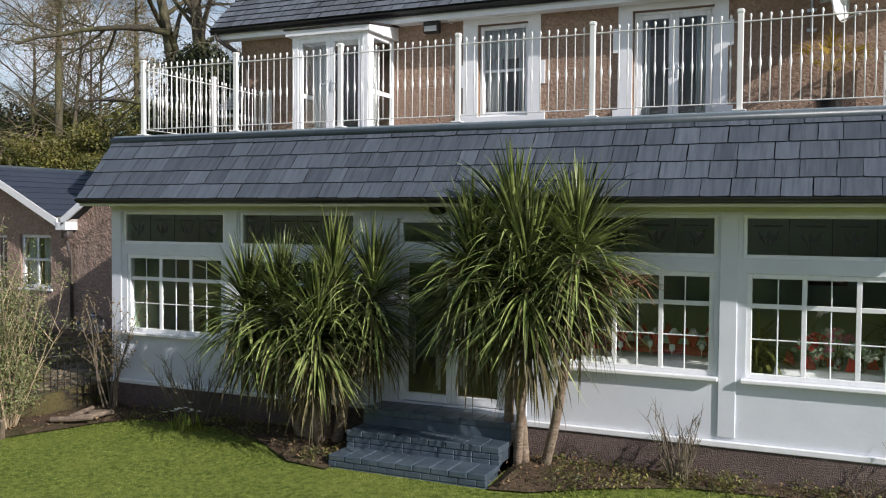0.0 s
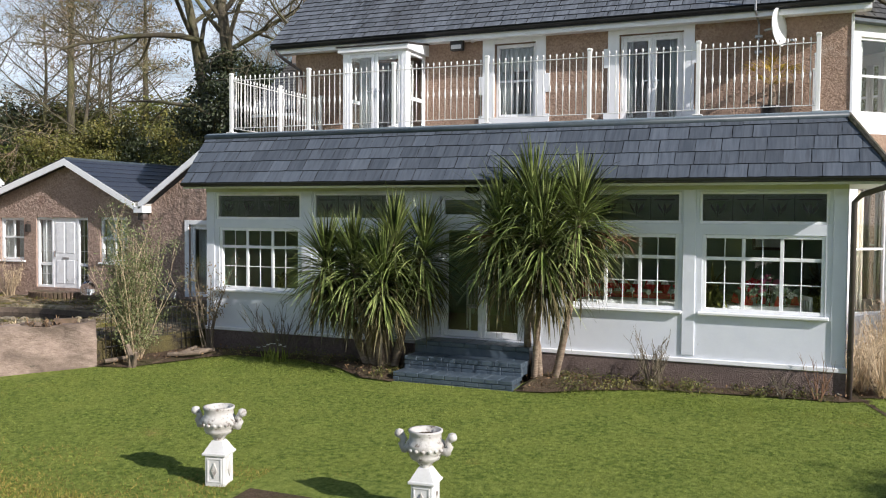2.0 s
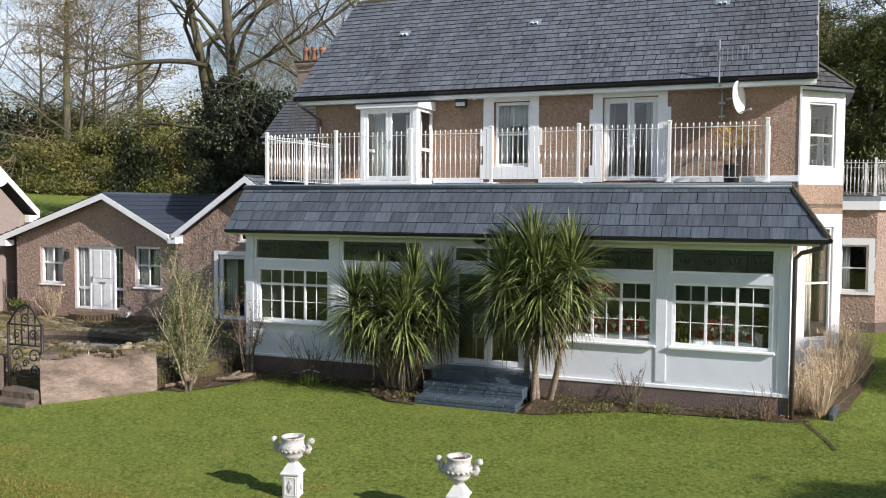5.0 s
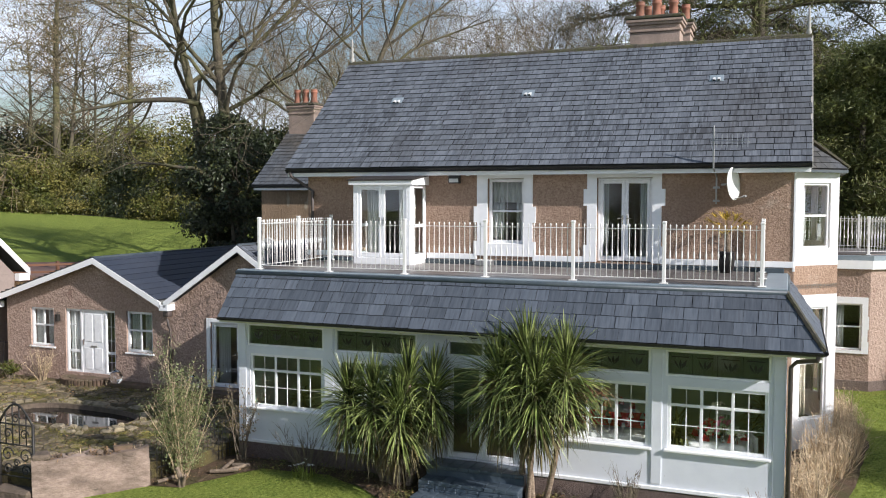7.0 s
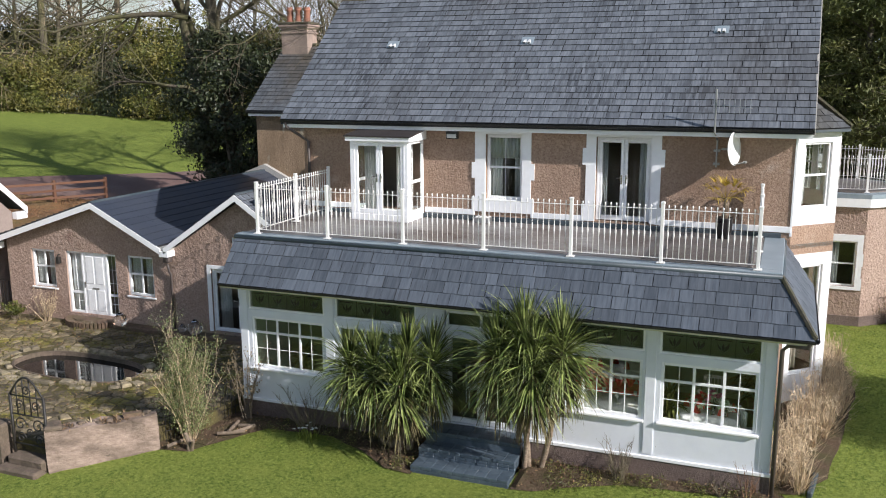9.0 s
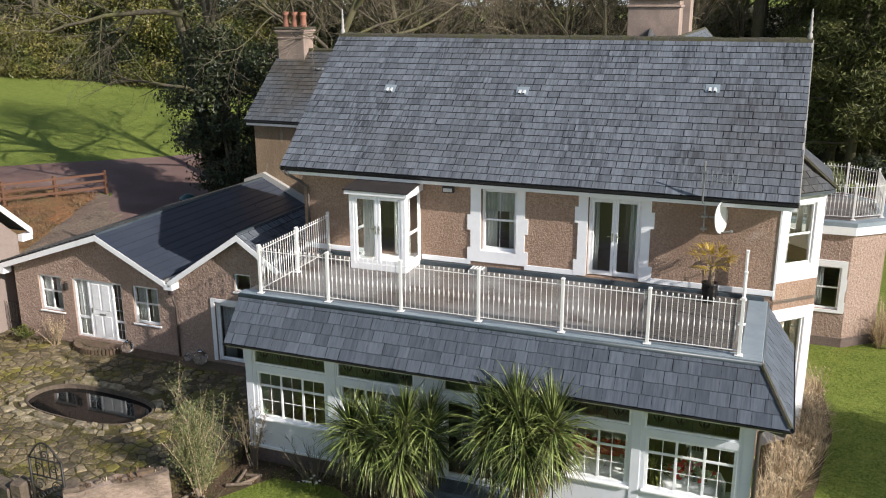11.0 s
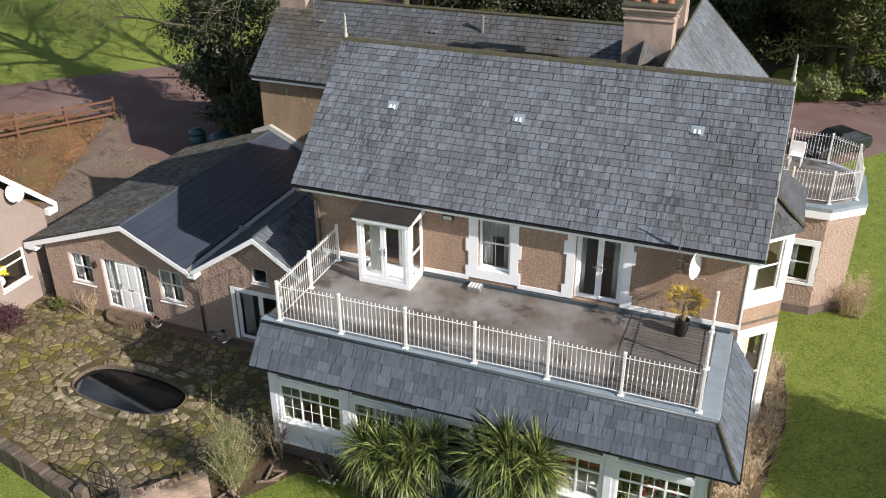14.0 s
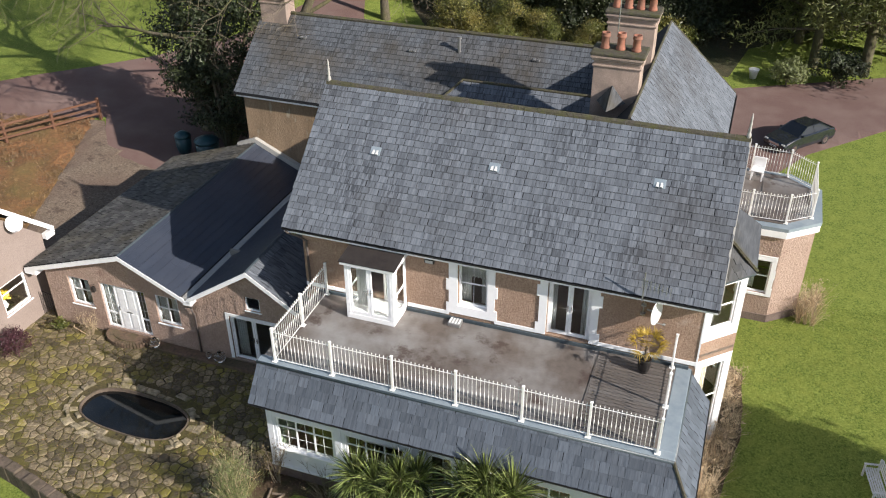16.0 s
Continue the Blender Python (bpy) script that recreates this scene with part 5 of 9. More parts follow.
wing_roof = part("roof", g, M["underlay"], wing, "low roof, smooth dark tiles on one slope and rough old slates on the other")
g = Geo()
for (x0, z0), (x1, z1) in ((A_L, A_AP), (A_AP, A_R)):
    g.prism([(x0, z0 - 0.16), (x1, z1 - 0.16), (x1, z1 + 0.02), (x0, z0 + 0.02)], 14.46, 14.5, "y")
part("bargeboard", g, M["white"], wing, "white painted bargeboard")
part("eaves_box", Geo().box((A_L[0] - 0.02, 14.47, A_L[1] - 0.22), (A_L[0] + 0.5, 14.8, A_L[1] - 0.02), 0.01), M["white"], wing, "white boxed eaves end")
part("eaves_box", Geo().box((-15.46, 14.46, 2.84), (-15.14, 14.8, 3.02), 0.01), M["white"], wing)
part("downpipe", Geo().box((-15.40, 14.56, 2.66), (-15.2, 14.74, 2.84), 0.01).tube([(-15.32, 14.66, 2.6), (-15.3, 14.7, 2.35), (-15.28, 14.74, 2.25), (-15.28, 14.74, 0.5)], 0.036, 8), M["pipe"], wing, "brown hopper and pipe in the valley", True)
part("ridge_flashing", Geo().tube([(A_AP[0], 14.5, A_AP[1] + 0.02), (A_AP[0], 24.1, A_AP[1] + 0.02)], 0.045, 6), M["lead_dark"], wing)
part("end_flashing", Geo().prism([(A_AP[0] - 0.9, A_AP[1] - 0.28), (A_AP[0], A_AP[1] + 0.03), (A_R[0], A_R[1] + 0.03), (A_R[0], A_R[1] + 0.3), (A_AP[0], A_AP[1] + 0.26), (A_AP[0] - 0.9, A_AP[1] - 0.08)], 24.0, 24.19, "y"), M["mortar"], wing, "pale mortar flashing against the rear wall")
for x0, x1, z0, z1 in ((-20.75, -19.8, 1.46, 2.68), (-16.95, -15.98, 1.48, 2.72)):
    m = facing(x0, AY + 0.06, z0)
    window(wing, m, x1 - x0, z1 - z0, 2, 2, "window", "white casement window of four panes", 0.06, 0.075, 0.08, thick_rows=(1,), thick_cols=(1,), sill=0.14, edges_r=[0.075, 0.66, z1 - z0 - 0.075])
    curtain(wing, m, 0.06, 0.42, 0.06, z1 - z0 - 0.06, 0.14, 4)
    curtain(wing, m, 0.56, 0.9, 0.06, z1 - z0 - 0.06, 0.14, 4)
m = facing(-19.33, AY + 0.05, 0.72)
for u0, u1 in ((0.0, 0.62), (1.5, 1.95)):
    window(wing, m @ Matrix.Translation((u0, 0, 0)), u1 - u0, 1.98, 2, 5, "side_light", "white side light with small panes", 0.08, 0.07, 0.08, thick_rows=(2,), edges_r=[0.07, 0.38, 0.66, 1.04, 1.47, 1.91])
curtain(wing, m, 0.07, 0.56, 0.07, 1.9, 0.12, 5)
door = part("front_door", Geo().box((0.63, 0.01, 0.0), (1.49, 0.07, 1.98), 0.008, m), M["upvc"], wing, "white panelled front door")
for u, z, h in ((0.72, 0.12, 0.66), (1.1, 0.12, 0.66), (0.72, 0.98, 0.86), (1.1, 0.98, 0.86)):
    part("door_panel", Geo().box((u, -0.002, z), (u + 0.3, 0.014, z + h), 0.012, m), M["upvc"], door)
part("letter_box", Geo().box((0.95, -0.01, 0.80), (1.19, 0.012, 0.86), 0.004, m), M["metal"], door)
part("door_handle", Geo().box((0.67, -0.03, 0.86), (0.7, 0.012, 1.04), 0.004, m), M["chrome"], door)
part("lantern", Geo().box((-19.62, 14.66, 2.28), (-19.5, 14.78, 2.5), 0.01).tube([(-19.56, 14.8, 2.56), (-19.56, 14.7, 2.58), (-19.56, 14.7, 2.5)], 0.012, 6), M["iron"], wing, "small black wall lantern")
gutter(wing, (A_L[0] - 0.04, 14.5, A_L[1] - 0.04), (A_L[0] - 0.04, 24.0, A_L[1] - 0.04))

wing_b = thing("wing", "narrow gabled pebble-dashed wing with a glazed garden door", "house wing", (-13, 19, 0.5))
B_AP, B_L, B_R = (-12.75, 4.78), (-15.3, 3.09), (-10.72, 3.41)
g = Geo()
wall(g, "y", AY, 0.3, -15.4, -10.3, 0.1, 2.86, [(-13.9, -12.05, 0.66, 2.55)])
g.prism([(-15.4, 2.86), (-13.15, 2.86), (-13.15, 4.38), (-15.4, 2.9)], AY, AY + 0.3, "y")
g.prism([(-13.15, 2.86), (-12.58, 2.86), (-12.58, 2.96), (-13.15, 2.96)], AY, AY + 0.3, "y")
g.prism([(-13.15, 3.52), (-12.58, 3.52), (-12.58, 4.5), (-12.75, 4.62), (-13.15, 4.36)], AY, AY + 0.3, "y")
g.prism([(-12.58, 2.86), (-10.3, 2.86), (-10.3, 3.0), (-12.58, 4.5)], AY, AY + 0.3, "y")
part("wall", g, M["render_wing"], wing_b, "brown pebble-dashed gable wall")
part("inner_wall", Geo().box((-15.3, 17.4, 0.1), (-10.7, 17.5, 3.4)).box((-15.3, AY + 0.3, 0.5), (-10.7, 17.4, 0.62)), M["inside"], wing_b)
g = Geo()
slab(g, [(B_L[0], 14.5, B_L[1]), (B_AP[0], 14.5, B_AP[1]), (B_AP[0], 24.15, B_AP[1]), (B_L[0], 24.15, B_L[1])][::-1], 0.1)
slab(g, [(B_R[0], 14.5, B_R[1]), (B_R[0], 24.15, B_R[1]), (B_AP[0], 24.15, B_AP[1]), (B_AP[0], 14.5, B_AP[1])], 0.1)
wing_b_roof = part("roof", g, M["underlay"], wing_b, "small pitched roof of dark slates")
g = Geo()
for (x0, z0), (x1, z1) in ((B_L, B_AP), (B_AP, B_R)):
    g.prism([(x0, z0 - 0.16), (x1, z1 - 0.16), (x1, z1 + 0.02), (x0, z0 + 0.02)], 14.46, 14.5, "y")
part("bargeboard", g, M["white"], wing_b, "white painted bargeboard")
part("ridge", Geo().tube([(B_AP[0], 14.5, B_AP[1] + 0.02), (B_AP[0], 24.1, B_AP[1] + 0.02)], 0.05, 6), M["lead_dark"], wing_b)
part("valley", Geo().add([(-15.62, 14.5, 3.10), (-15.16, 14.5, 3.16), (-15.16, 24.1, 3.16), (-15.62, 24.1, 3.10), (-15.62, 14.5, 3.0), (-15.16, 14.5, 3.0), (-15.16, 24.1, 3.0), (-15.62, 24.1, 3.0)], [(0, 1, 2, 3), (0, 4, 5, 1), (0, 3, 7, 4), (1, 5, 6, 2)]), M["mortar"], wing_b, "pale weathered valley between the roofs")
m = facing(-13.9, AY + 0.05, 0.66)
french_door(wing_b, m, 1.85, 1.89, "white double glazed garden door")
curtain(wing_b, m, 0.1, 0.5, 0.04, 1.8, 0.22, 5)
curtain(wing_b, m, 1.5, 1.8, 0.04, 1.8, 0.22, 3)
part("door_surround", Geo().box((-14.03, AY - 0.03, 0.66), (-13.9, AY - 0.001, 2.66), 0.005).box((-13.9, AY - 0.03, 2.55), (-11.92, AY - 0.001, 2.66), 0.005), M["white"], wing_b)
window(wing_b, facing(-13.15, AY + 0.04, 2.96), 0.57, 0.56, 1, 1, "window", "small square white window", 0.05, 0.05, 0.08, sill=0.1)

# ---- rear ranges ----
rear = thing("rear_range", "rear range of the house with weathered slate roof and rendered chimney", "house wing", (-11, 27, 0))
g = Geo()
g.box((-18.28, 24.2, -0.2), (-10.67, 29.8, 6.55)).box((-10.67, 21.55, -0.2), (1.0, 30.3, 6.55))
g.prism([(24.2, 6.55), (29.8, 6.55), (27.0, 8.9)], -18.28, -17.98, "x")
part("wall", g, M["render_aged"], rear, "stained brown pebble-dashed rear walls")
g = Geo()
R_E, R_Z, R_RY, R_RZ = 23.92, 6.65, 27.0, 9.2
slab(g, [(-18.55, R_E, R_Z), (-1.5, R_E, R_Z), (-1.5, R_RY, R_RZ), (-18.55, R_RY, R_RZ)], 0.1)
slab(g, [(-1.5, 30.1, R_Z), (-18.55, 30.1, R_Z), (-18.55, R_RY, R_RZ), (-1.5, R_RY, R_RZ)], 0.1)
rear_roof = part("roof", g, M["underlay"], rear, "weathered brown-grey slate roof")
part("ridge", Geo().tube([(-18.55, R_RY, R_RZ + 0.03), (-1.6, R_RY, R_RZ + 0.03)], 0.09, 6), M["moss"], rear, "mossy ridge")
part("fascia", Geo().box((-18.5, R_E + 0.05, R_Z - 0.2), (-11.0, R_E + 0.08, R_Z - 0.05)), M["white"], rear)
gutter(rear, (-18.55, R_E - 0.02, R_Z - 0.03), (-10.9, R_E - 0.02, R_Z - 0.03))
# cross range with its hipped end
C_RX, C_RZ, C_EX, C_EZ = -1.45, 10.2, 1.3, 6.6
g = Geo()
top = [(C_RX, 18.6, C_RZ), (C_RX, 28.0, C_RZ)]
g.add(top + [(C_EX, 20.2, C_EZ), (C_EX, 30.7, C_EZ), (-4.2, 30.7, C_EZ), (-4.2, 20.2, C_EZ)], [(0, 2, 3, 1), (1, 3, 4), (0, 1, 4, 5), (0, 5, 2), (2, 5, 4, 3)])
cross_roof = part("roof", g, M["underlay"], rear, "hipped slate roof of the cross range")
part("hip", Geo().tube([(C_RX, 28.0, C_RZ + 0.03), (C_EX, 30.7, C_EZ + 0.03)], 0.05, 6).tube([(C_RX, 18.6, C_RZ + 0.02), (C_RX, 28.0, C_RZ + 0.02)], 0.045, 6), M["moss"], rear)
gutter(rear, (C_EX + 0.04, 21.0, C_EZ - 0.02), (C_EX + 0.04, 30.7, C_EZ - 0.02), 0.06)
# low roof in the valley
g = Geo()
L_Z = 9.1
g.add([(-7.9, 22.4, L_Z), (-2.4, 22.4, L_Z), (-10.2, 20.2, 7.0), (-2.4, 20.2, 7.0), (-2.4, 24.6, 7.0), (-10.2, 24.6, 7.0)], [(2, 3, 1, 0), (4, 5, 0, 1), (5, 2, 0), (3, 4, 1), (5, 4, 3, 2)])
low_roof = part("roof", g, M["underlay"], rear, "low hipped slate roof between the ranges")
part("hip", Geo().tube([(-10.2, 20.2, 7.03), (-7.9, 22.4, L_Z + 0.03), (-2.4, 22.4, L_Z + 0.03)], 0.06, 6), M["moss"], rear)
part("flue", Geo().tube([(-9.36, 26.3, 8.4), (-9.36, 26.3, 9.2)], 0.06, 10).tube([(-9.36, 26.3, 9.2), (-9.36, 26.3, 9.3)], 0.09, 10), M["metal"], rear, "metal flue pipe")
for x, v in ((-16.24, 0.72), (-11.3, 0.72), (-6.2, 0.78)):
    y = R_E + (R_RY - R_E) * v
    z = R_Z + (R_RZ - R_Z) * v
    part("roof_vent", Geo().box((x - 0.14, y - 0.1, z + 0.03), (x - 0.02, y + 0.12, z + 0.1), 0.01).box((x + 0.02, y - 0.1, z + 0.03), (x + 0.14, y + 0.12, z + 0.1), 0.01), M["metal"], rear)


def chimney(parent, x0, x1, y0, y1, z0, z1, pots, pot_h, label):
    """A rendered stack with moulded courses and clay pots."""
    c = part("chimney", Geo().box((x0, y0, z0), (x1, y1, z1 - 0.42), 0.012), M["stack"], parent, label)
    g = Geo()
    for a, b, o in ((0.42, 0.36, 0.04), (0.36, 0.22, 0.0), (0.22, 0.14, 0.06), (0.14, 0.06, 0.10)):
        g.box((x0 - o, y0 - o, z1 - a), (x1 + o, y1 + o, z1 - b), 0.012)
    part("moulding", g, M["stack"], c)
    part("capping", Geo().box((x0 - 0.12, y0 - 0.12, z1 - 0.06), (x1 + 0.12, y1 + 0.12, z1 + 0.05), 0.03), M["moss"], c, "moss-grown capping")
    for i in range(pots):
        px = x0 + (x1 - x0) * (i + 0.5) / pots
        s = rnd(0.94, 1.06)
        part("chimney_pot", Geo().lathe([(0.15, 0), (0.16, 0.06), (0.135, 0.12), (0.125, pot_h * 0.72), (0.155, pot_h * 0.78), (0.155, pot_h * 0.84), (0.13, pot_h * 0.88), (0.145, pot_h * 0.97), (0.145, pot_h), (0.11, pot_h), (0.11, pot_h - 0.2)], 14, Matrix.Translation((px, (y0 + y1) / 2, z1 + 0.03)) @ Matrix.Diagonal((s, s, rnd(0.93, 1.07), 1))), M["terracotta"], c, "terracotta chimney pot", True)
    return c


chimney(rear, -18.42, -17.2, 26.55, 27.35, 8.0, 10.12, 3, 0.62, "pinkish rendered chimney at the gable")
chimney(house, -2.95, -1.5, 20.35, 21.15, 8.6, 11.44, 3, 0.54, "broad rendered chimney with mossy capping")
chimney(rear, -3.1, -1.52, 23.3, 24.1, 8.6, 11.84, 4, 0.58, "broad rendered chimney with four pots")
part("cricket", Geo().add([(-2.3, 20.34, 10.45), (-2.75, 20.34, 9.9), (-1.85, 20.34, 9.9), (-2.3, 19.5, 9.9)], [(0, 1, 3), (0, 3, 2), (0, 2, 1), (1, 2, 3)]), M["slate_old"], house, "small slated gablet at the stack foot")
aerial = thing("tv_aerial", "comb-shaped metal television aerial on the chimney", "aerial", (-2.9, 22.9, 12.0))
part("mast", Geo().tube([(-2.62, 22.58, 11.2), (-2.62, 22.58, 13.1)], 0.018, 6), M["metal"], aerial)
g = Geo().tube([(-3.6, 22.4, 13.0), (-2.1, 22.8, 13.0)], 0.014, 5)
for i in range(7):
    x = -3.55 + i * 0.23
    y = 22.4 + (x + 3.6) * 0.267
    g.tube([(x, y, 12.8), (x, y, 13.2)], 0.008, 4)
part("elements", g, M["metal"], aerial)

# rear bay with its own terrace
bay_r = thing("rear_bay", "flat-roofed pebble-dashed bay with a white fascia", "house bay", (3, 26.2, 0))
BR = [(0.9, 24.1), (3.97, 24.1), (5.03, 24.98), (5.03, 27.5), (3.97, 28.4), (0.9, 28.4)]
g = Geo()
for p, q in zip(BR, BR[1:]):
    d = Vector((q[0] - p[0], q[1] - p[1], 0))
    m = Matrix.Translation((*p, 0)) @ Matrix.Rotation(math.atan2(d.y, d.x), 4, "Z")
    if p == BR[0]:
        for a, b, z0, z1 in ((0, 2.05, -0.2, 3.95), (2.85, d.length, -0.2, 3.95), (2.05, 2.85, -0.2, 1.38), (2.05, 2.85, 2.85, 3.95)):
            part("wall", Geo().box((a, 0, z0), (b, 0.25, z1), 0, m), M["render_wing"], bay_r)
    else:
        part("wall", Geo().box((0, 0, -0.2), (d.length, 0.25, 3.95), 0, m), M["render_wing"], bay_r)
part("base_course", Geo().prism([(0.9, 24.06), (3.98, 24.06), (5.07, 24.95), (5.07, 27.5), (0.9, 27.5)], -0.1, 0.42), M["plinth"], bay_r)
out = [(0.9, 23.98), (4.02, 23.98), (5.15, 24.92), (5.15, 27.55), (4.02, 28.52), (0.9, 28.52)]
part("fascia", Geo().prism(out, 3.95, 4.22), M["white"], bay_r, "white fascia")
part("lead_top", Geo().prism([(p[0] * 1.005, p[1]) for p in out], 4.222, 4.36), M["lead"], bay_r)
part("terrace", Geo().prism([(0.9, 24.3), (3.8, 24.3), (4.75, 25.1), (4.75, 27.4), (3.8, 28.2), (0.9, 28.2)], 4.362, 4.40), M["felt"], bay_r)
m = facing(2.95, 24.16, 1.38)
window(bay_r, m, 0.8, 1.47, 1, 2, "sash_window", "white sash window", 0.05, 0.06, 0.08, thick_rows=(1,), sill=0.1)
curtain(bay_r, m, 0.06, 0.3, 0.06, 1.4, 0.2, 3)
for a, b, o in ((1.28, 1.65, 0.26), (1.65, 2.05, 0.17), (2.05, 2.45, 0.26), (2.45, 2.85, 0.17)):
    part("quoin", Geo().box((2.95 - o, 24.06, a), (2.95, 24.099, b)), M["white"], bay_r, "white surround block")
    part("quoin", Geo().box((3.75, 24.06, a), (3.75 + min(o, 0.2), 24.099, b)), M["white"], bay_r, "white surround block")
part("lintel", Geo().box((2.78, 24.06, 2.85), (3.92, 24.099, 3.06)), M["white"], bay_r)
part("sill_block", Geo().box((2.95, 24.06, 1.28), (3.75, 24.099, 1.38)), M["white"], bay_r)
railing("rear_railing", [(1.4, 24.34), (2.6, 24.34), (3.9, 24.38), (4.79, 25.08), (4.79, 27.4), (3.85, 28.2), (2.46, 28.3), (1.3, 28.3)], 4.38, "white iron railing round the rear bay terrace", "terrace railings")
for x, y in ((2.7, 27.6),):
    ch = thing("garden_chair", "white moulded garden chair on the rear terrace", "chair", (x, y, 4.4), "white terrace chairs", turn=rnd(-40, 40))
    mm = WORLD_OF[ch]
    part("seat", Geo().box((-0.24, -0.24, 0.40), (0.24, 0.24, 0.44), 0.01, mm), M["upvc"], ch)
    part("backrest", Geo().box((-0.24, 0.2, 0.44), (0.24, 0.25, 0.86), 0.015, mm), M["upvc"], ch)
    for a, b in ((-0.2, -0.2), (0.2, -0.2), (-0.2, 0.2), (0.2, 0.2)):
        part("leg", Geo().box((a - 0.025, b - 0.025, 0), (a + 0.025, b + 0.025, 0.40), 0.006, mm), M["upvc"], ch)

# neighbouring garage, its gable towards the court
garage = thing("garage", "pale pink rendered outbuilding with a white bargeboard and a window", "outbuilding", (-25, 13.0, 0.3))
GX = -22.45
g = Geo()
wall(g, "x", GX - 0.25, 0.25, 10.2, 15.75, 0.0, 3.6, [(13.25, 14.5, 1.47, 2.7)])
part("wall", g, M["garage"], garage, "pale pink rendered wall")
part("gable", Geo().prism([(10.2, 3.602), (15.75, 3.602), (13.0, 6.2)], GX - 0.25, GX, "x"), M["garage"], garage)
part("wall", Geo().box((-28.0, 15.5, 0.0), (GX - 0.252, 15.75, 3.6)), M["garage"], garage)
part("wall", Geo().box((-28.0, 10.2, 0.0), (GX - 0.252, 10.45, 3.6)), M["garage"], garage)
part("wall", Geo().box((-28.0, 10.452, 0.0), (-27.75, 15.498, 3.6)), M["garage"], garage)
for side in (1, -1):
    g = Geo()
    ends = [(13.0 + side * 3.18, 3.72), (13.0, 6.62)]
    slab(g, [(GX + 0.22, *ends[0]), (-28.3, *ends[0]), (-28.3, *ends[1]), (GX + 0.22, *ends[1])][::side], 0.1)
    part("roof", g, M["slate_old"], garage, "dark slate roof")
    (ya, za), (yb, zb) = ends
    part("bargeboard", Geo().prism([(ya, za - 0.2), (yb, zb - 0.2), (yb, zb + 0.03), (ya, za + 0.03)], GX + 0.222, GX + 0.26, "x"), M["white"], garage, "white bargeboard")
part("eaves_box", Geo().box((GX + 0.002, 15.76, 3.36), (GX + 0.218, 16.2, 3.6), 0.01), M["white"], garage)
m = Matrix.Translation((GX - 0.04, 13.25, 1.47)) @ Matrix.Rotation(radians(90), 4, "Z")
window(garage, m, 1.25, 1.23, 1, 2, "window", "white window with yellow flowers behind it", 0.06, 0.07, 0.08, thick_rows=(1,), sill=0.12, edges_r=[0.07, 0.82, 1.16])


def sat_dish(name, at, turn, elev, size, label):
    """A dish on an arm with its feed."""
    d = thing(name, label, "satellite dish", at)
    m = Matrix.Translation(at) @ Matrix.Rotation(radians(turn), 4, "Z") @ Matrix.Rotation(radians(90 - elev), 4, "X")
    prof = [(0.02, 0.0)] + [(size * k / 6, 0.28 * size * (k / 6) ** 2) for k in range(1, 7)]
    g = Geo()
    n = 24
    for off in (0.0, -0.012):
        for r, z in prof:
            for k in range(n):
                g.v.append(tuple(m @ Vector((r * math.cos(2 * math.pi * k / n), 1.08 * r * math.sin(2 * math.pi * k / n), z + off))))
    q = len(prof) * n
    for i in range(len(prof) - 1):
        for k in range(n):
            a, b = i * n + k, i * n + (k + 1) % n
            g.f += [[a, b, b + n, a + n], [q + b, q + a, q + a + n, q + b + n]]
    e = (len(prof) - 1) * n
    g.f += [[e + k, e + (k + 1) % n, q + e + (k + 1) % n, q + e + k] for k in range(n)]
    part("reflector", g, M["dish"], d, "white enamelled reflector", True)
    part("feed_arm", Geo().tube([tuple(m @ Vector((0, -size, 0.25 * size))), tuple(m @ Vector((0, -size * 0.9, 0.9 * size)))], 0.014, 6).box((-0.04, -size * 0.95, 0.86 * size), (0.04, -size * 0.8, 1.06 * size), 0.01, m), M["metal"], d)
    part("bracket", Geo().tube([tuple(m @ Vector((0, 0, 0))), tuple(m @ Vector((0, 0, -0.2)))], 0.025, 6), M["metal"], d)
    return d


# fronts of the roofs, slate by slate
sl = Vector((0, RIDGE_Y - EAVE_Y, RIDGE_Z - EAVE_Z))
slope(slope_frame((RX0, EAVE_Y, EAVE_Z), (1, 0, 0), sl), [(0, -0.03), (RX1 - RX0, -0.03), (RX1 - RX0, sl.length - 0.02), (0, sl.length - 0.02)], main_roof, 0.217, single=7)
sk = Vector((0, CY - EY, CZ - EZ))
slope(slope_frame((EXL, EY, EZ), (1, 0, 0), sk), [(0, -0.04), (EXR - EXL, -0.04), (CXR - EXL, sk.length - 0.02), (0, sk.length - 0.02)], skirt, 0.275, single=5, material="slate_skirt", piece="slate", widths=(0.33, 0.37, 0.40, 0.30, 0.26), thick=0.014, gap=0.0078)
ss = Vector((CXR - EXR, 0, CZ - EZ))
slope(slope_frame((EXR, EY, EZ), (0, 1, 0), ss), [(0, -0.04), (14.8 - EY, -0.04), (14.8 - EY, ss.length - 0.02), (CY - EY, ss.length - 0.02)], skirt, 0.275, material="slate_skirt_side")
rs = Vector((0, R_RY - R_E, R_RZ - R_Z))
slope(slope_frame((-18.55, R_E, R_Z), (1, 0, 0), rs), [(0, 0), (15.9, 0), (15.9, rs.length), (0, rs.length)], rear_roof, 0.22, material="slate_rear")
cs = Vector((C_RX - C_EX, 0, C_RZ - C_EZ))
slope(slope_frame((C_EX, 20.2, C_EZ), (0, 1, 0), cs), [(0, 0), (10.5, 0), (7.8, cs.length), (-1.6, cs.length)], cross_roof, 0.22, material="slate_side")
ls = Vector((0, 2.2, L_Z - 7.0))
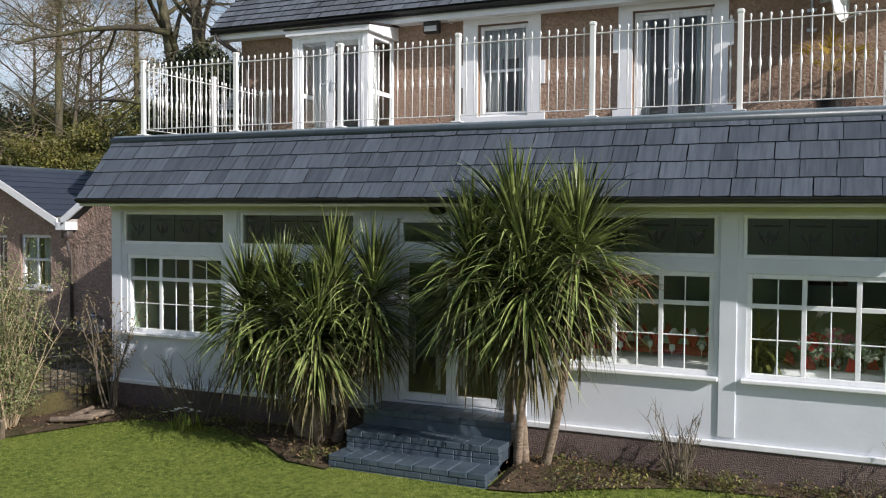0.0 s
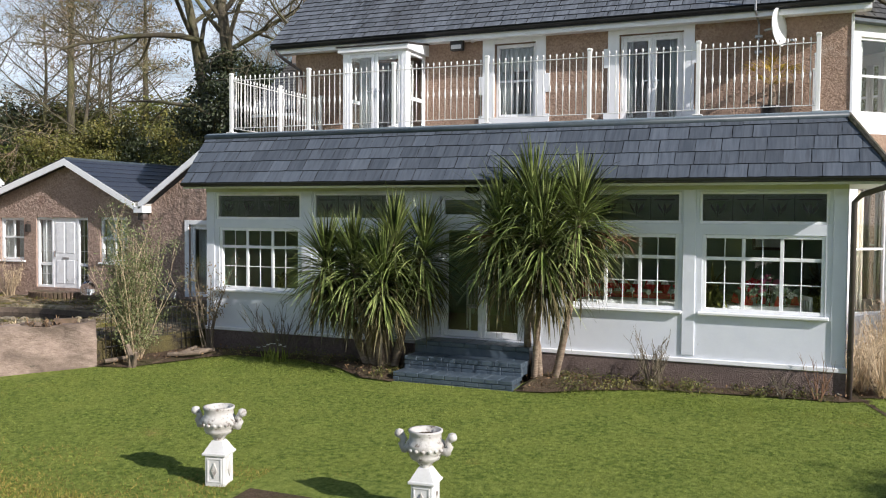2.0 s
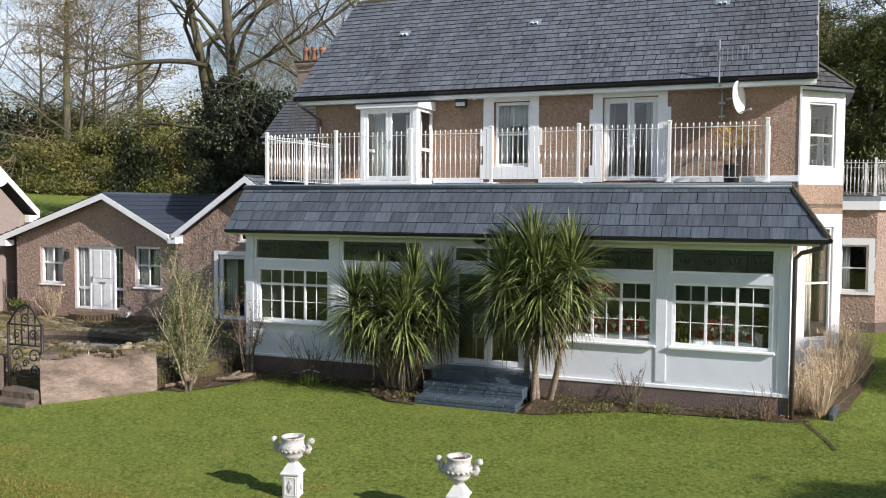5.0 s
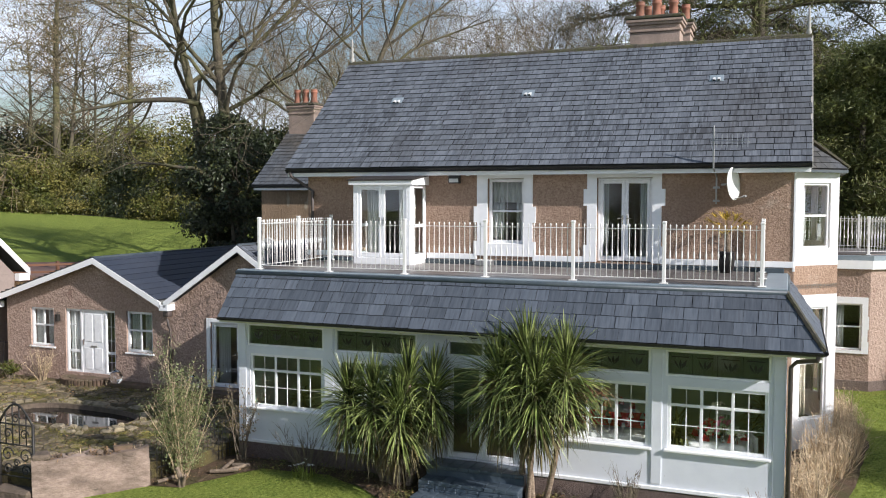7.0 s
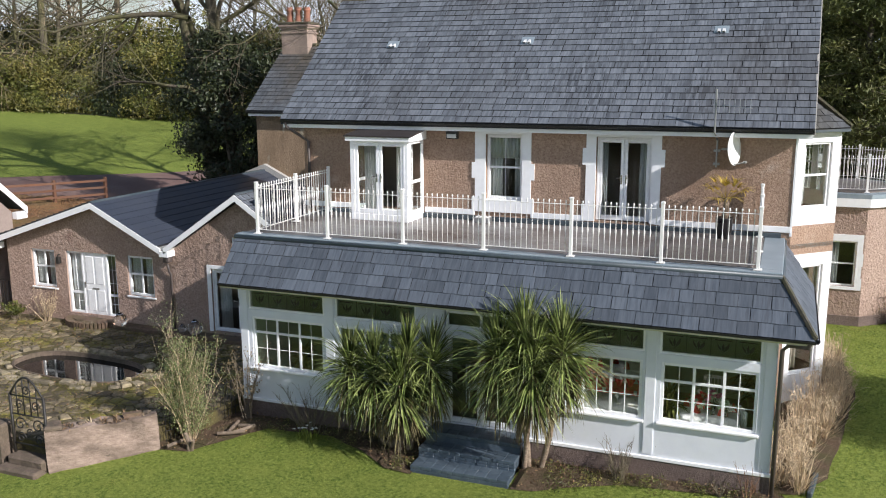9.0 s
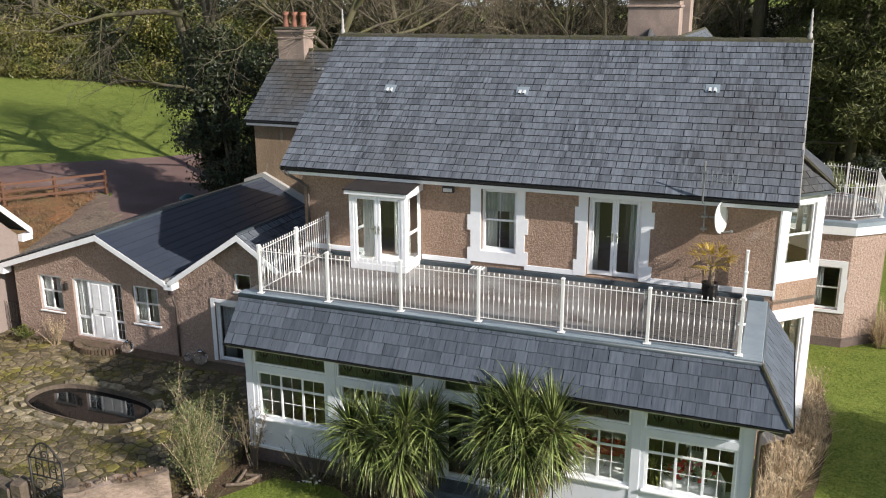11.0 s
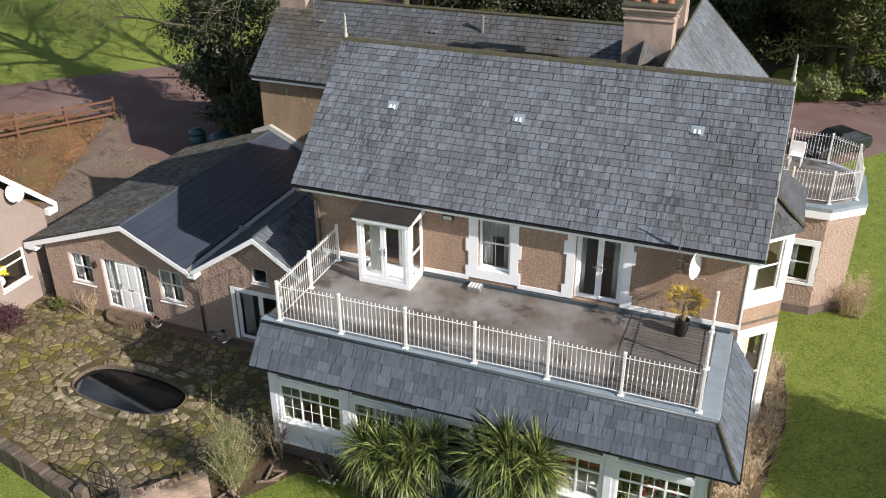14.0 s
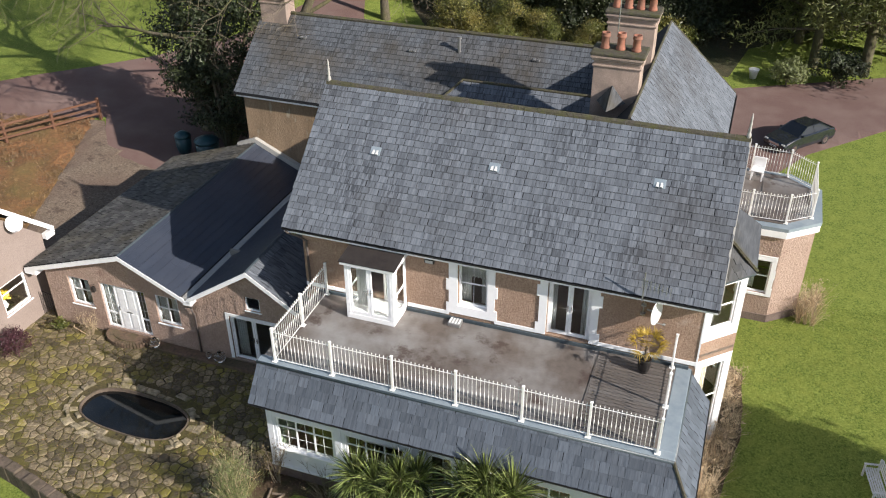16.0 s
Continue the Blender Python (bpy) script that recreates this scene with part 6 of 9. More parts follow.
slope(slope_frame((-10.2, 20.2, 7.0), (1, 0, 0), ls), [(0, 0), (7.8, 0), (7.8, ls.length), (2.3, ls.length)], low_roof, 0.22, material="slate_far")
ar = Vector((A_AP[0] - A_R[0], 0, A_AP[1] - A_R[1]))
slope(slope_frame((A_R[0], 14.48, A_R[1]), (0, 1, 0), ar), [(0, 0.15), (9.6, 0.15), (9.6, ar.length), (0, ar.length)], wing_roof, 0.30, material="slate_new", widths=(1.2, 1.2), thick=0.014, gap=0.0015, stuff_label="courses of smooth dark tiles")
al = Vector((A_AP[0] - A_L[0], 0, A_AP[1] - A_L[1]))
slope(slope_frame((A_L[0], 24.1, A_L[1]), (0, -1, 0), al), [(0, 0), (9.6, 0), (9.6, al.length), (0, al.length)], wing_roof, 0.24, material="slate_old_side", thick=0.042, gap=0.02)
bl = Vector((B_AP[0] - B_L[0], 0, B_AP[1] - B_L[1]))
slope(slope_frame((B_L[0], 24.1, B_L[1]), (0, -1, 0), bl), [(0, 0.15), (9.6, 0.15), (9.6, bl.length), (0, bl.length)], wing_b_roof, 0.30, material="slate_new", widths=(1.2, 1.2), thick=0.012, gap=0.0015)
br = Vector((B_AP[0] - B_R[0], 0, B_AP[1] - B_R[1]))
slope(slope_frame((B_R[0], 14.48, B_R[1]), (0, 1, 0), br), [(0, 0), (9.6, 0), (9.6, br.length), (0, br.length)], wing_b_roof, 0.24, material="slate_side")


# ---- growing things ----
def strap(g, p, d, length, width, droop, n=4):
    """A long narrow leaf that bends under its weight."""
    side = d.cross(Vector((0, 0, 1)))
    side = side.normalized() if side.length > 1e-3 else Vector((rnd(-1, 1), rnd(-1, 1), 0)).normalized()
    base = len(g.v)
    for i in range(n + 1):
        t = i / n
        q = p + d * (length * t) + Vector((0, 0, -droop * length * t * t))
        w = width * (0.55 + 0.9 * t if t < 0.5 else 2.0 * (1 - t)) * 0.5 + 0.001
        g.v += [tuple(q - side * w), tuple(q + side * w)]
    g.f += [[base + 2 * i, base + 2 * i + 1, base + 2 * i + 3, base + 2 * i + 2] for i in range(n)]


def direction(az, el):
    return Vector((math.cos(el) * math.cos(az), math.cos(el) * math.sin(az), math.sin(el)))


def leaves(g, blobs, clumps, per, size, spread, slim=0.5):
    """Small folded leaves in clumps over the surface of rough balls (centre, radius, flatness)."""
    for _ in range(clumps):
        c, r, flat = random.choice(blobs)
        d = direction(rnd(0, 6.283), math.asin(rnd(-0.55, 1)))
        k = r * rnd(0.62, 1.06)
        mid = Vector(c) + Vector((d.x * k, d.y * k, d.z * k * flat))
        for _ in range(per):
            p = mid + Vector((random.gauss(0, spread), random.gauss(0, spread), random.gauss(0, spread * 0.7)))
            a = (d + Vector((rnd(-1, 1), rnd(-1, 1), rnd(-0.9, 0.9))) * 0.9).normalized()
            s = a.orthogonal().normalized()
            s = Matrix.Rotation(rnd(0, 6.28), 3, a) @ s
            t = a.cross(s)
            L = size * rnd(0.6, 1.25)
            n = len(g.v)
            g.v += [tuple(p - s * L * 0.5), tuple(p + t * L * slim * 0.5 + a * L * 0.08), tuple(p + s * L * 0.5), tuple(p - t * L * slim * 0.5 + a * L * 0.08)]
            g.f += [[n, n + 1, n + 2], [n, n + 2, n + 3]]


def branch(bark, twig, p, d, length, r, depth, kids, up=0.12, wild=0.22, thin=0.022, fine=3):
    """A limb with its own limbs, down to twigs."""
    n = 7 if depth > 1 else 4
    pts, rads = [p.copy()], [r]
    for i in range(n):
        d = (d + Vector((rnd(-1, 1), rnd(-1, 1), rnd(-0.7, 0.7))) * wild + Vector((0, 0, up * 0.3))).normalized()
        p = p + d * (length / n)
        pts.append(p.copy())
        rads.append(r * (1 - 0.62 * (i + 1) / n))
    g = bark if r > thin else twig
    g.tube(pts, rads, 8 if r > 0.2 else 6 if r > 0.06 else 4 if r > 0.02 else 3, False)
    if depth == 0:
        return
    m = kids[-depth] if depth <= len(kids) else kids[0]
    for k in range(m):
        t = 0.28 + 0.72 * (k + rnd(0.2, 0.8)) / m
        i = min(n - 1, int(t * n))
        q = pts[i].lerp(pts[i + 1], t * n - i)
        ax = (pts[i + 1] - pts[i]).normalized()
        side = Matrix.Rotation(rnd(0, 6.28), 3, ax) @ ax.orthogonal().normalized()
        ang = rnd(0.55, 1.1)
        nd = (ax * math.cos(ang) + side * math.sin(ang) + Vector((0, 0, up))).normalized()
        branch(bark, twig, q, nd, length * rnd(0.48, 0.72) * (1.1 - 0.35 * t), max(0.009, rads[i] * rnd(0.42, 0.62)), depth - 1, kids, up, wild, thin, fine)


def bare_tree(name, at, height, r, kids, label, lean=(0, 0), mats=("bark", "twig"), group="bare trees", first=0.3, up=0.15, wild=0.2, steep=0.0):
    """A leafless tree: a trunk and limbs in bark, and its fine twigs."""
    t = thing(name, label, "tree", at, group)
    bark, twig = Geo(), Geo()
    p = Vector(at) - Vector((0, 0, 0.3))
    n, d = 7, Vector((lean[0], lean[1], 1)).normalized()
    pts, rads = [p.copy()], [r * 1.25]
    for i in range(n):
        d = (d + Vector((rnd(-1, 1), rnd(-1, 1), 0)) * 0.09 + Vector((0, 0, 0.06))).normalized()
        p = p + d * (height * 0.72 / n)
        pts.append(p.copy())
        rads.append(r * (1 - 0.8 * (i + 1) / n))
    bark.tube(pts, rads, 10, False)
    for k in range(kids[0]):
        t_ = first + (1 - first) * (k + rnd(0.1, 0.9)) / kids[0]
        i = min(n - 1, int(t_ * n))
        q = pts[i].lerp(pts[i + 1], t_ * n - i)
        az = k * 2.4 + rnd(-0.5, 0.5)
        el = rnd(0.15, 0.6) + 0.5 * t_ + steep
        branch(bark, twig, q, direction(az, el), height * rnd(0.32, 0.46) * (1.15 - 0.5 * t_), rads[i] * rnd(0.34, 0.52), len(kids) - 1, kids, up, wild)
    part("trunk", bark, M[mats[0]], t, "mossy trunk and limbs", True)
    part("twig_crown", twig, M[mats[1]], t, "crown of fine bare twigs", kind="stuff")
    return t


def evergreen(name, at, blobs, clumps, per, size, mat_name, label, category="bush", group="", spread=0.3, trunk=0.12, slim=0.5):
    """A leafy bush or tree: stems inside, and clumps of leaves round rough balls (relative to its foot)."""
    t = thing(name, label, category, at, group)
    b = Geo()
    foot = Vector(at)
    for c, r, flat in blobs:
        mid = foot + Vector(c)
        b.tube([foot - Vector((0, 0, 0.2)), foot.lerp(mid, 0.5) + Vector((rnd(-0.2, 0.2), rnd(-0.2, 0.2), 0)), mid + Vector((0, 0, r * 0.3))], [trunk, trunk * 0.7, trunk * 0.25], 6, False)
        for _ in range(5):
            d = direction(rnd(0, 6.28), rnd(-0.2, 1.2))
            b.tube([mid, mid + d * r * 0.5, mid + d * r * 0.95], [trunk * 0.4, trunk * 0.2, trunk * 0.06], 4, False)
    part("trunk", b, M["bark"], t, "", True)
    g = Geo()
    leaves(g, [(tuple(foot + Vector(c)), r, f) for c, r, f in blobs], clumps, per, size, spread, slim)
    part("crown", g, M[mat_name], t, "", kind="stuff")
    return t


def conifer(name, at, height, r, label, mat_name="needle", group="pines", bare=0.3, reach=0.26, clumps=170, per=26):
    """A pine: a tall trunk, drooping limbs with tufts of needles towards their ends."""
    t = thing(name, label, "tree", at, group)
    b, g = Geo(), Geo()
    p0 = Vector(at)
    b.tube([p0 - Vector((0, 0, 0.3)), p0 + Vector((rnd(-0.3, 0.3), rnd(-0.3, 0.3), height * 0.5)), p0 + Vector((rnd(-0.5, 0.5), rnd(-0.5, 0.5), height))], [r, r * 0.7, r * 0.12], 9, False)
    n = int(clumps / 5)
    for i in range(n):
        f = bare + (1 - bare) * (i + rnd(0, 0.9)) / n
        q = p0 + Vector((0, 0, height * f))
        d = direction(i * 2.4 + rnd(-0.6, 0.6), rnd(-0.15, 0.35))
        L = height * reach * rnd(0.55, 1.1) * (1.15 - 0.8 * (f - bare) / (1 - bare))
        e = q + d * L + Vector((0, 0, rnd(-0.1, 0.12) * L))
        b.tube([q, q.lerp(e, 0.5) + Vector((0, 0, 0.05 * L)), e], [r * 0.28 * (1.2 - f), r * 0.16 * (1.2 - f), 0.02], 5, False)
        for k in range(5):
            m = q.lerp(e, rnd(0.16, 1.02)) + Vector((rnd(-1, 1), rnd(-1, 1), rnd(-0.3, 0.5))) * L * 0.16
            leaves(g, [(tuple(m), L * 0.1, 0.6)], 2, per // 2, 0.42, 0.24 + 0.06 * L, 0.22)
    part("trunk", b, M["bark"], t, "", True)
    part("crown", g, M[mat_name], t, "dark green needles in uneven tufts", kind="stuff")
    return t


def old_pine(at, height, limbs, label):
    """A broad old pine: a stout trunk and long crooked limbs (height, heading, reach) that carry flat pads of needles."""
    t = thing("pine_tree", label, "tree", at, "broad pines")
    b, g = Geo(), Geo()
    p0 = Vector(at)
    b.tube([p0 - Vector((0, 0, 0.3)), p0 + Vector((0.3, 0, height * 0.4)), p0 + Vector((-0.2, 0.3, height * 0.75)), p0 + Vector((0.5, 0, height))], [0.5, 0.42, 0.3, 0.08], 10, False)
    for z, heading, reach in limbs:
        q, d = p0 + Vector((0, 0, z)), direction(radians(heading), rnd(0.1, 0.3))
        pts, n = [q], 7
        for k in range(n):
            d = (d + Vector((rnd(-0.16, 0.16), rnd(-0.16, 0.16), -0.085 + rnd(-0.1, 0.1)))).normalized()
            pts.append(pts[-1] + d * reach / n)
        b.tube(pts, [0.19 * (1 - k / (n + 1)) + 0.02 for k in range(n + 1)], 6, False)
        for k in range(2, n + 1):
            for _ in range(3):
                side = direction(rnd(0, 6.283), rnd(-0.2, 0.5)) * reach * rnd(0.05, 0.16)
                e = pts[k] + side
                b.tube([pts[k], pts[k].lerp(e, 0.5) + Vector((0, 0, 0.1)), e], [0.05, 0.035, 0.015], 4, False)
                leaves(g, [(tuple(e), 0.55, 0.4)], 5, 20, 0.36, 0.3, 0.16)
    part("trunk", b, M["bark"], t, "", True)
    part("crown", g, M["darkneedle"], t, "flat dark pads of needles", kind="stuff")
    return t


def at_ground(x, y, up=0.0):
    return (x, y, level(x, y) + up)


random.seed(3)
# the three big bare stems rising out of the holly
bare_tree("beech_tree", at_ground(-24.3, 29.9), 27, 0.38, (13, 8, 7, 5), "tall bare beech stem with mossy limbs rising behind the holly", (-0.14, 0.03), first=0.40, up=0.10, wild=0.40, steep=0.15)
bare_tree("beech_tree", at_ground(-23.3, 29.6), 27, 0.42, (14, 8, 7, 5), "broad bare beech tree forking above the holly", (0.0, 0), first=0.42, up=0.16, wild=0.40, steep=0.3)
bare_tree("beech_tree", at_ground(-23.0, 30.6), 23, 0.36, (12, 8, 7, 5), "bare beech tree leaning over the rear roof", (0.62, 0.1), first=0.42, up=0.1, wild=0.40)
# larches and pale birches beyond the field
larch = bare_tree("larch_tree", at_ground(-61.0, 57.0), 24, 0.26, (21, 7, 6), "brown leafless larch with drooping twigs", mats=("bark", "redtwig"), group="larches", first=0.15, up=-0.02)
larch_b = bare_tree("larch_tree", at_ground(-58.5, 58.5), 21, 0.22, (21, 7, 6), "rust-brown leafless larch tree beside the field", mats=("bark", "redtwig"), group="larches", first=0.15, up=-0.02)
for x, y, s, a in ((-66, 57, 1.0, 40), (-70, 54, 1.1, 130), (-63, 62, 1.1, 10)):
    copy_thing((larch, larch_b)[int(-x) % 2], pose(*at_ground(x, y), 0, 0, a) @ Matrix.Scale(s, 4))
wood_a = bare_tree("ash_tree", at_ground(-22.1, 48.3), 19, 0.3, (12, 7, 6, 4), "bare tree with an ivy-clad trunk behind the house", group="bare wood trees", first=0.25)
wood_b = bare_tree("ash_tree", at_ground(-14, 55), 22, 0.3, (12, 7, 6, 4), "bare ash tree in the wood behind the house", group="bare wood trees", first=0.2)
spots = [(-19, 56), (-10, 55), (-16, 60), (-24, 62), (-9, 64), (-20, 68), (-12, 60), (-15, 66), (-17, 57), (-21, 58), (-27, 64), (-6, 58), (-2, 61), (-5, 66), (-30, 68)]
for i, (x, y) in enumerate(spots):
    s = rnd(0.8, 1.15)
    copy_thing((wood_a, wood_b)[i % 2], pose(*at_ground(x, y), 0, 0, rnd(0, 360)) @ Matrix.Scale(s, 4))
# evergreen undergrowth
def bush_blobs(h, w):
    out = []
    for _ in range(7):
        a = rnd(0, 6.28)
        q = rnd(0.15, 0.75) * w
        out.append(((q * math.cos(a), q * math.sin(a), h * rnd(0.10, 0.72)), w * rnd(0.40, 0.60), h / w * 0.5))
    for _ in range(4):
        a = rnd(0, 6.28)
        out.append(((0.7 * w * math.cos(a), 0.7 * w * math.sin(a), h * 0.12), w * 0.45, 0.7))
    return out


laurel = [evergreen("laurel_bush", at_ground(-47.5, 57.0), bush_blobs(4.6, 2.6), 330, 42, 0.17, "leaf", "tall green laurel bush at the field edge", "bush", "laurel bushes", 0.32),
          evergreen("laurel_bush", at_ground(-61.5, 54.6), bush_blobs(5.2, 2.9), 340, 42, 0.18, "leaf", "tall olive-green rhododendron bush", "bush", "laurel bushes", 0.34),
          evergreen("laurel_bush", at_ground(-41.5, 60.0), bush_blobs(4.2, 2.5), 320, 42, 0.17, "hollyleaf", "dark glossy evergreen bush", "bush", "laurel bushes", 0.32)]
# x, y, size and which of the three bushes
belt = []
for row, (dy, big) in enumerate(((0.6, 1.2), (3.4, 1.6), (7.0, 1.9))):
    for k in range(15):
        x = -79 + k * 3.1 + rnd(-0.9, 0.9) + row
        edge = 50 + (x + 75) * 0.24 if x < -61 else 53.3 + (x + 61) * 0.15 if x < -46 else 55.4 + (x + 46) * 0.42
        belt.append((x, edge + dy + rnd(-0.5, 0.5) + 1.2, big * rnd(0.7, 1.25), (0, 2, 1, 2, 0, 1, 2)[(k * 3 + row) % 7]))
for x, y, s in ((-16.6, 48.2, 0.75), (-14.3, 49.3, 0.7), (-11.6, 50.4, 0.55), (-8.6, 50.6, 0.5), (-5.0, 51.2, 0.7)):
    belt.append((x, y, s, 0))
for row in range(4):
    for k in range(9):
        x = -19 + k * 2.9 + rnd(-0.8, 0.8)
        if x < -2 or row == 3:
            belt.append((x, 53.5 + row * 4.2 + rnd(-0.8, 0.8), rnd(1.1, 1.5) + 0.28 * row, 2))
for x, y in ((-31, 65), (-27, 63), (-23, 60), (-36, 62)):
    belt.append((x, y, rnd(1.1, 1.5), 1))
for x, y, s, which in belt:
    copy_thing(laurel[which], pose(*at_ground(x, y, -0.1), 0, 0, rnd(0, 360)) @ Matrix.Diagonal((s, s, s * rnd(0.85, 1.1), 1)))
# a tall pine with browned foliage at the far corner of the field
conifer("pine_tree", at_ground(-60.5, 55.5), 25, 0.4, "tall pine with browned foliage beyond the field", "brownneedle", "brown pines", 0.45, 0.22, 240, 26)
conifer("pine_tree", at_ground(-55.0, 59.0), 21, 0.34, "reddish-brown pine among bare larches", "brownneedle", "brown pines", 0.5, 0.22, 170, 24)
# pines on the drive side
pine = conifer("pine_tree", at_ground(-0.8, 60.0), 27, 0.48, "tall spreading dark pine with a bare trunk", bare=0.42, reach=0.3, clumps=260)
pine_b = conifer("pine_tree", at_ground(8.6, 53.0), 16, 0.36, "tall yellow-green conifer with sweeping low limbs beside the drive", bare=0.15, reach=0.30, clumps=420, per=40)
for x, y, s, which in ((-5.6, 60, 1.0, 0), (2.5, 64, 1.0, 1), (-3.5, 66, 1.05, 1), (13, 61, 1.05, 1), (9.5, 66, 0.85, 0), (19, 66, 1.1, 1), (25, 72, 1.0, 1), (5, 74, 1.0, 1), (-1, 76, 0.9, 0), (31, 78, 1.1, 1),
                       (16, 74, 1.0, 0), (-30, 76, 0.8, 1), (-23, 79, 0.9, 1), (-15, 77, 0.8, 1), (-8, 80, 0.95, 1), (-36, 74, 0.7, 1), (9, 57, 0.8, 1), (22, 62, 0.8, 1)):
    copy_thing((pine, pine_b)[which], pose(*at_ground(x, y), 0, 0, rnd(0, 360)) @ Matrix.Scale(s, 4))
random.seed(21)
old_pine(at_ground(-1.0, 63.0), 28, [(17.0, 178, 11.0), (18.8, 186, 15.0), (19.6, 170, 13.0), (20.2, 10, 10.0), (21.5, 200, 10.0), (18.0, -20, 9.0), (19.0, 250, 7.0), (22.0, 300, 8.0), (23.0, 150, 10.0), (24.0, 30, 8.0), (25.0, 230, 7.0), (26.5, 100, 5.0), (17.6, 60, 7.0)], "broad old pine spreading dark limbs above the roof ridge")
copy_thing(pine_b, pose(*at_ground(5.6, 53.5), 0, 0, 75) @ Matrix.Scale(0.95, 4))
for x, y, s in ((4.6, 57.5, 0.9), (7.0, 61, 1.0), (10.5, 57, 0.95)):
    copy_thing(pine_b, pose(*at_ground(x, y), 0, 0, rnd(0, 360)) @ Matrix.Scale(s, 4))
# more bare trees fill the wood behind the beeches
for i, (x, y) in enumerate(((-36, 62), (-41, 66), (-33, 58), (-29, 59), (-46, 66), (-51, 68), (-25, 55), (-38, 70))):
    copy_thing((wood_a, wood_b)[i % 2], pose(*at_ground(x, y), 0, 0, rnd(0, 360)) @ Matrix.Scale(rnd(0.75, 0.95), 4))
# unseen trees outside the garden, set where their crowns shade the lawn
for x, y, blobs in ((21.4, 11.7, [((0, 0, 8.7), 2.1, 0.9), ((0.3, 0.6, 9.6), 1.7, 1.0), ((-0.3, -1.0, 8.2), 1.7, 1.0), ((0.2, 1.1, 8.0), 1.3, 0.9), ((0.4, -0.6, 10.4), 1.3, 0.9)]), (18.5, 2.0, [((0, 0, 8.6), 0.8, 0.9), ((0.1, 0.5, 8.9), 0.6, 0.9), ((0, -0.6, 8.3), 0.5, 0.9)])):
    evergreen("garden_tree", at_ground(x, y), blobs, 420, 30, 0.3, "hollyleaf", "dark evergreen garden tree east of the lawn", "tree", "garden trees", 0.28, 0.2)
# laurel copies added out of sight behind the viewer, to darken the window reflections
for i in range(11):
    copy_thing(laurel[i % 3], pose(-42 + i * 8.5 + rnd(-2, 2), -27 + rnd(-3, 3), level(0, -27) - 0.2, 0, 0, rnd(0, 360)) @ Matrix.Scale(rnd(1.5, 2.3), 4))

# dark holly beside the rear gable
evergreen("holly_tree", at_ground(-22.4, 28.6), [((0, 0, 2.6), 2.0, 1.1), ((-0.4, -0.3, 4.6), 2.1, 1.0), ((0.5, 0.2, 6.2), 1.8, 1.1), ((-0.6, 0.2, 7.4), 1.2, 1.2), ((1.2, 0.4, 4.0), 1.6, 1.0), ((-1.3, 0.3, 3.6), 1.3, 0.9), ((1.7, 0.8, 7.0), 1.1, 1.0), ((-2.0, 0.5, 5.8), 1.7, 1.0), ((-1.7, 0.3, 3.6), 1.5, 1.0), ((-0.6, 1.0, 1.9), 1.6, 0.9), ((0.8, 0.8, 1.8), 1.5, 0.9), ((-1.2, 0.6, 7.6), 1.3, 1.0)], 720, 30, 0.20, "hollyleaf", "dense dark holly tree beside the rear gable", "tree", "", 0.24, 0.16)
limb = thing("fallen_limb", "crooked mossy bare limb reaching out of the holly", "branch", at_ground(-23.5, 27.6))
bk, tw = Geo(), Geo()
random.seed(5)
p = Vector((-23.7, 27.1, 7.5))
bk.tube([(-23.2, 29.2, 6.4), (-23.4, 28.0, 7.0), p], [0.13, 0.11, 0.095], 7, False)
branch(bk, tw, p, Vector((-0.95, -0.28, -0.02)).normalized(), 3.6, 0.09, 2, (7, 6), -0.06, 0.16, 0.03)
p = Vector((-24.6, 28.6, 10.6))
bk.tube([(-24.9, 29.5, 9.6), p], [0.16, 0.14], 7, False)
branch(bk, tw, p, Vector((-0.7, -0.62, 0.1)).normalized(), 6.0, 0.14, 3, (8, 7, 6), -0.14, 0.24, 0.03)
part("trunk", bk, M["bark"], limb, "", True, "stuff")
part("twig", tw, M["bark"], limb, "", kind="stuff")


# ---- cordylines in front of the sunroom ----
def blade(g, p, d, length, width, bend, n=7):
    """A sword leaf, folded along its middle; it leaves its stem along d and curls over, ever steeper, under its weight."""
    side = d.cross(Vector((0, 0, 1)))
    side = side.normalized() if side.length > 1e-3 else Vector((1, 0, 0))
    q, base = p.copy(), len(g.v)
    for i in range(n + 1):
        t = i / n
        nrm = side.cross(d).normalized()
        w = width * (0.55 + 0.9 * t if t < 0.5 else 2.0 * (1 - t)) * 0.5 + 0.0008
        g.v += [tuple(q - side * w + nrm * w * 0.5), tuple(q), tuple(q + side * w + nrm * w * 0.5)]
        d = (d + Vector((0, 0, -bend * (0.3 + 1.4 * t) / n))).normalized()
        q = q + d * (length / n)
    for i in range(n):
        a = base + 3 * i
        g.f += [[a, a + 1, a + 4, a + 3], [a + 1, a + 2, a + 5, a + 4]]


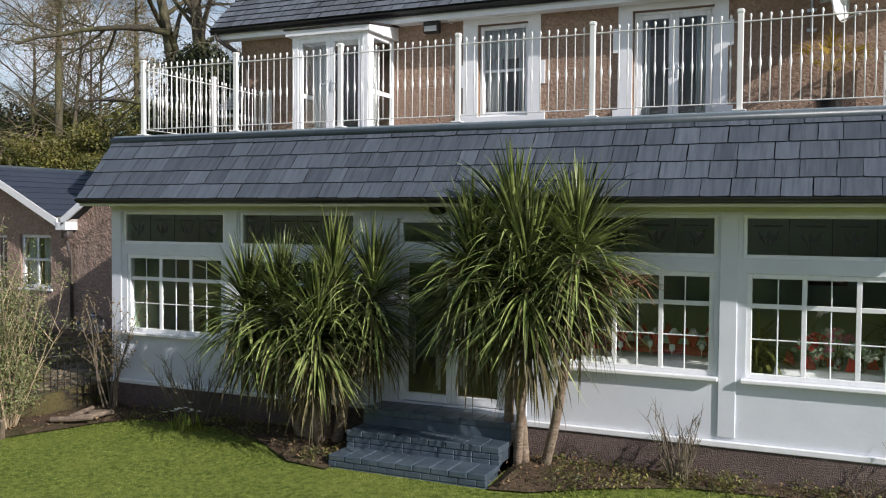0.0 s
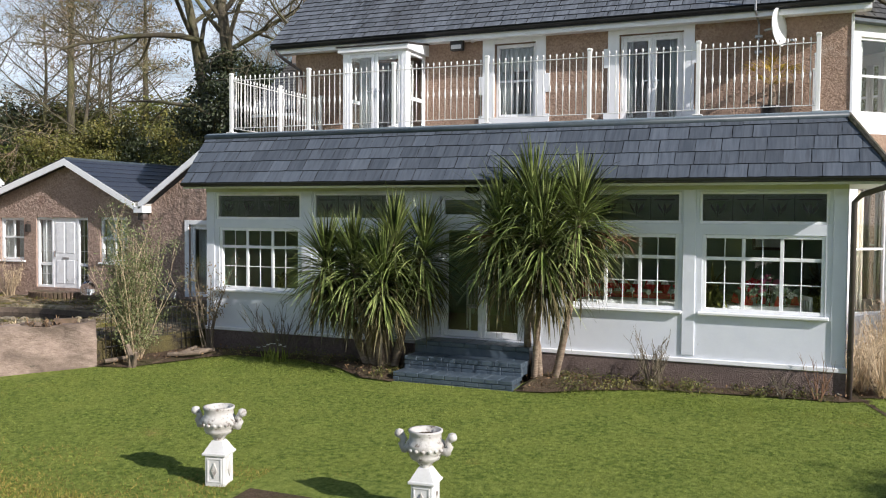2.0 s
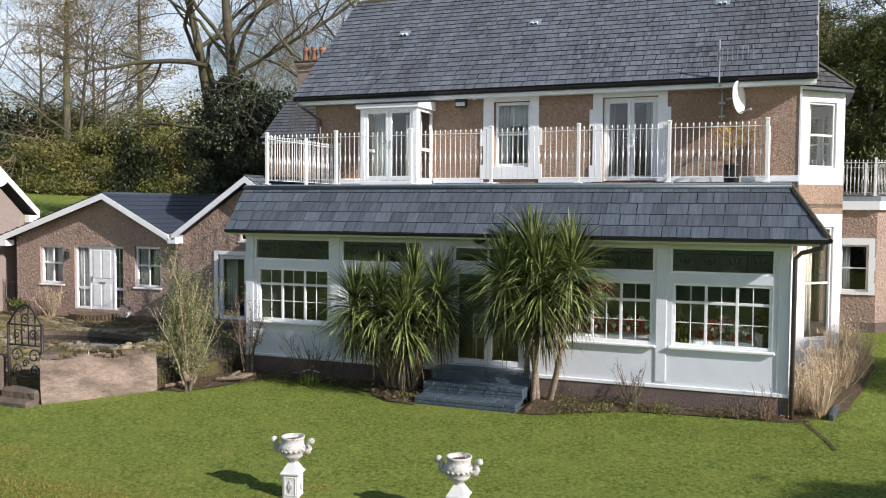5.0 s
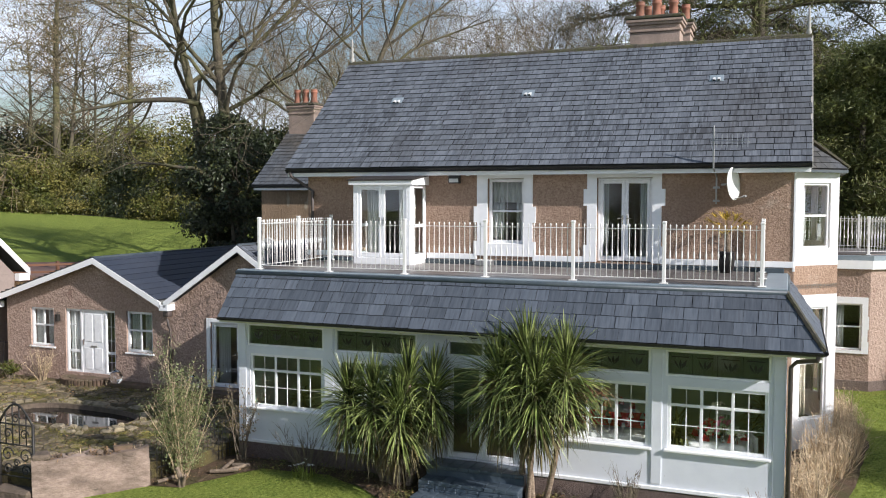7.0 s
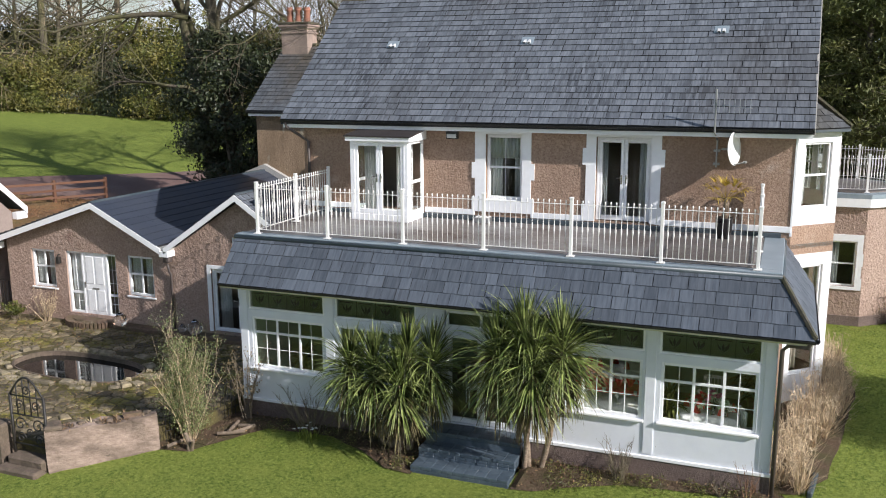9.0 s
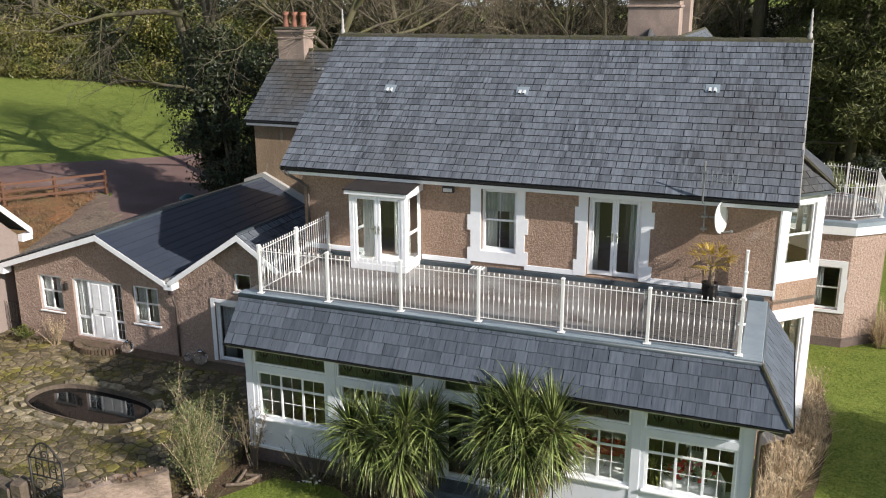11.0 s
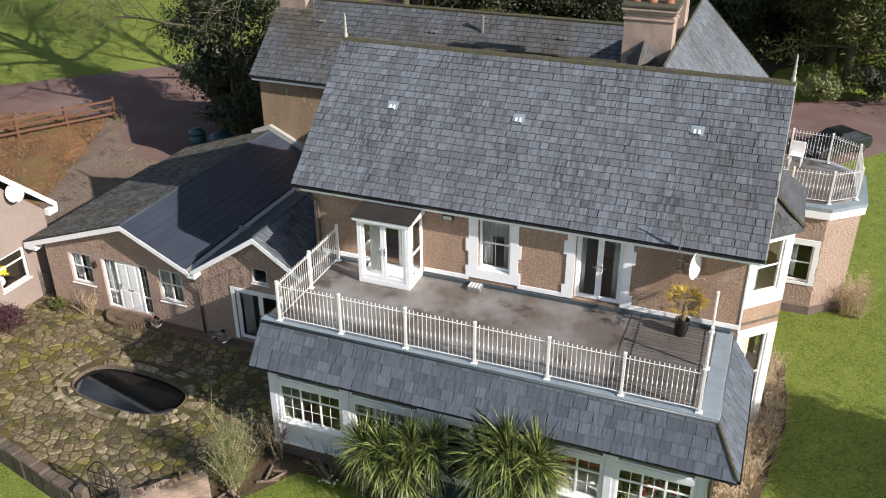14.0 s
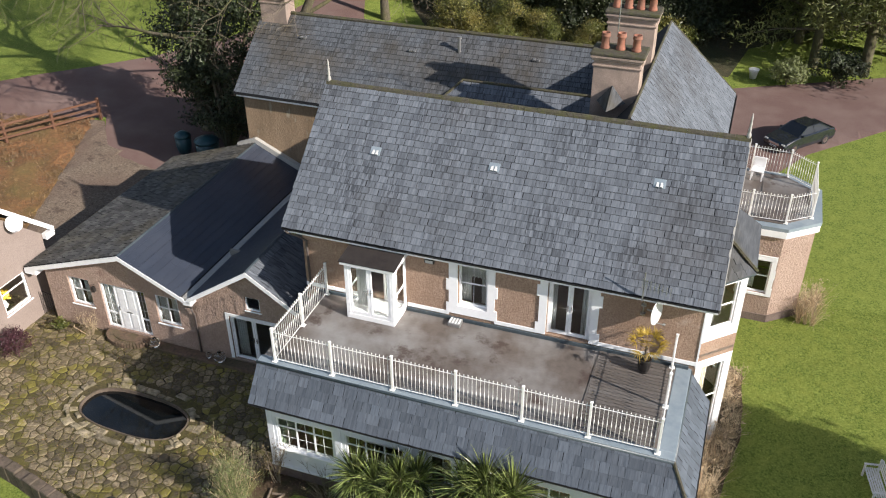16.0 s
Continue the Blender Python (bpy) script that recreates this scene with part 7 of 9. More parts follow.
def head(c, green, dead, length, n, n_dead, axis=Vector((0, 0, 1)), drop=0.7):
    """A rosette: young leaves stand in a tuft, older ones arch over, the oldest hang down the stem."""
    for k in range(n):
        f = (k + rnd(0, 1)) / n
        el = 1.5 - 2.35 * f + rnd(-0.25, 0.25)
        d = (direction(rnd(0, 6.283), el) + axis * 0.15).normalized()
        L = length * rnd(0.75, 1.12) * (0.85 if f < 0.14 else 1.0)
        bend = rnd(0.05, 0.3) if f < 0.14 else (0.2 + 1.2 * math.sin(math.pi * f)) * rnd(0.3, 1.4)
        blade(green, c + d * 0.04 + Vector((0, 0, 0.10 - 0.5 * f)), d, L, rnd(0.028, 0.045), bend)
    for k in range(n_dead):
        d = direction(rnd(0, 6.283), rnd(-0.9, 0.1))
        blade(dead, c + Vector((rnd(-0.06, 0.06), rnd(-0.06, 0.06), rnd(-drop, -0.15))), d, length * rnd(0.55, 0.95), rnd(0.026, 0.042), rnd(1.6, 3.2), 5)


def cordyline(at, stems, label, length, n, n_dead):
    """stems: foot, bend and head of each trunk."""
    t = thing("cordyline", label, "palm tree", at, "cordylines")
    for foot, bend, top, r in stems:
        g, pts = Geo(), []
        a, b, c = Vector(foot), Vector(bend), Vector(top)
        for i in range(15):
            s = i / 14
            pts.append(a * (1 - s) ** 2 + b * 2 * s * (1 - s) + c * s * s)
        g.tube(pts, [r * (1.15 - 0.35 * i / 14) * (1 + 0.09 * math.sin(i * 2.9) + rnd(-0.06, 0.06)) for i in range(15)], 9)
        part("trunk", g, M["palmbark"], t, "pale brown ringed trunk", True)
        green, dead = Geo(), Geo()
        head(c, green, dead, length * rnd(0.9, 1.08), n, n_dead, (c - b).normalized(), min(0.9, c.z - 1.0))
        part("leaf_head", green, M["strap"], t, "head of arching sword-shaped leaves", kind="stuff")
        part("dead_skirt", dead, M["deadstrap"], t, "skirt of hanging straw-coloured leaves", kind="stuff")
    return t


random.seed(11)
cordyline((-5.9, 10.2, 0.1), [((-5.85, 10.35, 0.05), (-5.9, 10.2, 1.3), (-5.55, 10.0, 2.34), 0.085), ((-6.05, 10.3, 0.05), (-6.15, 10.1, 1.1), (-6.28, 9.9, 1.98), 0.085), ((-6.2, 10.35, 0.05), (-6.6, 10.2, 1.1), (-6.88, 9.95, 2.0), 0.07),
                              ((-5.7, 10.3, 0.05), (-5.4, 10.15, 1.0), (-5.08, 10.2, 2.25), 0.07), ((-5.85, 10.2, 0.05), (-5.9, 9.95, 0.9), (-5.62, 9.72, 1.80), 0.07)],
          "bushy many-stemmed cordyline with sword leaves beside the steps", 1.06, 235, 110)
cordyline((-3.05, 10.4, 0.1), [((-3.25, 10.45, 0.05), (-3.25, 10.35, 1.5), (-3.05, 10.05, 3.0), 0.058), ((-3.02, 10.35, 0.05), (-3.0, 10.25, 1.5), (-3.58, 10.0, 2.62), 0.055), ((-2.8, 10.42, 0.05), (-2.45, 10.25, 1.2), (-2.28, 10.0, 2.84), 0.058), ((-3.1, 10.3, 0.05), (-2.95, 10.1, 1.4), (-2.8, 9.78, 2.55), 0.05)],
          "tall cordyline with pale trunks and drooping sword leaves", 1.12, 330, 150)
for c, n in (((-1.55, 10.1, 2.42), 70), ((-3.95, 10.0, 2.42), 90), ((-1.95, 10.1, 2.35), 50)):
    sp = thing("flower_stalk", "dry brown cordyline flower spray", "flower stalk", c, "dry flower sprays")
    g = Geo()
    root = Vector(c) + Vector((-0.7 if c[0] > -3 else 0.7, 0, 0.25))
    g.tube([root, Vector(c)], [0.016, 0.009], 5, False)
    for _ in range(n):
        q = root.lerp(Vector(c), rnd(0.4, 1.0))
        d = Vector((rnd(-0.6, 1) * (1 if c[0] > -3 else -1), rnd(-0.8, 0.8), rnd(-0.6, 0.7))).normalized()
        L = rnd(0.18, 0.42)
        g.tube([q, q + d * L * 0.5 + Vector((0, 0, 0.02)), q + d * L + Vector((0, 0, -0.06))], [0.006, 0.004, 0.003], 3, False)
    part("spray", g, M["seed"], sp, kind="stuff")


# ---- paved court with its pond ----
random.seed(21)
COURT = [(-26.5, 15.9), (-26.5, 10.1), (-21.9, 9.0), (-19.2, 8.35), (-17.4, 7.95), (-15.8, 7.55), (-14.3, 7.2), (-12.55, 7.15), (-11.05, 8.75), (-10.42, 9.7), (-10.42, 14.78), (-21.74, 14.78), (-21.74, 15.9)]
CZ_P = 0.46
POND_C, POND_A, POND_B, POND_T = (-15.75, 11.3), 2.0, 0.9, radians(-3)


def pond_ring(off, n=44):
    """An oval with straight flanks, grown by off."""
    out = []
    for k in range(n):
        a = 2 * math.pi * k / n
        c, s = math.cos(a), math.sin(a)
        u = (POND_A + off) * math.copysign(abs(c) ** 0.72, c)
        v = (POND_B + off) * math.copysign(abs(s) ** 0.8, s)
        out.append((POND_C[0] + u * math.cos(POND_T) - v * math.sin(POND_T), POND_C[1] + u * math.sin(POND_T) + v * math.cos(POND_T)))
    return out


def inside(poly, p):
    hit = False
    for i, a in enumerate(poly):
        b = poly[i - 1]
        if (a[1] > p[1]) != (b[1] > p[1]) and p[0] < (b[0] - a[0]) * (p[1] - a[1]) / (b[1] - a[1]) + a[0]:
            hit = not hit
    return hit


bm = bmesh.new()
rings = []
for ring in (COURT, pond_ring(0.0)):
    vs = [bm.verts.new((*p, CZ_P)) for p in ring]
    es = [bm.edges.new((vs[i], vs[(i + 1) % len(vs)])) for i in range(len(vs))]
    rings.append((vs, es))
bmesh.ops.triangle_fill(bm, use_beauty=True, use_dissolve=False, edges=rings[0][1] + rings[1][1])
for vs, depth in ((rings[0][0], -0.4), (rings[1][0], 0.12)):
    low = [bm.verts.new((v.co.x, v.co.y, depth)) for v in vs]
    for i in range(len(vs)):
        j = (i + 1) % len(vs)
        bm.faces.new((vs[i], vs[j], low[j], low[i]))
bmesh.ops.recalc_face_normals(bm, faces=bm.faces[:])
court = part("paved_court", bm, M["joint"])
tagged(court, "mossy court of irregular paving stones raised above the lawn", "paving", kind="structure")
pond = thing("pond", "dark oval garden pond set in mossy paving", "pond", (*POND_C, 0.3))
part("water", Geo().prism(pond_ring(0.03), 0.28, 0.36), M["water"], pond, "black still water")
inner, outer = pond_ring(-0.01), pond_ring(0.035)
n = len(inner)
g = Geo()
g.add([(*p, 0.485) for p in inner] + [(*p, 0.485) for p in outer] + [(*p, 0.2) for p in inner] + [(*p, 0.44) for p in outer],
      [[i, (i + 1) % n, n + (i + 1) % n, n + i][::-1] for i in range(n)] + [[i, 2 * n + i, 2 * n + (i + 1) % n, (i + 1) % n] for i in range(n)] + [[n + i, n + (i + 1) % n, 3 * n + (i + 1) % n, 3 * n + i] for i in range(n)])
part("liner", g, M["rubble"], pond, "worn stone rim")

# paving stones: cells round scattered points
pitch = 0.31
seeds = []
for j in range(-1, 31):
    for i in range(-1, 54):
        seeds.append((-26.6 + (i + (0.5 if j % 2 else 0)) * pitch + rnd(-0.14, 0.14), 7.0 + j * pitch * 0.95 + rnd(-0.14, 0.14)))
hole = pond_ring(0.42)
joined, singles = Geo(), 0


def stone(poly, z, parent, single):
    global singles
    c = (sum(p[0] for p in poly) / len(poly), sum(p[1] for p in poly) / len(poly))
    k = len(poly)
    tilt = (rnd(-0.03, 0.03), rnd(-0.03, 0.03))
    v = []
    for s, zz in ((0.90, CZ_P - 0.02), (0.85, z - 0.014), (0.68, z)):
        v += [(c[0] + (p[0] - c[0]) * s, c[1] + (p[1] - c[1]) * s, zz + (tilt[0] * (p[0] - c[0]) + tilt[1] * (p[1] - c[1]) if zz > CZ_P else 0)) for p in poly]
    f = [[r * k + i, r * k + (i + 1) % k, (r + 1) * k + (i + 1) % k, (r + 1) * k + i] for r in (0, 1) for i in range(k)] + [[2 * k + i for i in range(k)]]
    if single:
        singles += 1
        part("paving_stone", Geo().add(v, f), M["stone"], parent)
    else:
        joined.add(v, f)


cells = []
for s in seeds:
    if not inside(COURT, s) or inside(hole, s):
        continue
    poly = [(s[0] - 0.5, s[1] - 0.5), (s[0] + 0.5, s[1] - 0.5), (s[0] + 0.5, s[1] + 0.5), (s[0] - 0.5, s[1] + 0.5)]
    for q in seeds:
        dx, dy = q[0] - s[0], q[1] - s[1]
        if q != s and dx * dx + dy * dy < 0.9:
            poly = clip(poly, dx, dy, dx * (s[0] + q[0]) / 2 + dy * (s[1] + q[1]) / 2)
            if not poly:
                break
    if poly and len(poly) > 2 and all(inside(COURT, p) for p in poly) and area(poly) > 0.015 and not any(inside(pond_ring(0.33), p) for p in poly):
        cells.append((s, poly))
for s, poly in cells:
    stone(poly, CZ_P + rnd(0.008, 0.035), court, s[0] > -17.5 and singles < 262)
# two broken rings of rough stones round the water
for off, depth, count in ((0.07, 0.20, 34), (0.34, 0.24, 30)):
    k = 0
    fine = count * 6
    a, b = pond_ring(off, fine), pond_ring(off + depth, fine)
    while k < fine - 3:
        w = random.choice((3, 4, 5, 6, 7))
        e = min(k + w, fine)
        if random.random() > (0.4 if off > 0.3 else 0.22):
            m_ = (k + e) // 2 % fine
            grow = rnd(-0.22, 0.2)
            out = [(p[0] + (p[0] - POND_C[0]) * grow * 0.3, p[1] + (p[1] - POND_C[1]) * grow * 0.3) for p in (b[e % fine], b[m_], b[k])]
            poly = [a[k], a[m_], a[e % fine]] + out
            z = CZ_P + rnd(0.03, 0.10)
            c = (sum(p[0] for p in poly) / 6, sum(p[1] for p in poly) / 6)
            v = []
            for sc, zz in ((0.96, CZ_P - 0.03), (0.93, z - 0.03), (0.70, z)):
                v += [(c[0] + (p[0] - c[0]) * sc, c[1] + (p[1] - c[1]) * sc, zz + (rnd(-0.012, 0.012) if zz > CZ_P else 0)) for p in poly]
            f = [[r * 6 + i, r * 6 + (i + 1) % 6, (r + 1) * 6 + (i + 1) % 6, (r + 1) * 6 + i] for r in (0, 1) for i in range(6)] + [[12 + i for i in range(6)]]
            part("rim_stone", Geo().add(v, f), M["ringstone"], court)
        k = e
part("paving_rest", joined, M["stone_far"], court, "irregular mossy paving stones", kind="stuff")

# retaining wall, gate, rendered wall
def thick_wall(pts, t, z0, z1, g, uneven=0.03):
    for p, q in zip(pts, pts[1:]):
        d = Vector((q[0] - p[0], q[1] - p[1], 0))
        m = Matrix.Translation((*p, 0)) @ Matrix.Rotation(math.atan2(d.y, d.x), 4, "Z")
        k = max(1, int(d.length / 0.4))
        for i in range(k):
            g.box((d.length * i / k, -t / 2 + rnd(-uneven, 0) * 0.5, z0), (d.length * (i + 1) / k, t / 2, z1 + rnd(-uneven, uneven)), 0.03, m)


g = Geo()
thick_wall([(-24.5, 9.6), (-21.9, 8.9), (-19.2, 8.25), (-17.4, 7.85), (-15.8, 7.45), (-13.98, 7.02)], 0.34, -0.3, 0.62, g, 0.05)
solo("retaining_wall", g, M["rubble"], "low dark rubble wall holding up the paved court", "garden wall", kind="structure")
g = Geo()
g.box((-14.0, 6.88, -0.3), (-13.62, 7.3, 0.82), 0.05)
solo("gate_pier", g, M["rubble"], "rough stone gate pier with worn top", "gate pier")
g = Geo()
d = Vector((-10.95 + 12.5, 8.62 - 6.98, 0))
m = Matrix.Translation((-12.5, 6.98, 0)) @ Matrix.Rotation(math.atan2(d.y, d.x), 4, "Z")
bmw = bmesh.new()
bmesh.ops.create_cube(bmw, size=1)
bmesh.ops.subdivide_edges(bmw, edges=bmw.edges[:], cuts=7, use_grid_fill=True)
for v in bmw.verts:
    v.co = Vector((v.co.x * d.length + d.length / 2, v.co.y * 0.36 + 0.1, (v.co.z + 0.5) * 1.14 - 0.32))
    top = v.co.z > 0.75
    n3 = noise.noise_vector(v.co * 2.6)
    v.co += Vector((n3.x * 0.035, n3.y * 0.05, n3.z * (0.12 if top else 0.01)))
    v.co = m @ v.co
m_wall = m
gw = part("garden_wall", bmw, M["oldwall"])
tagged(gw, "short garden wall with peeling pinkish render", "garden wall", kind="structure")
part("coping_stone", Geo().box((-0.02, -0.1, 0.80), (0.34, 0.32, 0.93), 0.04, m), M["rubble"], gw)
trough = thing("planting_trough", "dull brown clay trough lying on the garden wall", "planter", tuple(m @ Vector((1.75, 0.12, 0.83))))
part("trough", Geo().prism([(-0.17, 0.0), (0.17, 0.0), (0.2, 0.09), (-0.2, 0.09)], -0.07, 0.07, "y", m @ Matrix.Translation((1.75, 0.1, 0.82))), M["doorstep"], trough)
for u in (0.5, 0.85, 1.2, 1.5, 2.0):
    tuft = thing("wall_tuft", "tuft of dry plants on the wall top", "plant", tuple(m @ Vector((u, 0.1, 0.8))), "wall tufts")
    g = Geo()
    for _ in range(38):
        dd = direction(rnd(0, 6.28), rnd(0.2, 1.4))
        strap(g, m @ Vector((u + rnd(-0.14, 0.14), 0.1 + rnd(-0.1, 0.1), 0.8)), dd, rnd(0.1, 0.26), 0.02, rnd(0.2, 0.8), 3)
    part("stem", g, M["straw" if u in (0.85, 2.0) else "litter"], tuft, kind="stuff")
gate = thing("garden_gate", "arched black wrought-iron garden gate with scrolls", "gate", (-13.07, 7.05, 0.25))
GXL, GXR, GYY = -13.44, -12.52, 7.05


def iron(name, pts, r=0.012, label=""):
    return part(name, Geo().tube(pts, r, 6), M["iron"], gate, label, True)


for x in (GXL, GXR):
    iron("gate_post", [(x, GYY, -0.1), (x, GYY, 1.53)], 0.03)
arch = [(GXL + (GXR - GXL) * k / 12, GYY, 1.5 + 0.42 * math.sin(math.pi * k / 12)) for k in range(13)]
iron("arch", arch, 0.024)
for z in (0.42, 1.08, 1.5):
    iron("cross_bar", [(GXL, GYY, z), (GXR, GYY, z)], 0.018)
for k in range(1, 5):
    x = GXL + (GXR - GXL) * k / 5
    iron("upright", [(x, GYY, 1.08), (x, GYY, 1.5 + 0.42 * math.sin(math.pi * k / 5))], 0.014)
for cx, cz, r in ((-13.22, 0.86, 0.17), (-12.74, 0.86, 0.17), (-13.22, 0.56, 0.13), (-12.74, 0.56, 0.13), (-12.98, 0.7, 0.09), (-13.2, 1.3, 0.12), (-12.76, 1.3, 0.12), (-12.98, 1.62, 0.12)):
    iron("scroll", [(cx + r * (1 - 0.05 * k) * math.cos(k * 0.5), GYY, cz + r * (1 - 0.05 * k) * math.sin(k * 0.5)) for k in range(18)], 0.014)
step = solo("gate_step", Geo().box((-13.6, 6.62, -0.25), (-12.5, 7.1, 0.02), 0.05).box((-13.5, 6.85, -0.1), (-12.5, 7.3, 0.20), 0.05), M["rubble"], "worn stone steps up to the garden gate", "steps", kind="structure")
fence_run = [(-10.9, 8.8), (-10.65, 9.5), (-10.4, 10.3), (-10.32, 10.75)]
rf = thing("iron_railing", "low black iron railing behind the shrub", "railing", (-10.6, 9.7, 0.2))
for p, q in zip(fence_run, fence_run[1:]):
    for z in (0.35, 1.0):
        part("rail", Geo().tube([(*p, z), (*q, z)], 0.012, 5), M["iron"], rf)
    k = max(2, int(math.dist(p, q) / 0.1))
    for i in range(k):
        t = i / k
        x, y = p[0] + (q[0] - p[0]) * t, p[1] + (q[1] - p[1]) * t
        part("bar", Geo().tube([(x, y, 0.0), (x, y, 1.08), (x, y, 1.13)], [0.008, 0.008, 0.001], 5), M["iron"], rf)
rf2 = thing("iron_railing", "short black iron railing between wing and outbuilding", "railing", (-22.1, 14.8, 0.6))
for z in (0.75, 1.45):
    part("rail", Geo().tube([(-22.45, 15.0, z), (-21.75, 14.9, z)], 0.012, 5), M["iron"], rf2)
for i in range(7):
    x = -22.45 + i * 0.11
    part("bar", Geo().tube([(x, 14.85, 0.4), (x, 14.85, 1.52)], 0.009, 5), M["iron"], rf2)

# doorstep and kerb along the wings
g = Geo()
pts = [(-18.35 + 0.98 * math.cos(a), 14.79 - 0.62 * math.sin(a)) for a in [math.pi * k / 12 for k in range(13)]]
doorstep = thing("doorstep", "half-round worn brick doorstep at the white front door", "doorstep", (-18.35, 14.4, 0.46))
part("core", Geo().prism(pts, 0.3, 0.62), M["joint"], doorstep)
for k in range(24):
    a = math.pi * (k + 0.5) / 24
    mm = Matrix.Translation((-18.35, 14.79, 0)) @ Matrix.Rotation(-a, 4, "Z")
    part("brick", Geo().box((0.72, -0.05, 0.44 + rnd(-0.01, 0.01)), (1.0, 0.05, 0.65 + rnd(-0.015, 0.01)), 0.014, Matrix.Translation((0, 14.79, 0)) @ Matrix.Diagonal((1, 0.73, 1, 1)) @ Matrix.Translation((0, -14.79, 0)) @ mm), M["doorstep"], doorstep)
part("top_slab", Geo().prism([(-18.35 + (p[0] + 18.35) * 0.76, 14.79 + (p[1] - 14.79) * 0.78) for p in pts], 0.56, 0.64), M["doorstep"], doorstep)
solo("wall_kerb", Geo().box((-17.3, 14.35, 0.4), (-12.0, 14.78, 0.60), 0.02), M["doorstep"], "low red-brown ledge along the wing wall", "ledge", kind="structure")
for x, y, r in ((-17.05, 14.45, 0.2), (-14.35, 14.5, 0.22), (-14.85, 14.55, 0.12)):
    b = thing("glass_carboy", "round greenish glass carboy on the ledge", "bottle", (x, y, 0.6 if y > 14.36 else 0.5))
    part("bottle", Geo().lathe([(r * 0.5, 0), (r * 0.9, r * 0.3), (r, r * 0.9), (r * 0.85, r * 1.45), (r * 0.3, r * 1.85), (r * 0.28, r * 2.0)], 14, Matrix.Translation((x, y, 0.6))), M["glass"], b, "", True)

# ---- steps to the sunroom door ----
random.seed(31)
steps = thing("garden_steps", "three blue-grey painted brick steps up to the sunroom door", "steps", (-4.2, 10.1, 0.05))
SX_A, SX_B = -5.27, -3.17
treads = [(9.42, 9.86, 0.235), (9.86, 10.28, 0.44), (10.28, 10.80, 0.645)]
for k, (y0, y1, z1) in enumerate(treads):
    z0 = -0.15 if k == 0 else treads[k - 1][2] - 0.06
    part("core", Geo().box((SX_A + 0.02, y0 + 0.012, -0.15), (SX_B - 0.02, 10.81, z1 - 0.012)), M["stepjoint"], steps)
    n = 9
    w = (SX_B - SX_A) / n
    for i in range(n):
        jit = rnd(-0.004, 0.004)
        part("brick", Geo().box((SX_A + i * w + 0.004, y0 - rnd(0, 0.006), z1 - 0.075), (SX_A + (i + 1) * w - 0.004, y0 + 0.215, z1 + jit), 0.008), M["stepblue"], steps)
        part("brick", Geo().box((SX_A + i * w + 0.004, y0 + 0.224, z1 - 0.075), (SX_A + (i + 1) * w - 0.004, y1 + 0.05, z1 - 0.004 + jit), 0.008), M["stepblue"], steps)
    if k == 2:
        part("riser", Geo().box((SX_A + 0.004, y0 + 0.002, treads[1][2] - 0.02), (SX_B - 0.004, y0 + 0.1, z1 - 0.082), 0.006), M["stepblue"], steps, "smooth painted riser")
        continue
    for row in range(2):
        zt = z1 - 0.083 - row * 0.075
        if zt - 0.066 < (treads[k - 1][2] if k else 0.0) - 0.05:
            continue
        for i in range(n + 1):
            a = max(SX_A, SX_A + (i - 0.5) * w + 0.004)
            b = min(SX_B, SX_A + (i + 0.5) * w - 0.004)
            part("brick", Geo().box((a, y0 + 0.004 - rnd(0, 0.004), zt - 0.066), (b, y0 + 0.1, zt), 0.007), M["stepblue"], steps)

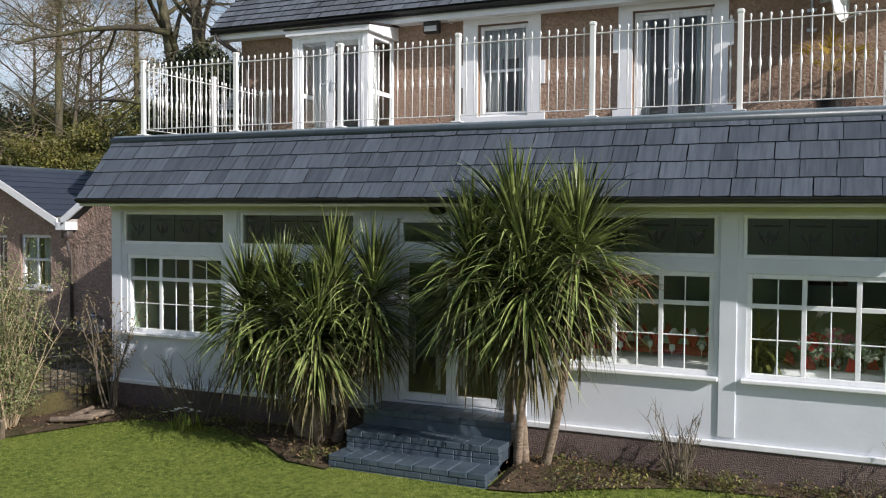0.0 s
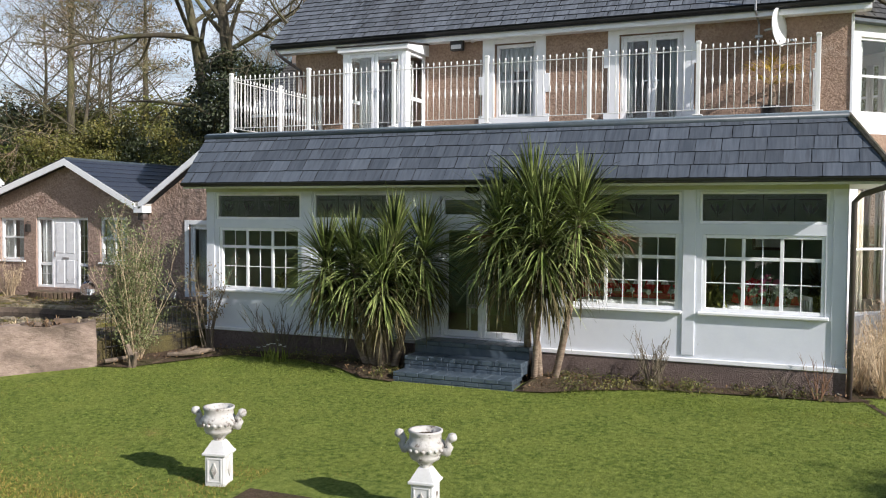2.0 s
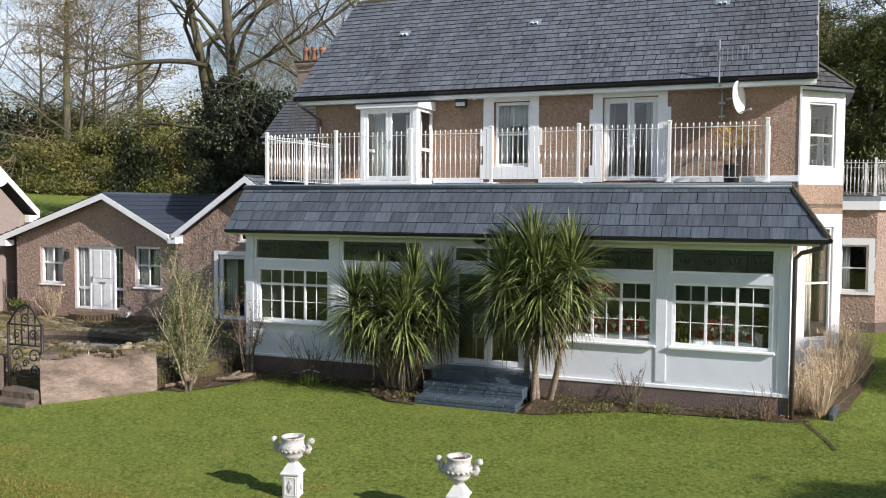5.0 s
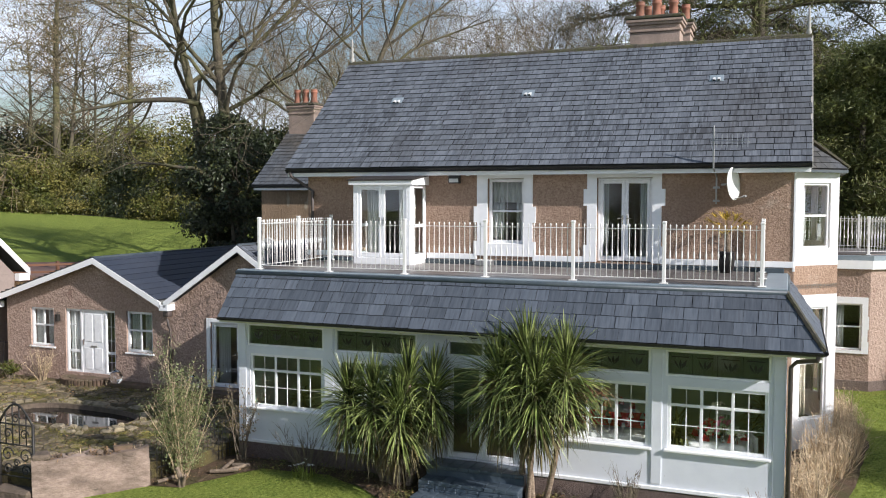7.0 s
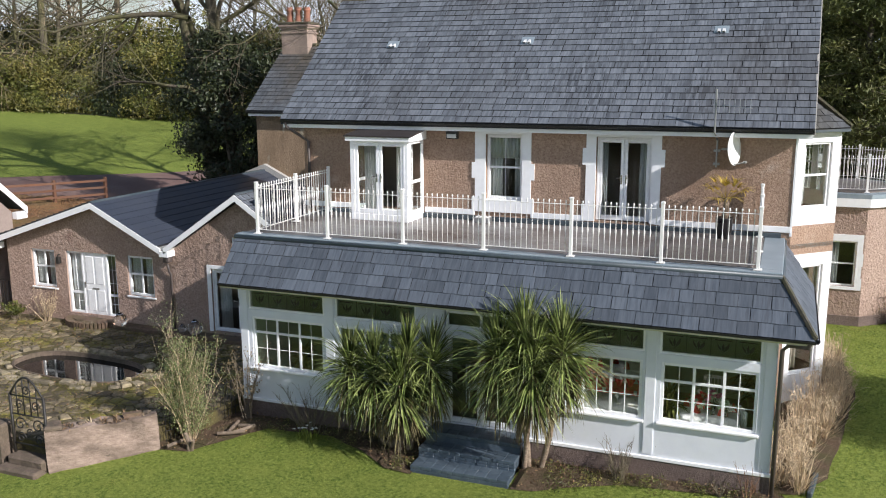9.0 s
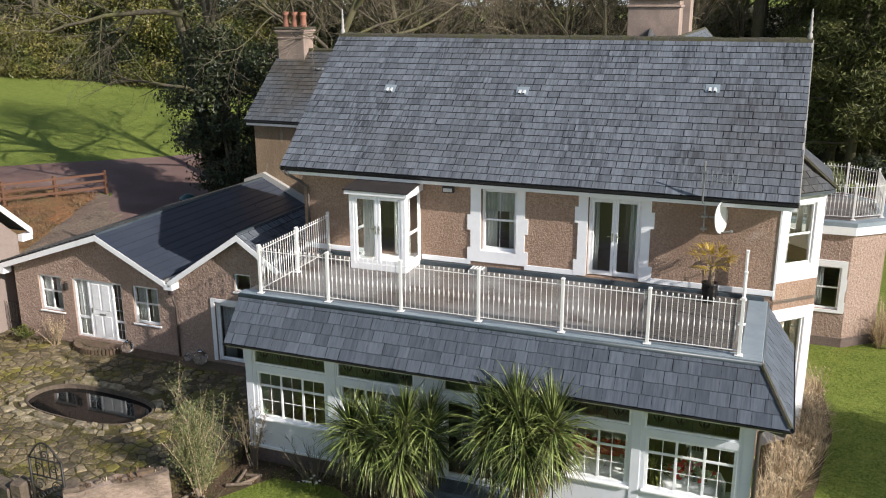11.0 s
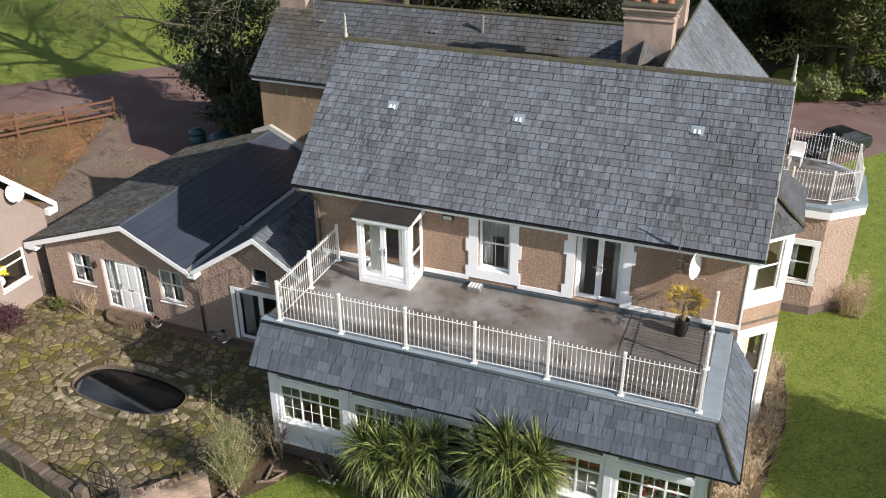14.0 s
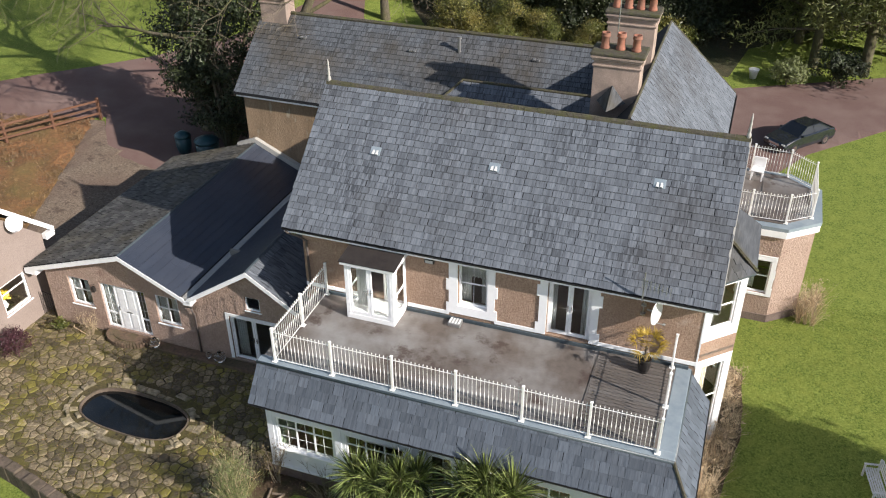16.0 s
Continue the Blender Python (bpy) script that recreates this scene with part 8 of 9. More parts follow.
# ---- urns and sunk steps on the lawn ----
def urn(at, turn, label):
    """A weathered urn with curled handles on a square pedestal with a diamond panel."""
    z = at[2]
    u = thing("garden_urn", label, "urn", at, "pair of white urns", turn=turn)
    m = WORLD_OF[u]
    ped = part("pedestal", Geo().box((-0.12, -0.12, -0.06), (0.12, 0.12, 0.33), 0.012, m).box((-0.145, -0.145, 0.33), (0.145, 0.145, 0.365), 0.008, m), M["whitestone"], u, "white square pedestal")
    pts = [(-0.13, -0.13, 0.365), (0.13, -0.13, 0.365), (0.13, 0.13, 0.365), (-0.13, 0.13, 0.365), (-0.06, -0.06, 0.49), (0.06, -0.06, 0.49), (0.06, 0.06, 0.49), (-0.06, 0.06, 0.49)]
    part("cap", Geo().add(pts, BOX_FACES, m), M["whitestone"], ped)
    for s in range(4):
        mm = m @ Matrix.Rotation(s * math.pi / 2, 4, "Z")
        g = Geo()
        for a, b, c, d in ((-0.085, 0.03, -0.075, 0.30), (0.075, 0.03, 0.085, 0.30)):
            g.box((a, -0.128, b), (c, -0.12, d), 0, mm)
        g.box((-0.075, -0.128, 0.29), (0.075, -0.12, 0.30), 0, mm).box((-0.075, -0.128, 0.03), (0.075, -0.12, 0.04), 0, mm)
        part("panel_moulding", g, M["whitestone"], ped)
        part("diamond", Geo().prism([(0, 0.08), (0.035, 0.165), (0, 0.25), (-0.035, 0.165)], -0.134, -0.119, "y", mm), M["stoneurn"], ped)
    bowl = part("bowl", Geo().lathe([(0.07, 0.47), (0.055, 0.50), (0.09, 0.545), (0.145, 0.575), (0.165, 0.61), (0.16, 0.625), (0.185, 0.65), (0.205, 0.71), (0.2, 0.745), (0.168, 0.775), (0.162, 0.83), (0.178, 0.855), (0.178, 0.875), (0.15, 0.875), (0.145, 0.80), (0.0, 0.79)], 24, m), M["stoneurn"], u, "weathered white bowl with lichen", True)
    part("soil", Geo().lathe([(0.144, 0.80), (0.144, 0.815), (0.05, 0.83), (0.0, 0.832)], 14, m), M["soil"], bowl)
    for s in (-1, 1):
        g = Geo()
        g.tube([m @ Vector(p) for p in ((s * 0.17, 0, 0.67), (s * 0.235, 0, 0.665), (s * 0.262, 0, 0.71), (s * 0.235, 0, 0.755), (s * 0.27, 0, 0.80), (s * 0.305, 0, 0.83))], [0.045, 0.05, 0.036, 0.034, 0.042, 0.02], 8)
        g.lathe([(0.0, -0.05), (0.045, -0.03), (0.052, 0.0), (0.04, 0.035), (0.0, 0.05)], 9, m @ Matrix.Translation((s * 0.285, 0, 0.815)))
        g.lathe([(0.0, -0.045), (0.04, -0.025), (0.045, 0.0), (0.03, 0.03), (0.0, 0.04)], 8, m @ Matrix.Translation((s * 0.225, 0.01, 0.655)))
        part("handle", g, M["stoneurn"], u, "curled handle", True)
    g = Geo()
    for k in range(18):
        a = 2 * math.pi * k / 18
        g.lathe([(0.0, -0.022), (0.022, -0.01), (0.024, 0.01), (0.0, 0.024)], 6, m @ Matrix.Translation((0.198 * math.cos(a), 0.198 * math.sin(a), 0.69)))
    part("garland", g, M["stoneurn"], u, "carved garland", True, "stuff")
    return u


urn((-5.02, 4.5, -0.235), 12, "weathered white urn with curled handles on a pedestal")
urn((-2.43, 4.5, -0.235), 6, "white two-handled urn with a flaking rim on a pedestal")
sunk = thing("sunk_steps", "dark brown bark-covered steps leading down the lawn", "steps", (-3.7, 4.0, -0.4))
mt = pose(-3.75, 4.35, 0, 0, 0, 6)
part("tread", Geo().box((-0.84, -0.8, -0.42), (0.98, 0.82, -0.245), 0.02, mt), M["soil"], sunk, "brown gritty tread")
part("tread", Geo().box((-1.0, -1.45, -0.62), (0.98, -0.8, -0.40), 0.02, mt), M["soil"], sunk)
part("tread", Geo().box((-1.05, -2.1, -0.85), (0.98, -1.45, -0.58), 0.02, mt), M["soil"], sunk)
cab = [(-2.45 + 0.9 * t, 4.05 + 0.12 * math.sin(9 * t) + 0.1 * t, level(0, 4.1) + 0.035 + 0.02 * math.sin(17 * t)) for t in [k / 24 for k in range(25)]]
cable = thing("garden_cable", "thin orange cable lying on the grass by the urn", "cable", (-2.0, 4.1, level(0, 4.1)))
part("cord", Geo().tube(cab, 0.004, 5), M["cable"], cable, "", True)
part("plug", Geo().box((-2.5, 4.0, -0.26), (-2.38, 4.06, -0.21), 0.012), M["upvc"], cable)

# ---- shrubs and plants by the walls ----
random.seed(41)
def twiggy(name, at, height, width, stems, label, material="twig", leaf=None, leaf_n=0, leaf_s=0.05, group="", stout=1.0, low=1):
    """An open shrub of thin upright stems, with or without small leaves."""
    t = thing(name, label, "shrub", at, group)
    g, lv = Geo(), Geo()
    p0 = Vector(at)
    for _ in range(stems):
        a = rnd(0, 6.28)
        q = p0 + Vector((math.cos(a), math.sin(a), 0)) * width * rnd(0.02, 0.2)
        d = (Vector((math.cos(a), math.sin(a), 0)) * rnd(0.1, 0.9) * width / height + Vector((0, 0, 1))).normalized()
        L = height * rnd(0.55, 1.0)
        pts = [q]
        for k in range(4):
            d = (d + Vector((rnd(-1, 1), rnd(-1, 1), rnd(-0.2, 0.4))) * 0.16).normalized()
            pts.append(pts[-1] + d * L / 4)
        r = (0.006 + 0.006 * height) * stout
        g.tube(pts, [r, r * 0.8, r * 0.6, r * 0.4, 0.002], 5, False)
        for k in range(7):
            i = random.randrange(low, 4)
            s = pts[i].lerp(pts[i + 1], rnd(0, 1))
            e = s + (d + Vector((rnd(-1, 1), rnd(-1, 1), rnd(0, 0.8))) * 0.8).normalized() * L * rnd(0.15, 0.32)
            g.tube([s, e], [r * 0.45, 0.0015], 3, False)
            if leaf:
                leaves(lv, [(tuple(s.lerp(e, 0.7)), 0.06, 1)], 1, max(1, leaf_n // (stems * 7)), leaf_s, 0.09 * height / 2, 0.45)
    part("stem", g, M[material], t, "", kind="stuff")
    if leaf:
        part("leaf", lv, M[leaf], t, "", kind="stuff")
    return t


twiggy("grey_shrub", at_ground(-10.45, 9.05, 0.05), 2.6, 0.74, 46, "tall straggly grey-green shrub in the corner bed", "straw", "shrubleaf", 11500, 0.05, stout=0.45, low=0)
twiggy("rose_shrub", at_ground(-9.85, 10.45), 1.85, 0.6, 8, "thin half-bare rose against the sunroom wall", "twig", "roseleaf", 520, 0.06)
twiggy("bare_shrub", at_ground(-8.15, 10.45), 1.15, 1.25, 26, "low bare twiggy shrub under the window", "twig")
twiggy("bare_shrub", at_ground(-1.15, 10.45), 0.9, 0.55, 22, "small bare pruned shrub in the front bed", "twig")
twiggy("bare_shrub", at_ground(1.25, 10.55), 0.75, 0.3, 7, "sparse dry seed heads by the corner", "seed")
twiggy("bare_shrub", at_ground(0.75, 10.5), 0.4, 0.25, 8, "small dry twigs in the bed", "twig")
twiggy("yellow_shrub", (-19.9, 14.35, 0.48), 1.0, 0.7, 22, "yellowish dry shrub beneath the wing window", "straw", "straw", 700, 0.05)
twiggy("yellow_shrub", (-21.0, 14.2, 0.48), 0.6, 0.5, 14, "low green plants by the wing wall", "twig", "leaf", 900, 0.09)
evergreen("red_shrub", (-21.75, 12.65, 0.45), [((0, 0, 0.4), 0.5, 0.9), ((-0.3, 0.1, 0.45), 0.45, 0.9)], 70, 24, 0.09, "redleaf", "rounded dark red-leaved shrub", "shrub", "", 0.1, 0.03)
for x, y, s in ((-0.4, 10.35, 0.25), (-2.3, 9.85, 0.22), (0.3, 10.6, 0.2), (-1.7, 10.3, 0.2), (-6.9, 10.35, 0.22), (-2.0, 10.15, 0.3), (-1.2, 10.5, 0.22), (-0.7, 10.6, 0.26), (0.8, 10.65, 0.24), (1.2, 10.7, 0.2), (-2.6, 10.5, 0.22), (-7.6, 10.4, 0.3), (-9.0, 10.4, 0.26), (-5.5, 9.6, 0.18)):
    evergreen("ground_cover", at_ground(x, y, 0.02), [((0, 0, 0.04), s * 1.5, 0.3)], 14, 18, 0.045, "leaf", "low green ground cover in the bed", "plant", "ground cover", 0.07, 0.008)
daff = thing("daffodil_clump", "clump of white daffodils in the shaded bed", "flowers", at_ground(-8.05, 10.05), "")
g, fl = Geo(), Geo()
for _ in range(60):
    q = Vector(at_ground(-8.05 + rnd(-0.22, 0.22), 10.05 + rnd(-0.15, 0.15)))
    strap(g, q, direction(rnd(0, 6.28), rnd(0.9, 1.5)), rnd(0.25, 0.4), 0.018, 0.25, 3)
for _ in range(9):
    q = Vector(at_ground(-8.05 + rnd(-0.3, 0.25), 9.98 + rnd(-0.15, 0.15), rnd(0.26, 0.4)))
    for k in range(6):
        strap(fl, q, direction(k * 1.047 + rnd(-0.1, 0.1), rnd(-0.1, 0.5)), 0.05, 0.03, 0.1, 2)
part("leaf", g, M["blade"], daff, kind="stuff")
part("flower", fl, M["petal"], daff, kind="stuff")
for x, y, h, w in ((2.02, 11.45, 1.0, 0.40), (2.1, 12.5, 0.95, 0.36), (2.3, 13.6, 0.95, 0.40), (2.5, 14.6, 1.25, 0.42), (2.7, 15.6, 1.3, 0.42), (2.95, 16.9, 1.25, 0.40), (3.0, 18.4, 1.1, 0.36), (2.9, 19.7, 1.0, 0.34), (5.45, 24.75, 1.75, 0.3), (5.6, 25.6, 1.3, 0.28)):
    t = thing("ornamental_grass", "clump of dry straw-coloured ornamental grass", "ornamental grass", at_ground(x, y), "dry grass clumps")
    g = Geo()
    tufts = [(x + rnd(-1, 1) * w, y + rnd(-1, 1) * w * 1.2, rnd(0.6, 1.0)) for _ in range(9)]
    for k in range(430):
        cx, cy, tall = tufts[k % 9]
        d = direction(rnd(0, 6.28), rnd(0.75, 1.55))
        strap(g, Vector(at_ground(cx + rnd(-0.06, 0.06), cy + rnd(-0.06, 0.06))), d, h * tall * rnd(0.35, 1.05), rnd(0.008, 0.016), rnd(-0.3, 0.5), 4)
    for cx, cy, tall in tufts:
        for _ in range(10):
            c = Vector(at_ground(cx + rnd(-0.2, 0.2), cy + rnd(-0.2, 0.2), h * tall * rnd(0.55, 0.95)))
            for _ in range(5):
                strap(g, c, direction(rnd(0, 6.28), rnd(-0.3, 1.2)), rnd(0.06, 0.16), 0.012, 0.4, 2)
    part("stem", g, M["straw"], t, kind="stuff")
solo("edging_slab", Geo().box((-0.05, -0.5, -0.02), (0.05, 0.5, 0.12), 0.02, pose(2.42, 11.55, level(2.42, 11.55), 0, 0, -8)), M["lead_dark"], "dark slate slab edging the bed", "edging")
sheet("soil_rill", [(1.80, 10.95), (1.88, 10.97), (2.08, 10.2), (2.30, 9.5), (2.40, 9.1), (2.32, 9.1), (2.23, 9.5), (2.0, 10.2)], M["soil"], "narrow bare soil strip across the lawn", "soil", 0.03, 0.5)
for k, (x, y, a, L) in enumerate(((-9.72, 9.55, 25, 0.6), (-9.55, 9.78, 60, 0.5), (-9.85, 9.85, 100, 0.55), (-10.6, 8.75, 70, 0.45), (-9.6, 10.0, 10, 0.4))):
    mm = pose(*at_ground(x, y, 0.105), 0, 0, a)
    solo("log", Geo().tube([mm @ Vector((-L / 2, 0, 0)), mm @ Vector((0, 0, 0.01)), mm @ Vector((L / 2, 0, 0.03))], [0.038, 0.042, 0.035], 8), M["timber"], "split pale log lying in the bed", "log", "logs")
stump = solo("stump", Geo().tube([at_ground(-10.25, 8.75, -0.05), at_ground(-10.22, 8.72, 0.2), at_ground(-10.3, 8.7, 0.42)], [0.07, 0.055, 0.045], 8).tube([at_ground(-10.2, 8.75, 0.0), at_ground(-10.05, 8.65, 0.3)], [0.05, 0.03], 7), M["timber"], "pale cut stump at the shrub's foot", "stump")

# ---- on the terrace and the wall ----
pp = thing("potted_palm", "yellowing potted palm in a black pot on the deck", "potted plant", (0.3, 14.25, 4.478))
part("plant_pot", Geo().lathe([(0.13, 4.478), (0.165, 4.6), (0.185, 4.78), (0.178, 4.9), (0.192, 4.92), (0.192, 4.95), (0.16, 4.95), (0.15, 4.9), (0, 4.89)], 20, Matrix.Translation((0.3, 14.25, 0))), M["pot"], pp, "black glazed pot", True)
part("stem", Geo().tube([(0.3, 14.25, 4.88), (0.32, 14.25, 5.15), (0.31, 14.24, 5.38)], [0.07, 0.06, 0.045], 8), M["palmbark"], pp, "", True)
g = Geo()
for k in range(17):
    d = direction(k * 2.4, rnd(0.1, 1.1))
    stem_end = Vector((0.31, 14.24, 5.36)) + d * rnd(0.3, 0.46)
    g.tube([(0.31, 14.24, 5.34), stem_end], [0.006, 0.004], 4, False)
    for j in range(11):
        a = -1.2 + 2.4 * j / 10
        side = d.cross(Vector((0, 0, 1))).normalized()
        dd = (d * math.cos(a) + side * math.sin(a) + Vector((0, 0, 0.1))).normalized()
        strap(g, stem_end, dd, rnd(0.26, 0.42), 0.024, rnd(0.2, 0.6), 3)
part("frond", g, M["yellowfrond"], pp, "yellow-green fan fronds", kind="stuff")
bx = thing("air_vent_box", "small grey vent box on the terrace by the window", "vent", (-5.5, 14.6, 4.45))
part("box", Geo().box((-5.68, 14.42, 4.45), (-5.28, 14.74, 4.58), 0.012), M["metal"], bx)
for k in range(4):
    part("louvre", Geo().box((-5.65 + k * 0.095, 14.44, 4.581), (-5.6 + k * 0.095, 14.72, 4.592), 0.002), M["dish"], bx)
fl = thing("floodlight", "small black floodlight under the eaves", "lamp", (-6.32, 14.7, 6.62))
part("housing", Geo().box((-6.46, 14.56, 6.50), (-6.16, 14.70, 6.72), 0.015), M["iron"], fl)
part("lens", Geo().box((-6.43, 14.549, 6.53), (-6.19, 14.559, 6.62)), M["lampglass"], fl)
part("bracket", Geo().box((-6.33, 14.70, 6.6), (-6.28, 14.85, 6.66)), M["iron"], fl)
part("sensor", Geo().tube([(-6.02, 14.85, 6.72), (-6.02, 14.74, 6.72)], 0.035, 8), M["upvc"], fl)
sat_dish("satellite_dish", (0.33, 14.45, 6.45), 70, 4, 0.34, "white satellite dish on the front wall")
sat_dish("satellite_dish", (-22.22, 14.5, 4.8), 60, 20, 0.30, "cream satellite dish on the outbuilding wall")
ya = thing("roof_aerial", "rusty metal yagi aerial on a wall mast", "aerial", (0.02, 14.6, 6.1))
part("mast", Geo().tube([(0.02, 14.78, 6.0), (0.02, 14.78, 6.62), (-0.02, 14.36, 6.8), (-0.02, 14.34, 7.75)], 0.02, 7), M["metal"], ya)
part("boom", Geo().tube([(-0.1, 14.36, 7.42), (0.75, 14.1, 7.36)], 0.01, 5), M["metal"], ya)
for k in range(8):
    x = -0.06 + k * 0.11
    part("element", Geo().tube([(x, 14.35 - (x + 0.1) * 0.3 - 0.02, 7.24), (x, 14.35 - (x + 0.1) * 0.3 + 0.02, 7.54)], 0.012, 4), M["metal"], ya)
part("brace", Geo().box((-0.05, 14.74, 6.05), (0.09, 14.85, 6.1), 0.004), M["metal"], ya)
part("brace", Geo().box((-0.05, 14.74, 6.35), (0.09, 14.85, 6.4), 0.004), M["metal"], ya)
part("vase", Geo().lathe([(0.09, 1.1), (0.12, 1.2), (0.08, 1.36)], 10, Matrix.Translation((-22.85, 13.6, 0.45))), M["upvc"], garage, "white vase of yellow flowers")
g = Geo()
leaves(g, [((-22.85, 13.6, 2.05), 0.2, 1)], 22, 8, 0.09, 0.05, 0.8)
part("yellow_bloom", g, M["yellow"], garage, "", kind="stuff")

# ---- yard and drive ----
fence = thing("timber_fence", "red-brown post and rail timber fence on the bank", "fence", at_ground(-31.5, 26))
FP = [(-37.2, 18.4), (-35.2, 20.3), (-33.6, 22.2), (-32.3, 24.2), (-31.1, 26.2), (-29.9, 28.3)]
for x, y in FP:
    part("fence_post", Geo().box((x - 0.07, y - 0.07, level(x, y) - 0.2), (x + 0.07, y + 0.07, level(x, y) + 1.22), 0.015), M["fence"], fence)
for p, q in zip(FP, FP[1:]):
    d = Vector((q[0] - p[0], q[1] - p[1], 0))
    for h in (0.38, 0.72, 1.06):
        za, zb = level(*p) + h, level(*q) + h
        mm = Matrix.Translation((*p, za)) @ Matrix.Rotation(math.atan2(d.y, d.x), 4, "Z") @ Matrix.Rotation(-math.atan2(zb - za, d.length), 4, "Y")
        part("fence_rail", Geo().box((-0.05, -0.1, -0.055), (d.length + 0.05, -0.06, 0.055), 0.006, mm), M["fence"], fence)
for x, y, w in ((-24.1, 27.2, 0.5), (-22.8, 27.3, 0.75)):
    b = thing("covered_bin", "dark teal plastic-covered bin under the holly", "bin", at_ground(x, y), "bins")
    z = level(x, y)
    part("bin_body", Geo().lathe([(w * 0.55, z), (w * 0.75, z + 0.4), (w * 0.78, z + 0.9)], 12, Matrix.Translation((x, y, 0))), M["tarp"], b, "", True)
    part("lid", Geo().lathe([(w * 0.82, z + 0.88), (w * 0.8, z + 1.0), (w * 0.4, z + 1.15), (0.02, z + 1.2)], 12, Matrix.Translation((x, y, 0))), M["tarp"], b, "", True)
# car
car = thing("car", "dark grey saloon car parked on the red drive", "car", at_ground(4.9, 41.2), turn=49)
mc = WORLD_OF[car] @ Matrix.Scale(0.85, 4)
prof = [(-2.3, 0.45), (-2.32, 0.72), (-2.15, 0.95), (-1.5, 1.02), (1.0, 0.98), (1.6, 0.88), (2.15, 0.74), (2.3, 0.6), (2.3, 0.35), (1.9, 0.22), (-2.1, 0.24)]
bmc = bmesh.new()
rows = []
for y, sc, dz in ((-0.88, 0.95, -0.02), (-0.8, 1.0, 0.02), (0.8, 1.0, 0.02), (0.88, 0.95, -0.02)):
    rows.append([bmc.verts.new(mc @ Vector((-p[0] * sc, y, p[1] + (dz if p[1] > 0.5 else 0)))) for p in prof])
for a, b in zip(rows, rows[1:]):
    for i in range(len(prof)):
        j = (i + 1) % len(prof)
        bmc.faces.new((a[i], a[j], b[j], b[i]))
bmc.faces.new(rows[0][::-1])
bmc.faces.new(rows[-1])
bmesh.ops.recalc_face_normals(bmc, faces=bmc.faces[:])
body = part("body", bmc, M["carpaint"], car, "dark grey glossy body")
bv = body.modifiers.new("round", "BEVEL")
bv.width, bv.segments = 0.05, 2
top = [(-1.75, 1.0), (-0.95, 1.42), (0.25, 1.44), (1.1, 0.98)]
g = Geo()
for yw, yt, dz in ((0.78, 0.60, 0.0),):
    g.add([(-p[0], s * (yw if p[1] < 1.1 else yt), p[1]) for s in (-1, 1) for p in top], [(0, 1, 2, 3), (7, 6, 5, 4), (0, 4, 5, 1), (1, 5, 6, 2), (2, 6, 7, 3), (3, 7, 4, 0)], mc)
part("window_glass", g, M["carglass"], car, "tinted car windows")
g = Geo().box((-0.28, -0.6, 1.425), (0.95, 0.6, 1.46), 0.015, mc)
part("roof_panel", g, M["carpaint"], car)
for s in (-1, 1):
    for pa, pb in (((-1.1, 0.98), (-0.25, 1.44)), ((0.35, 0.98), (0.3, 1.44)), ((1.75, 1.0), (0.95, 1.42))):
        part("pillar", Geo().tube([mc @ Vector((pa[0], s * 0.785, pa[1])), mc @ Vector((pb[0], s * 0.605, pb[1]))], 0.03, 5), M["carpaint"], car)
    part("wing_mirror", Geo().box((-0.85, s * 0.9 - 0.08, 0.98), (-0.7, s * 0.9 + 0.08, 1.1), 0.03, mc), M["carpaint"], car)
    part("headlight", Geo().box((-2.27, s * 0.66 - 0.15, 0.58), (-2.05, s * 0.66 + 0.15, 0.72), 0.03, mc), M["lampglass"], car, "clear headlight")
    part("tail_light", Geo().box((2.2, s * 0.66 - 0.15, 0.68), (2.32, s * 0.66 + 0.15, 0.82), 0.03, mc), M["redcloth"], car, "red tail light")
    for u in (-1.4, 1.35):
        w = part("wheel", Geo().lathe([(0.2, -0.1), (0.31, -0.1), (0.325, -0.05), (0.325, 0.05), (0.31, 0.1), (0.2, 0.1)], 18, mc @ Matrix.Translation((u, s * 0.8, 0.325)) @ Matrix.Rotation(math.pi / 2, 4, "X")), M["tyre"], car)
        part("rim", Geo().lathe([(0.05, -0.09), (0.2, -0.105), (0.2, 0.105), (0.05, 0.09)], 14, mc @ Matrix.Translation((u, s * 0.81, 0.325)) @ Matrix.Rotation(math.pi / 2, 4, "X")), M["chrome"], w)
part("grille", Geo().box((-2.31, -0.4, 0.52), (-2.27, 0.4, 0.68), 0.01, mc), M["chrome"], car)
part("number_plate", Geo().box((-2.325, -0.25, 0.38), (-2.30, 0.25, 0.48), 0.004, mc), M["upvc"], car, "pale plate with a dark bar")
part("plate_bar", Geo().box((-2.33, -0.18, 0.41), (-2.3255, 0.18, 0.45), 0, mc), M["iron"], car)
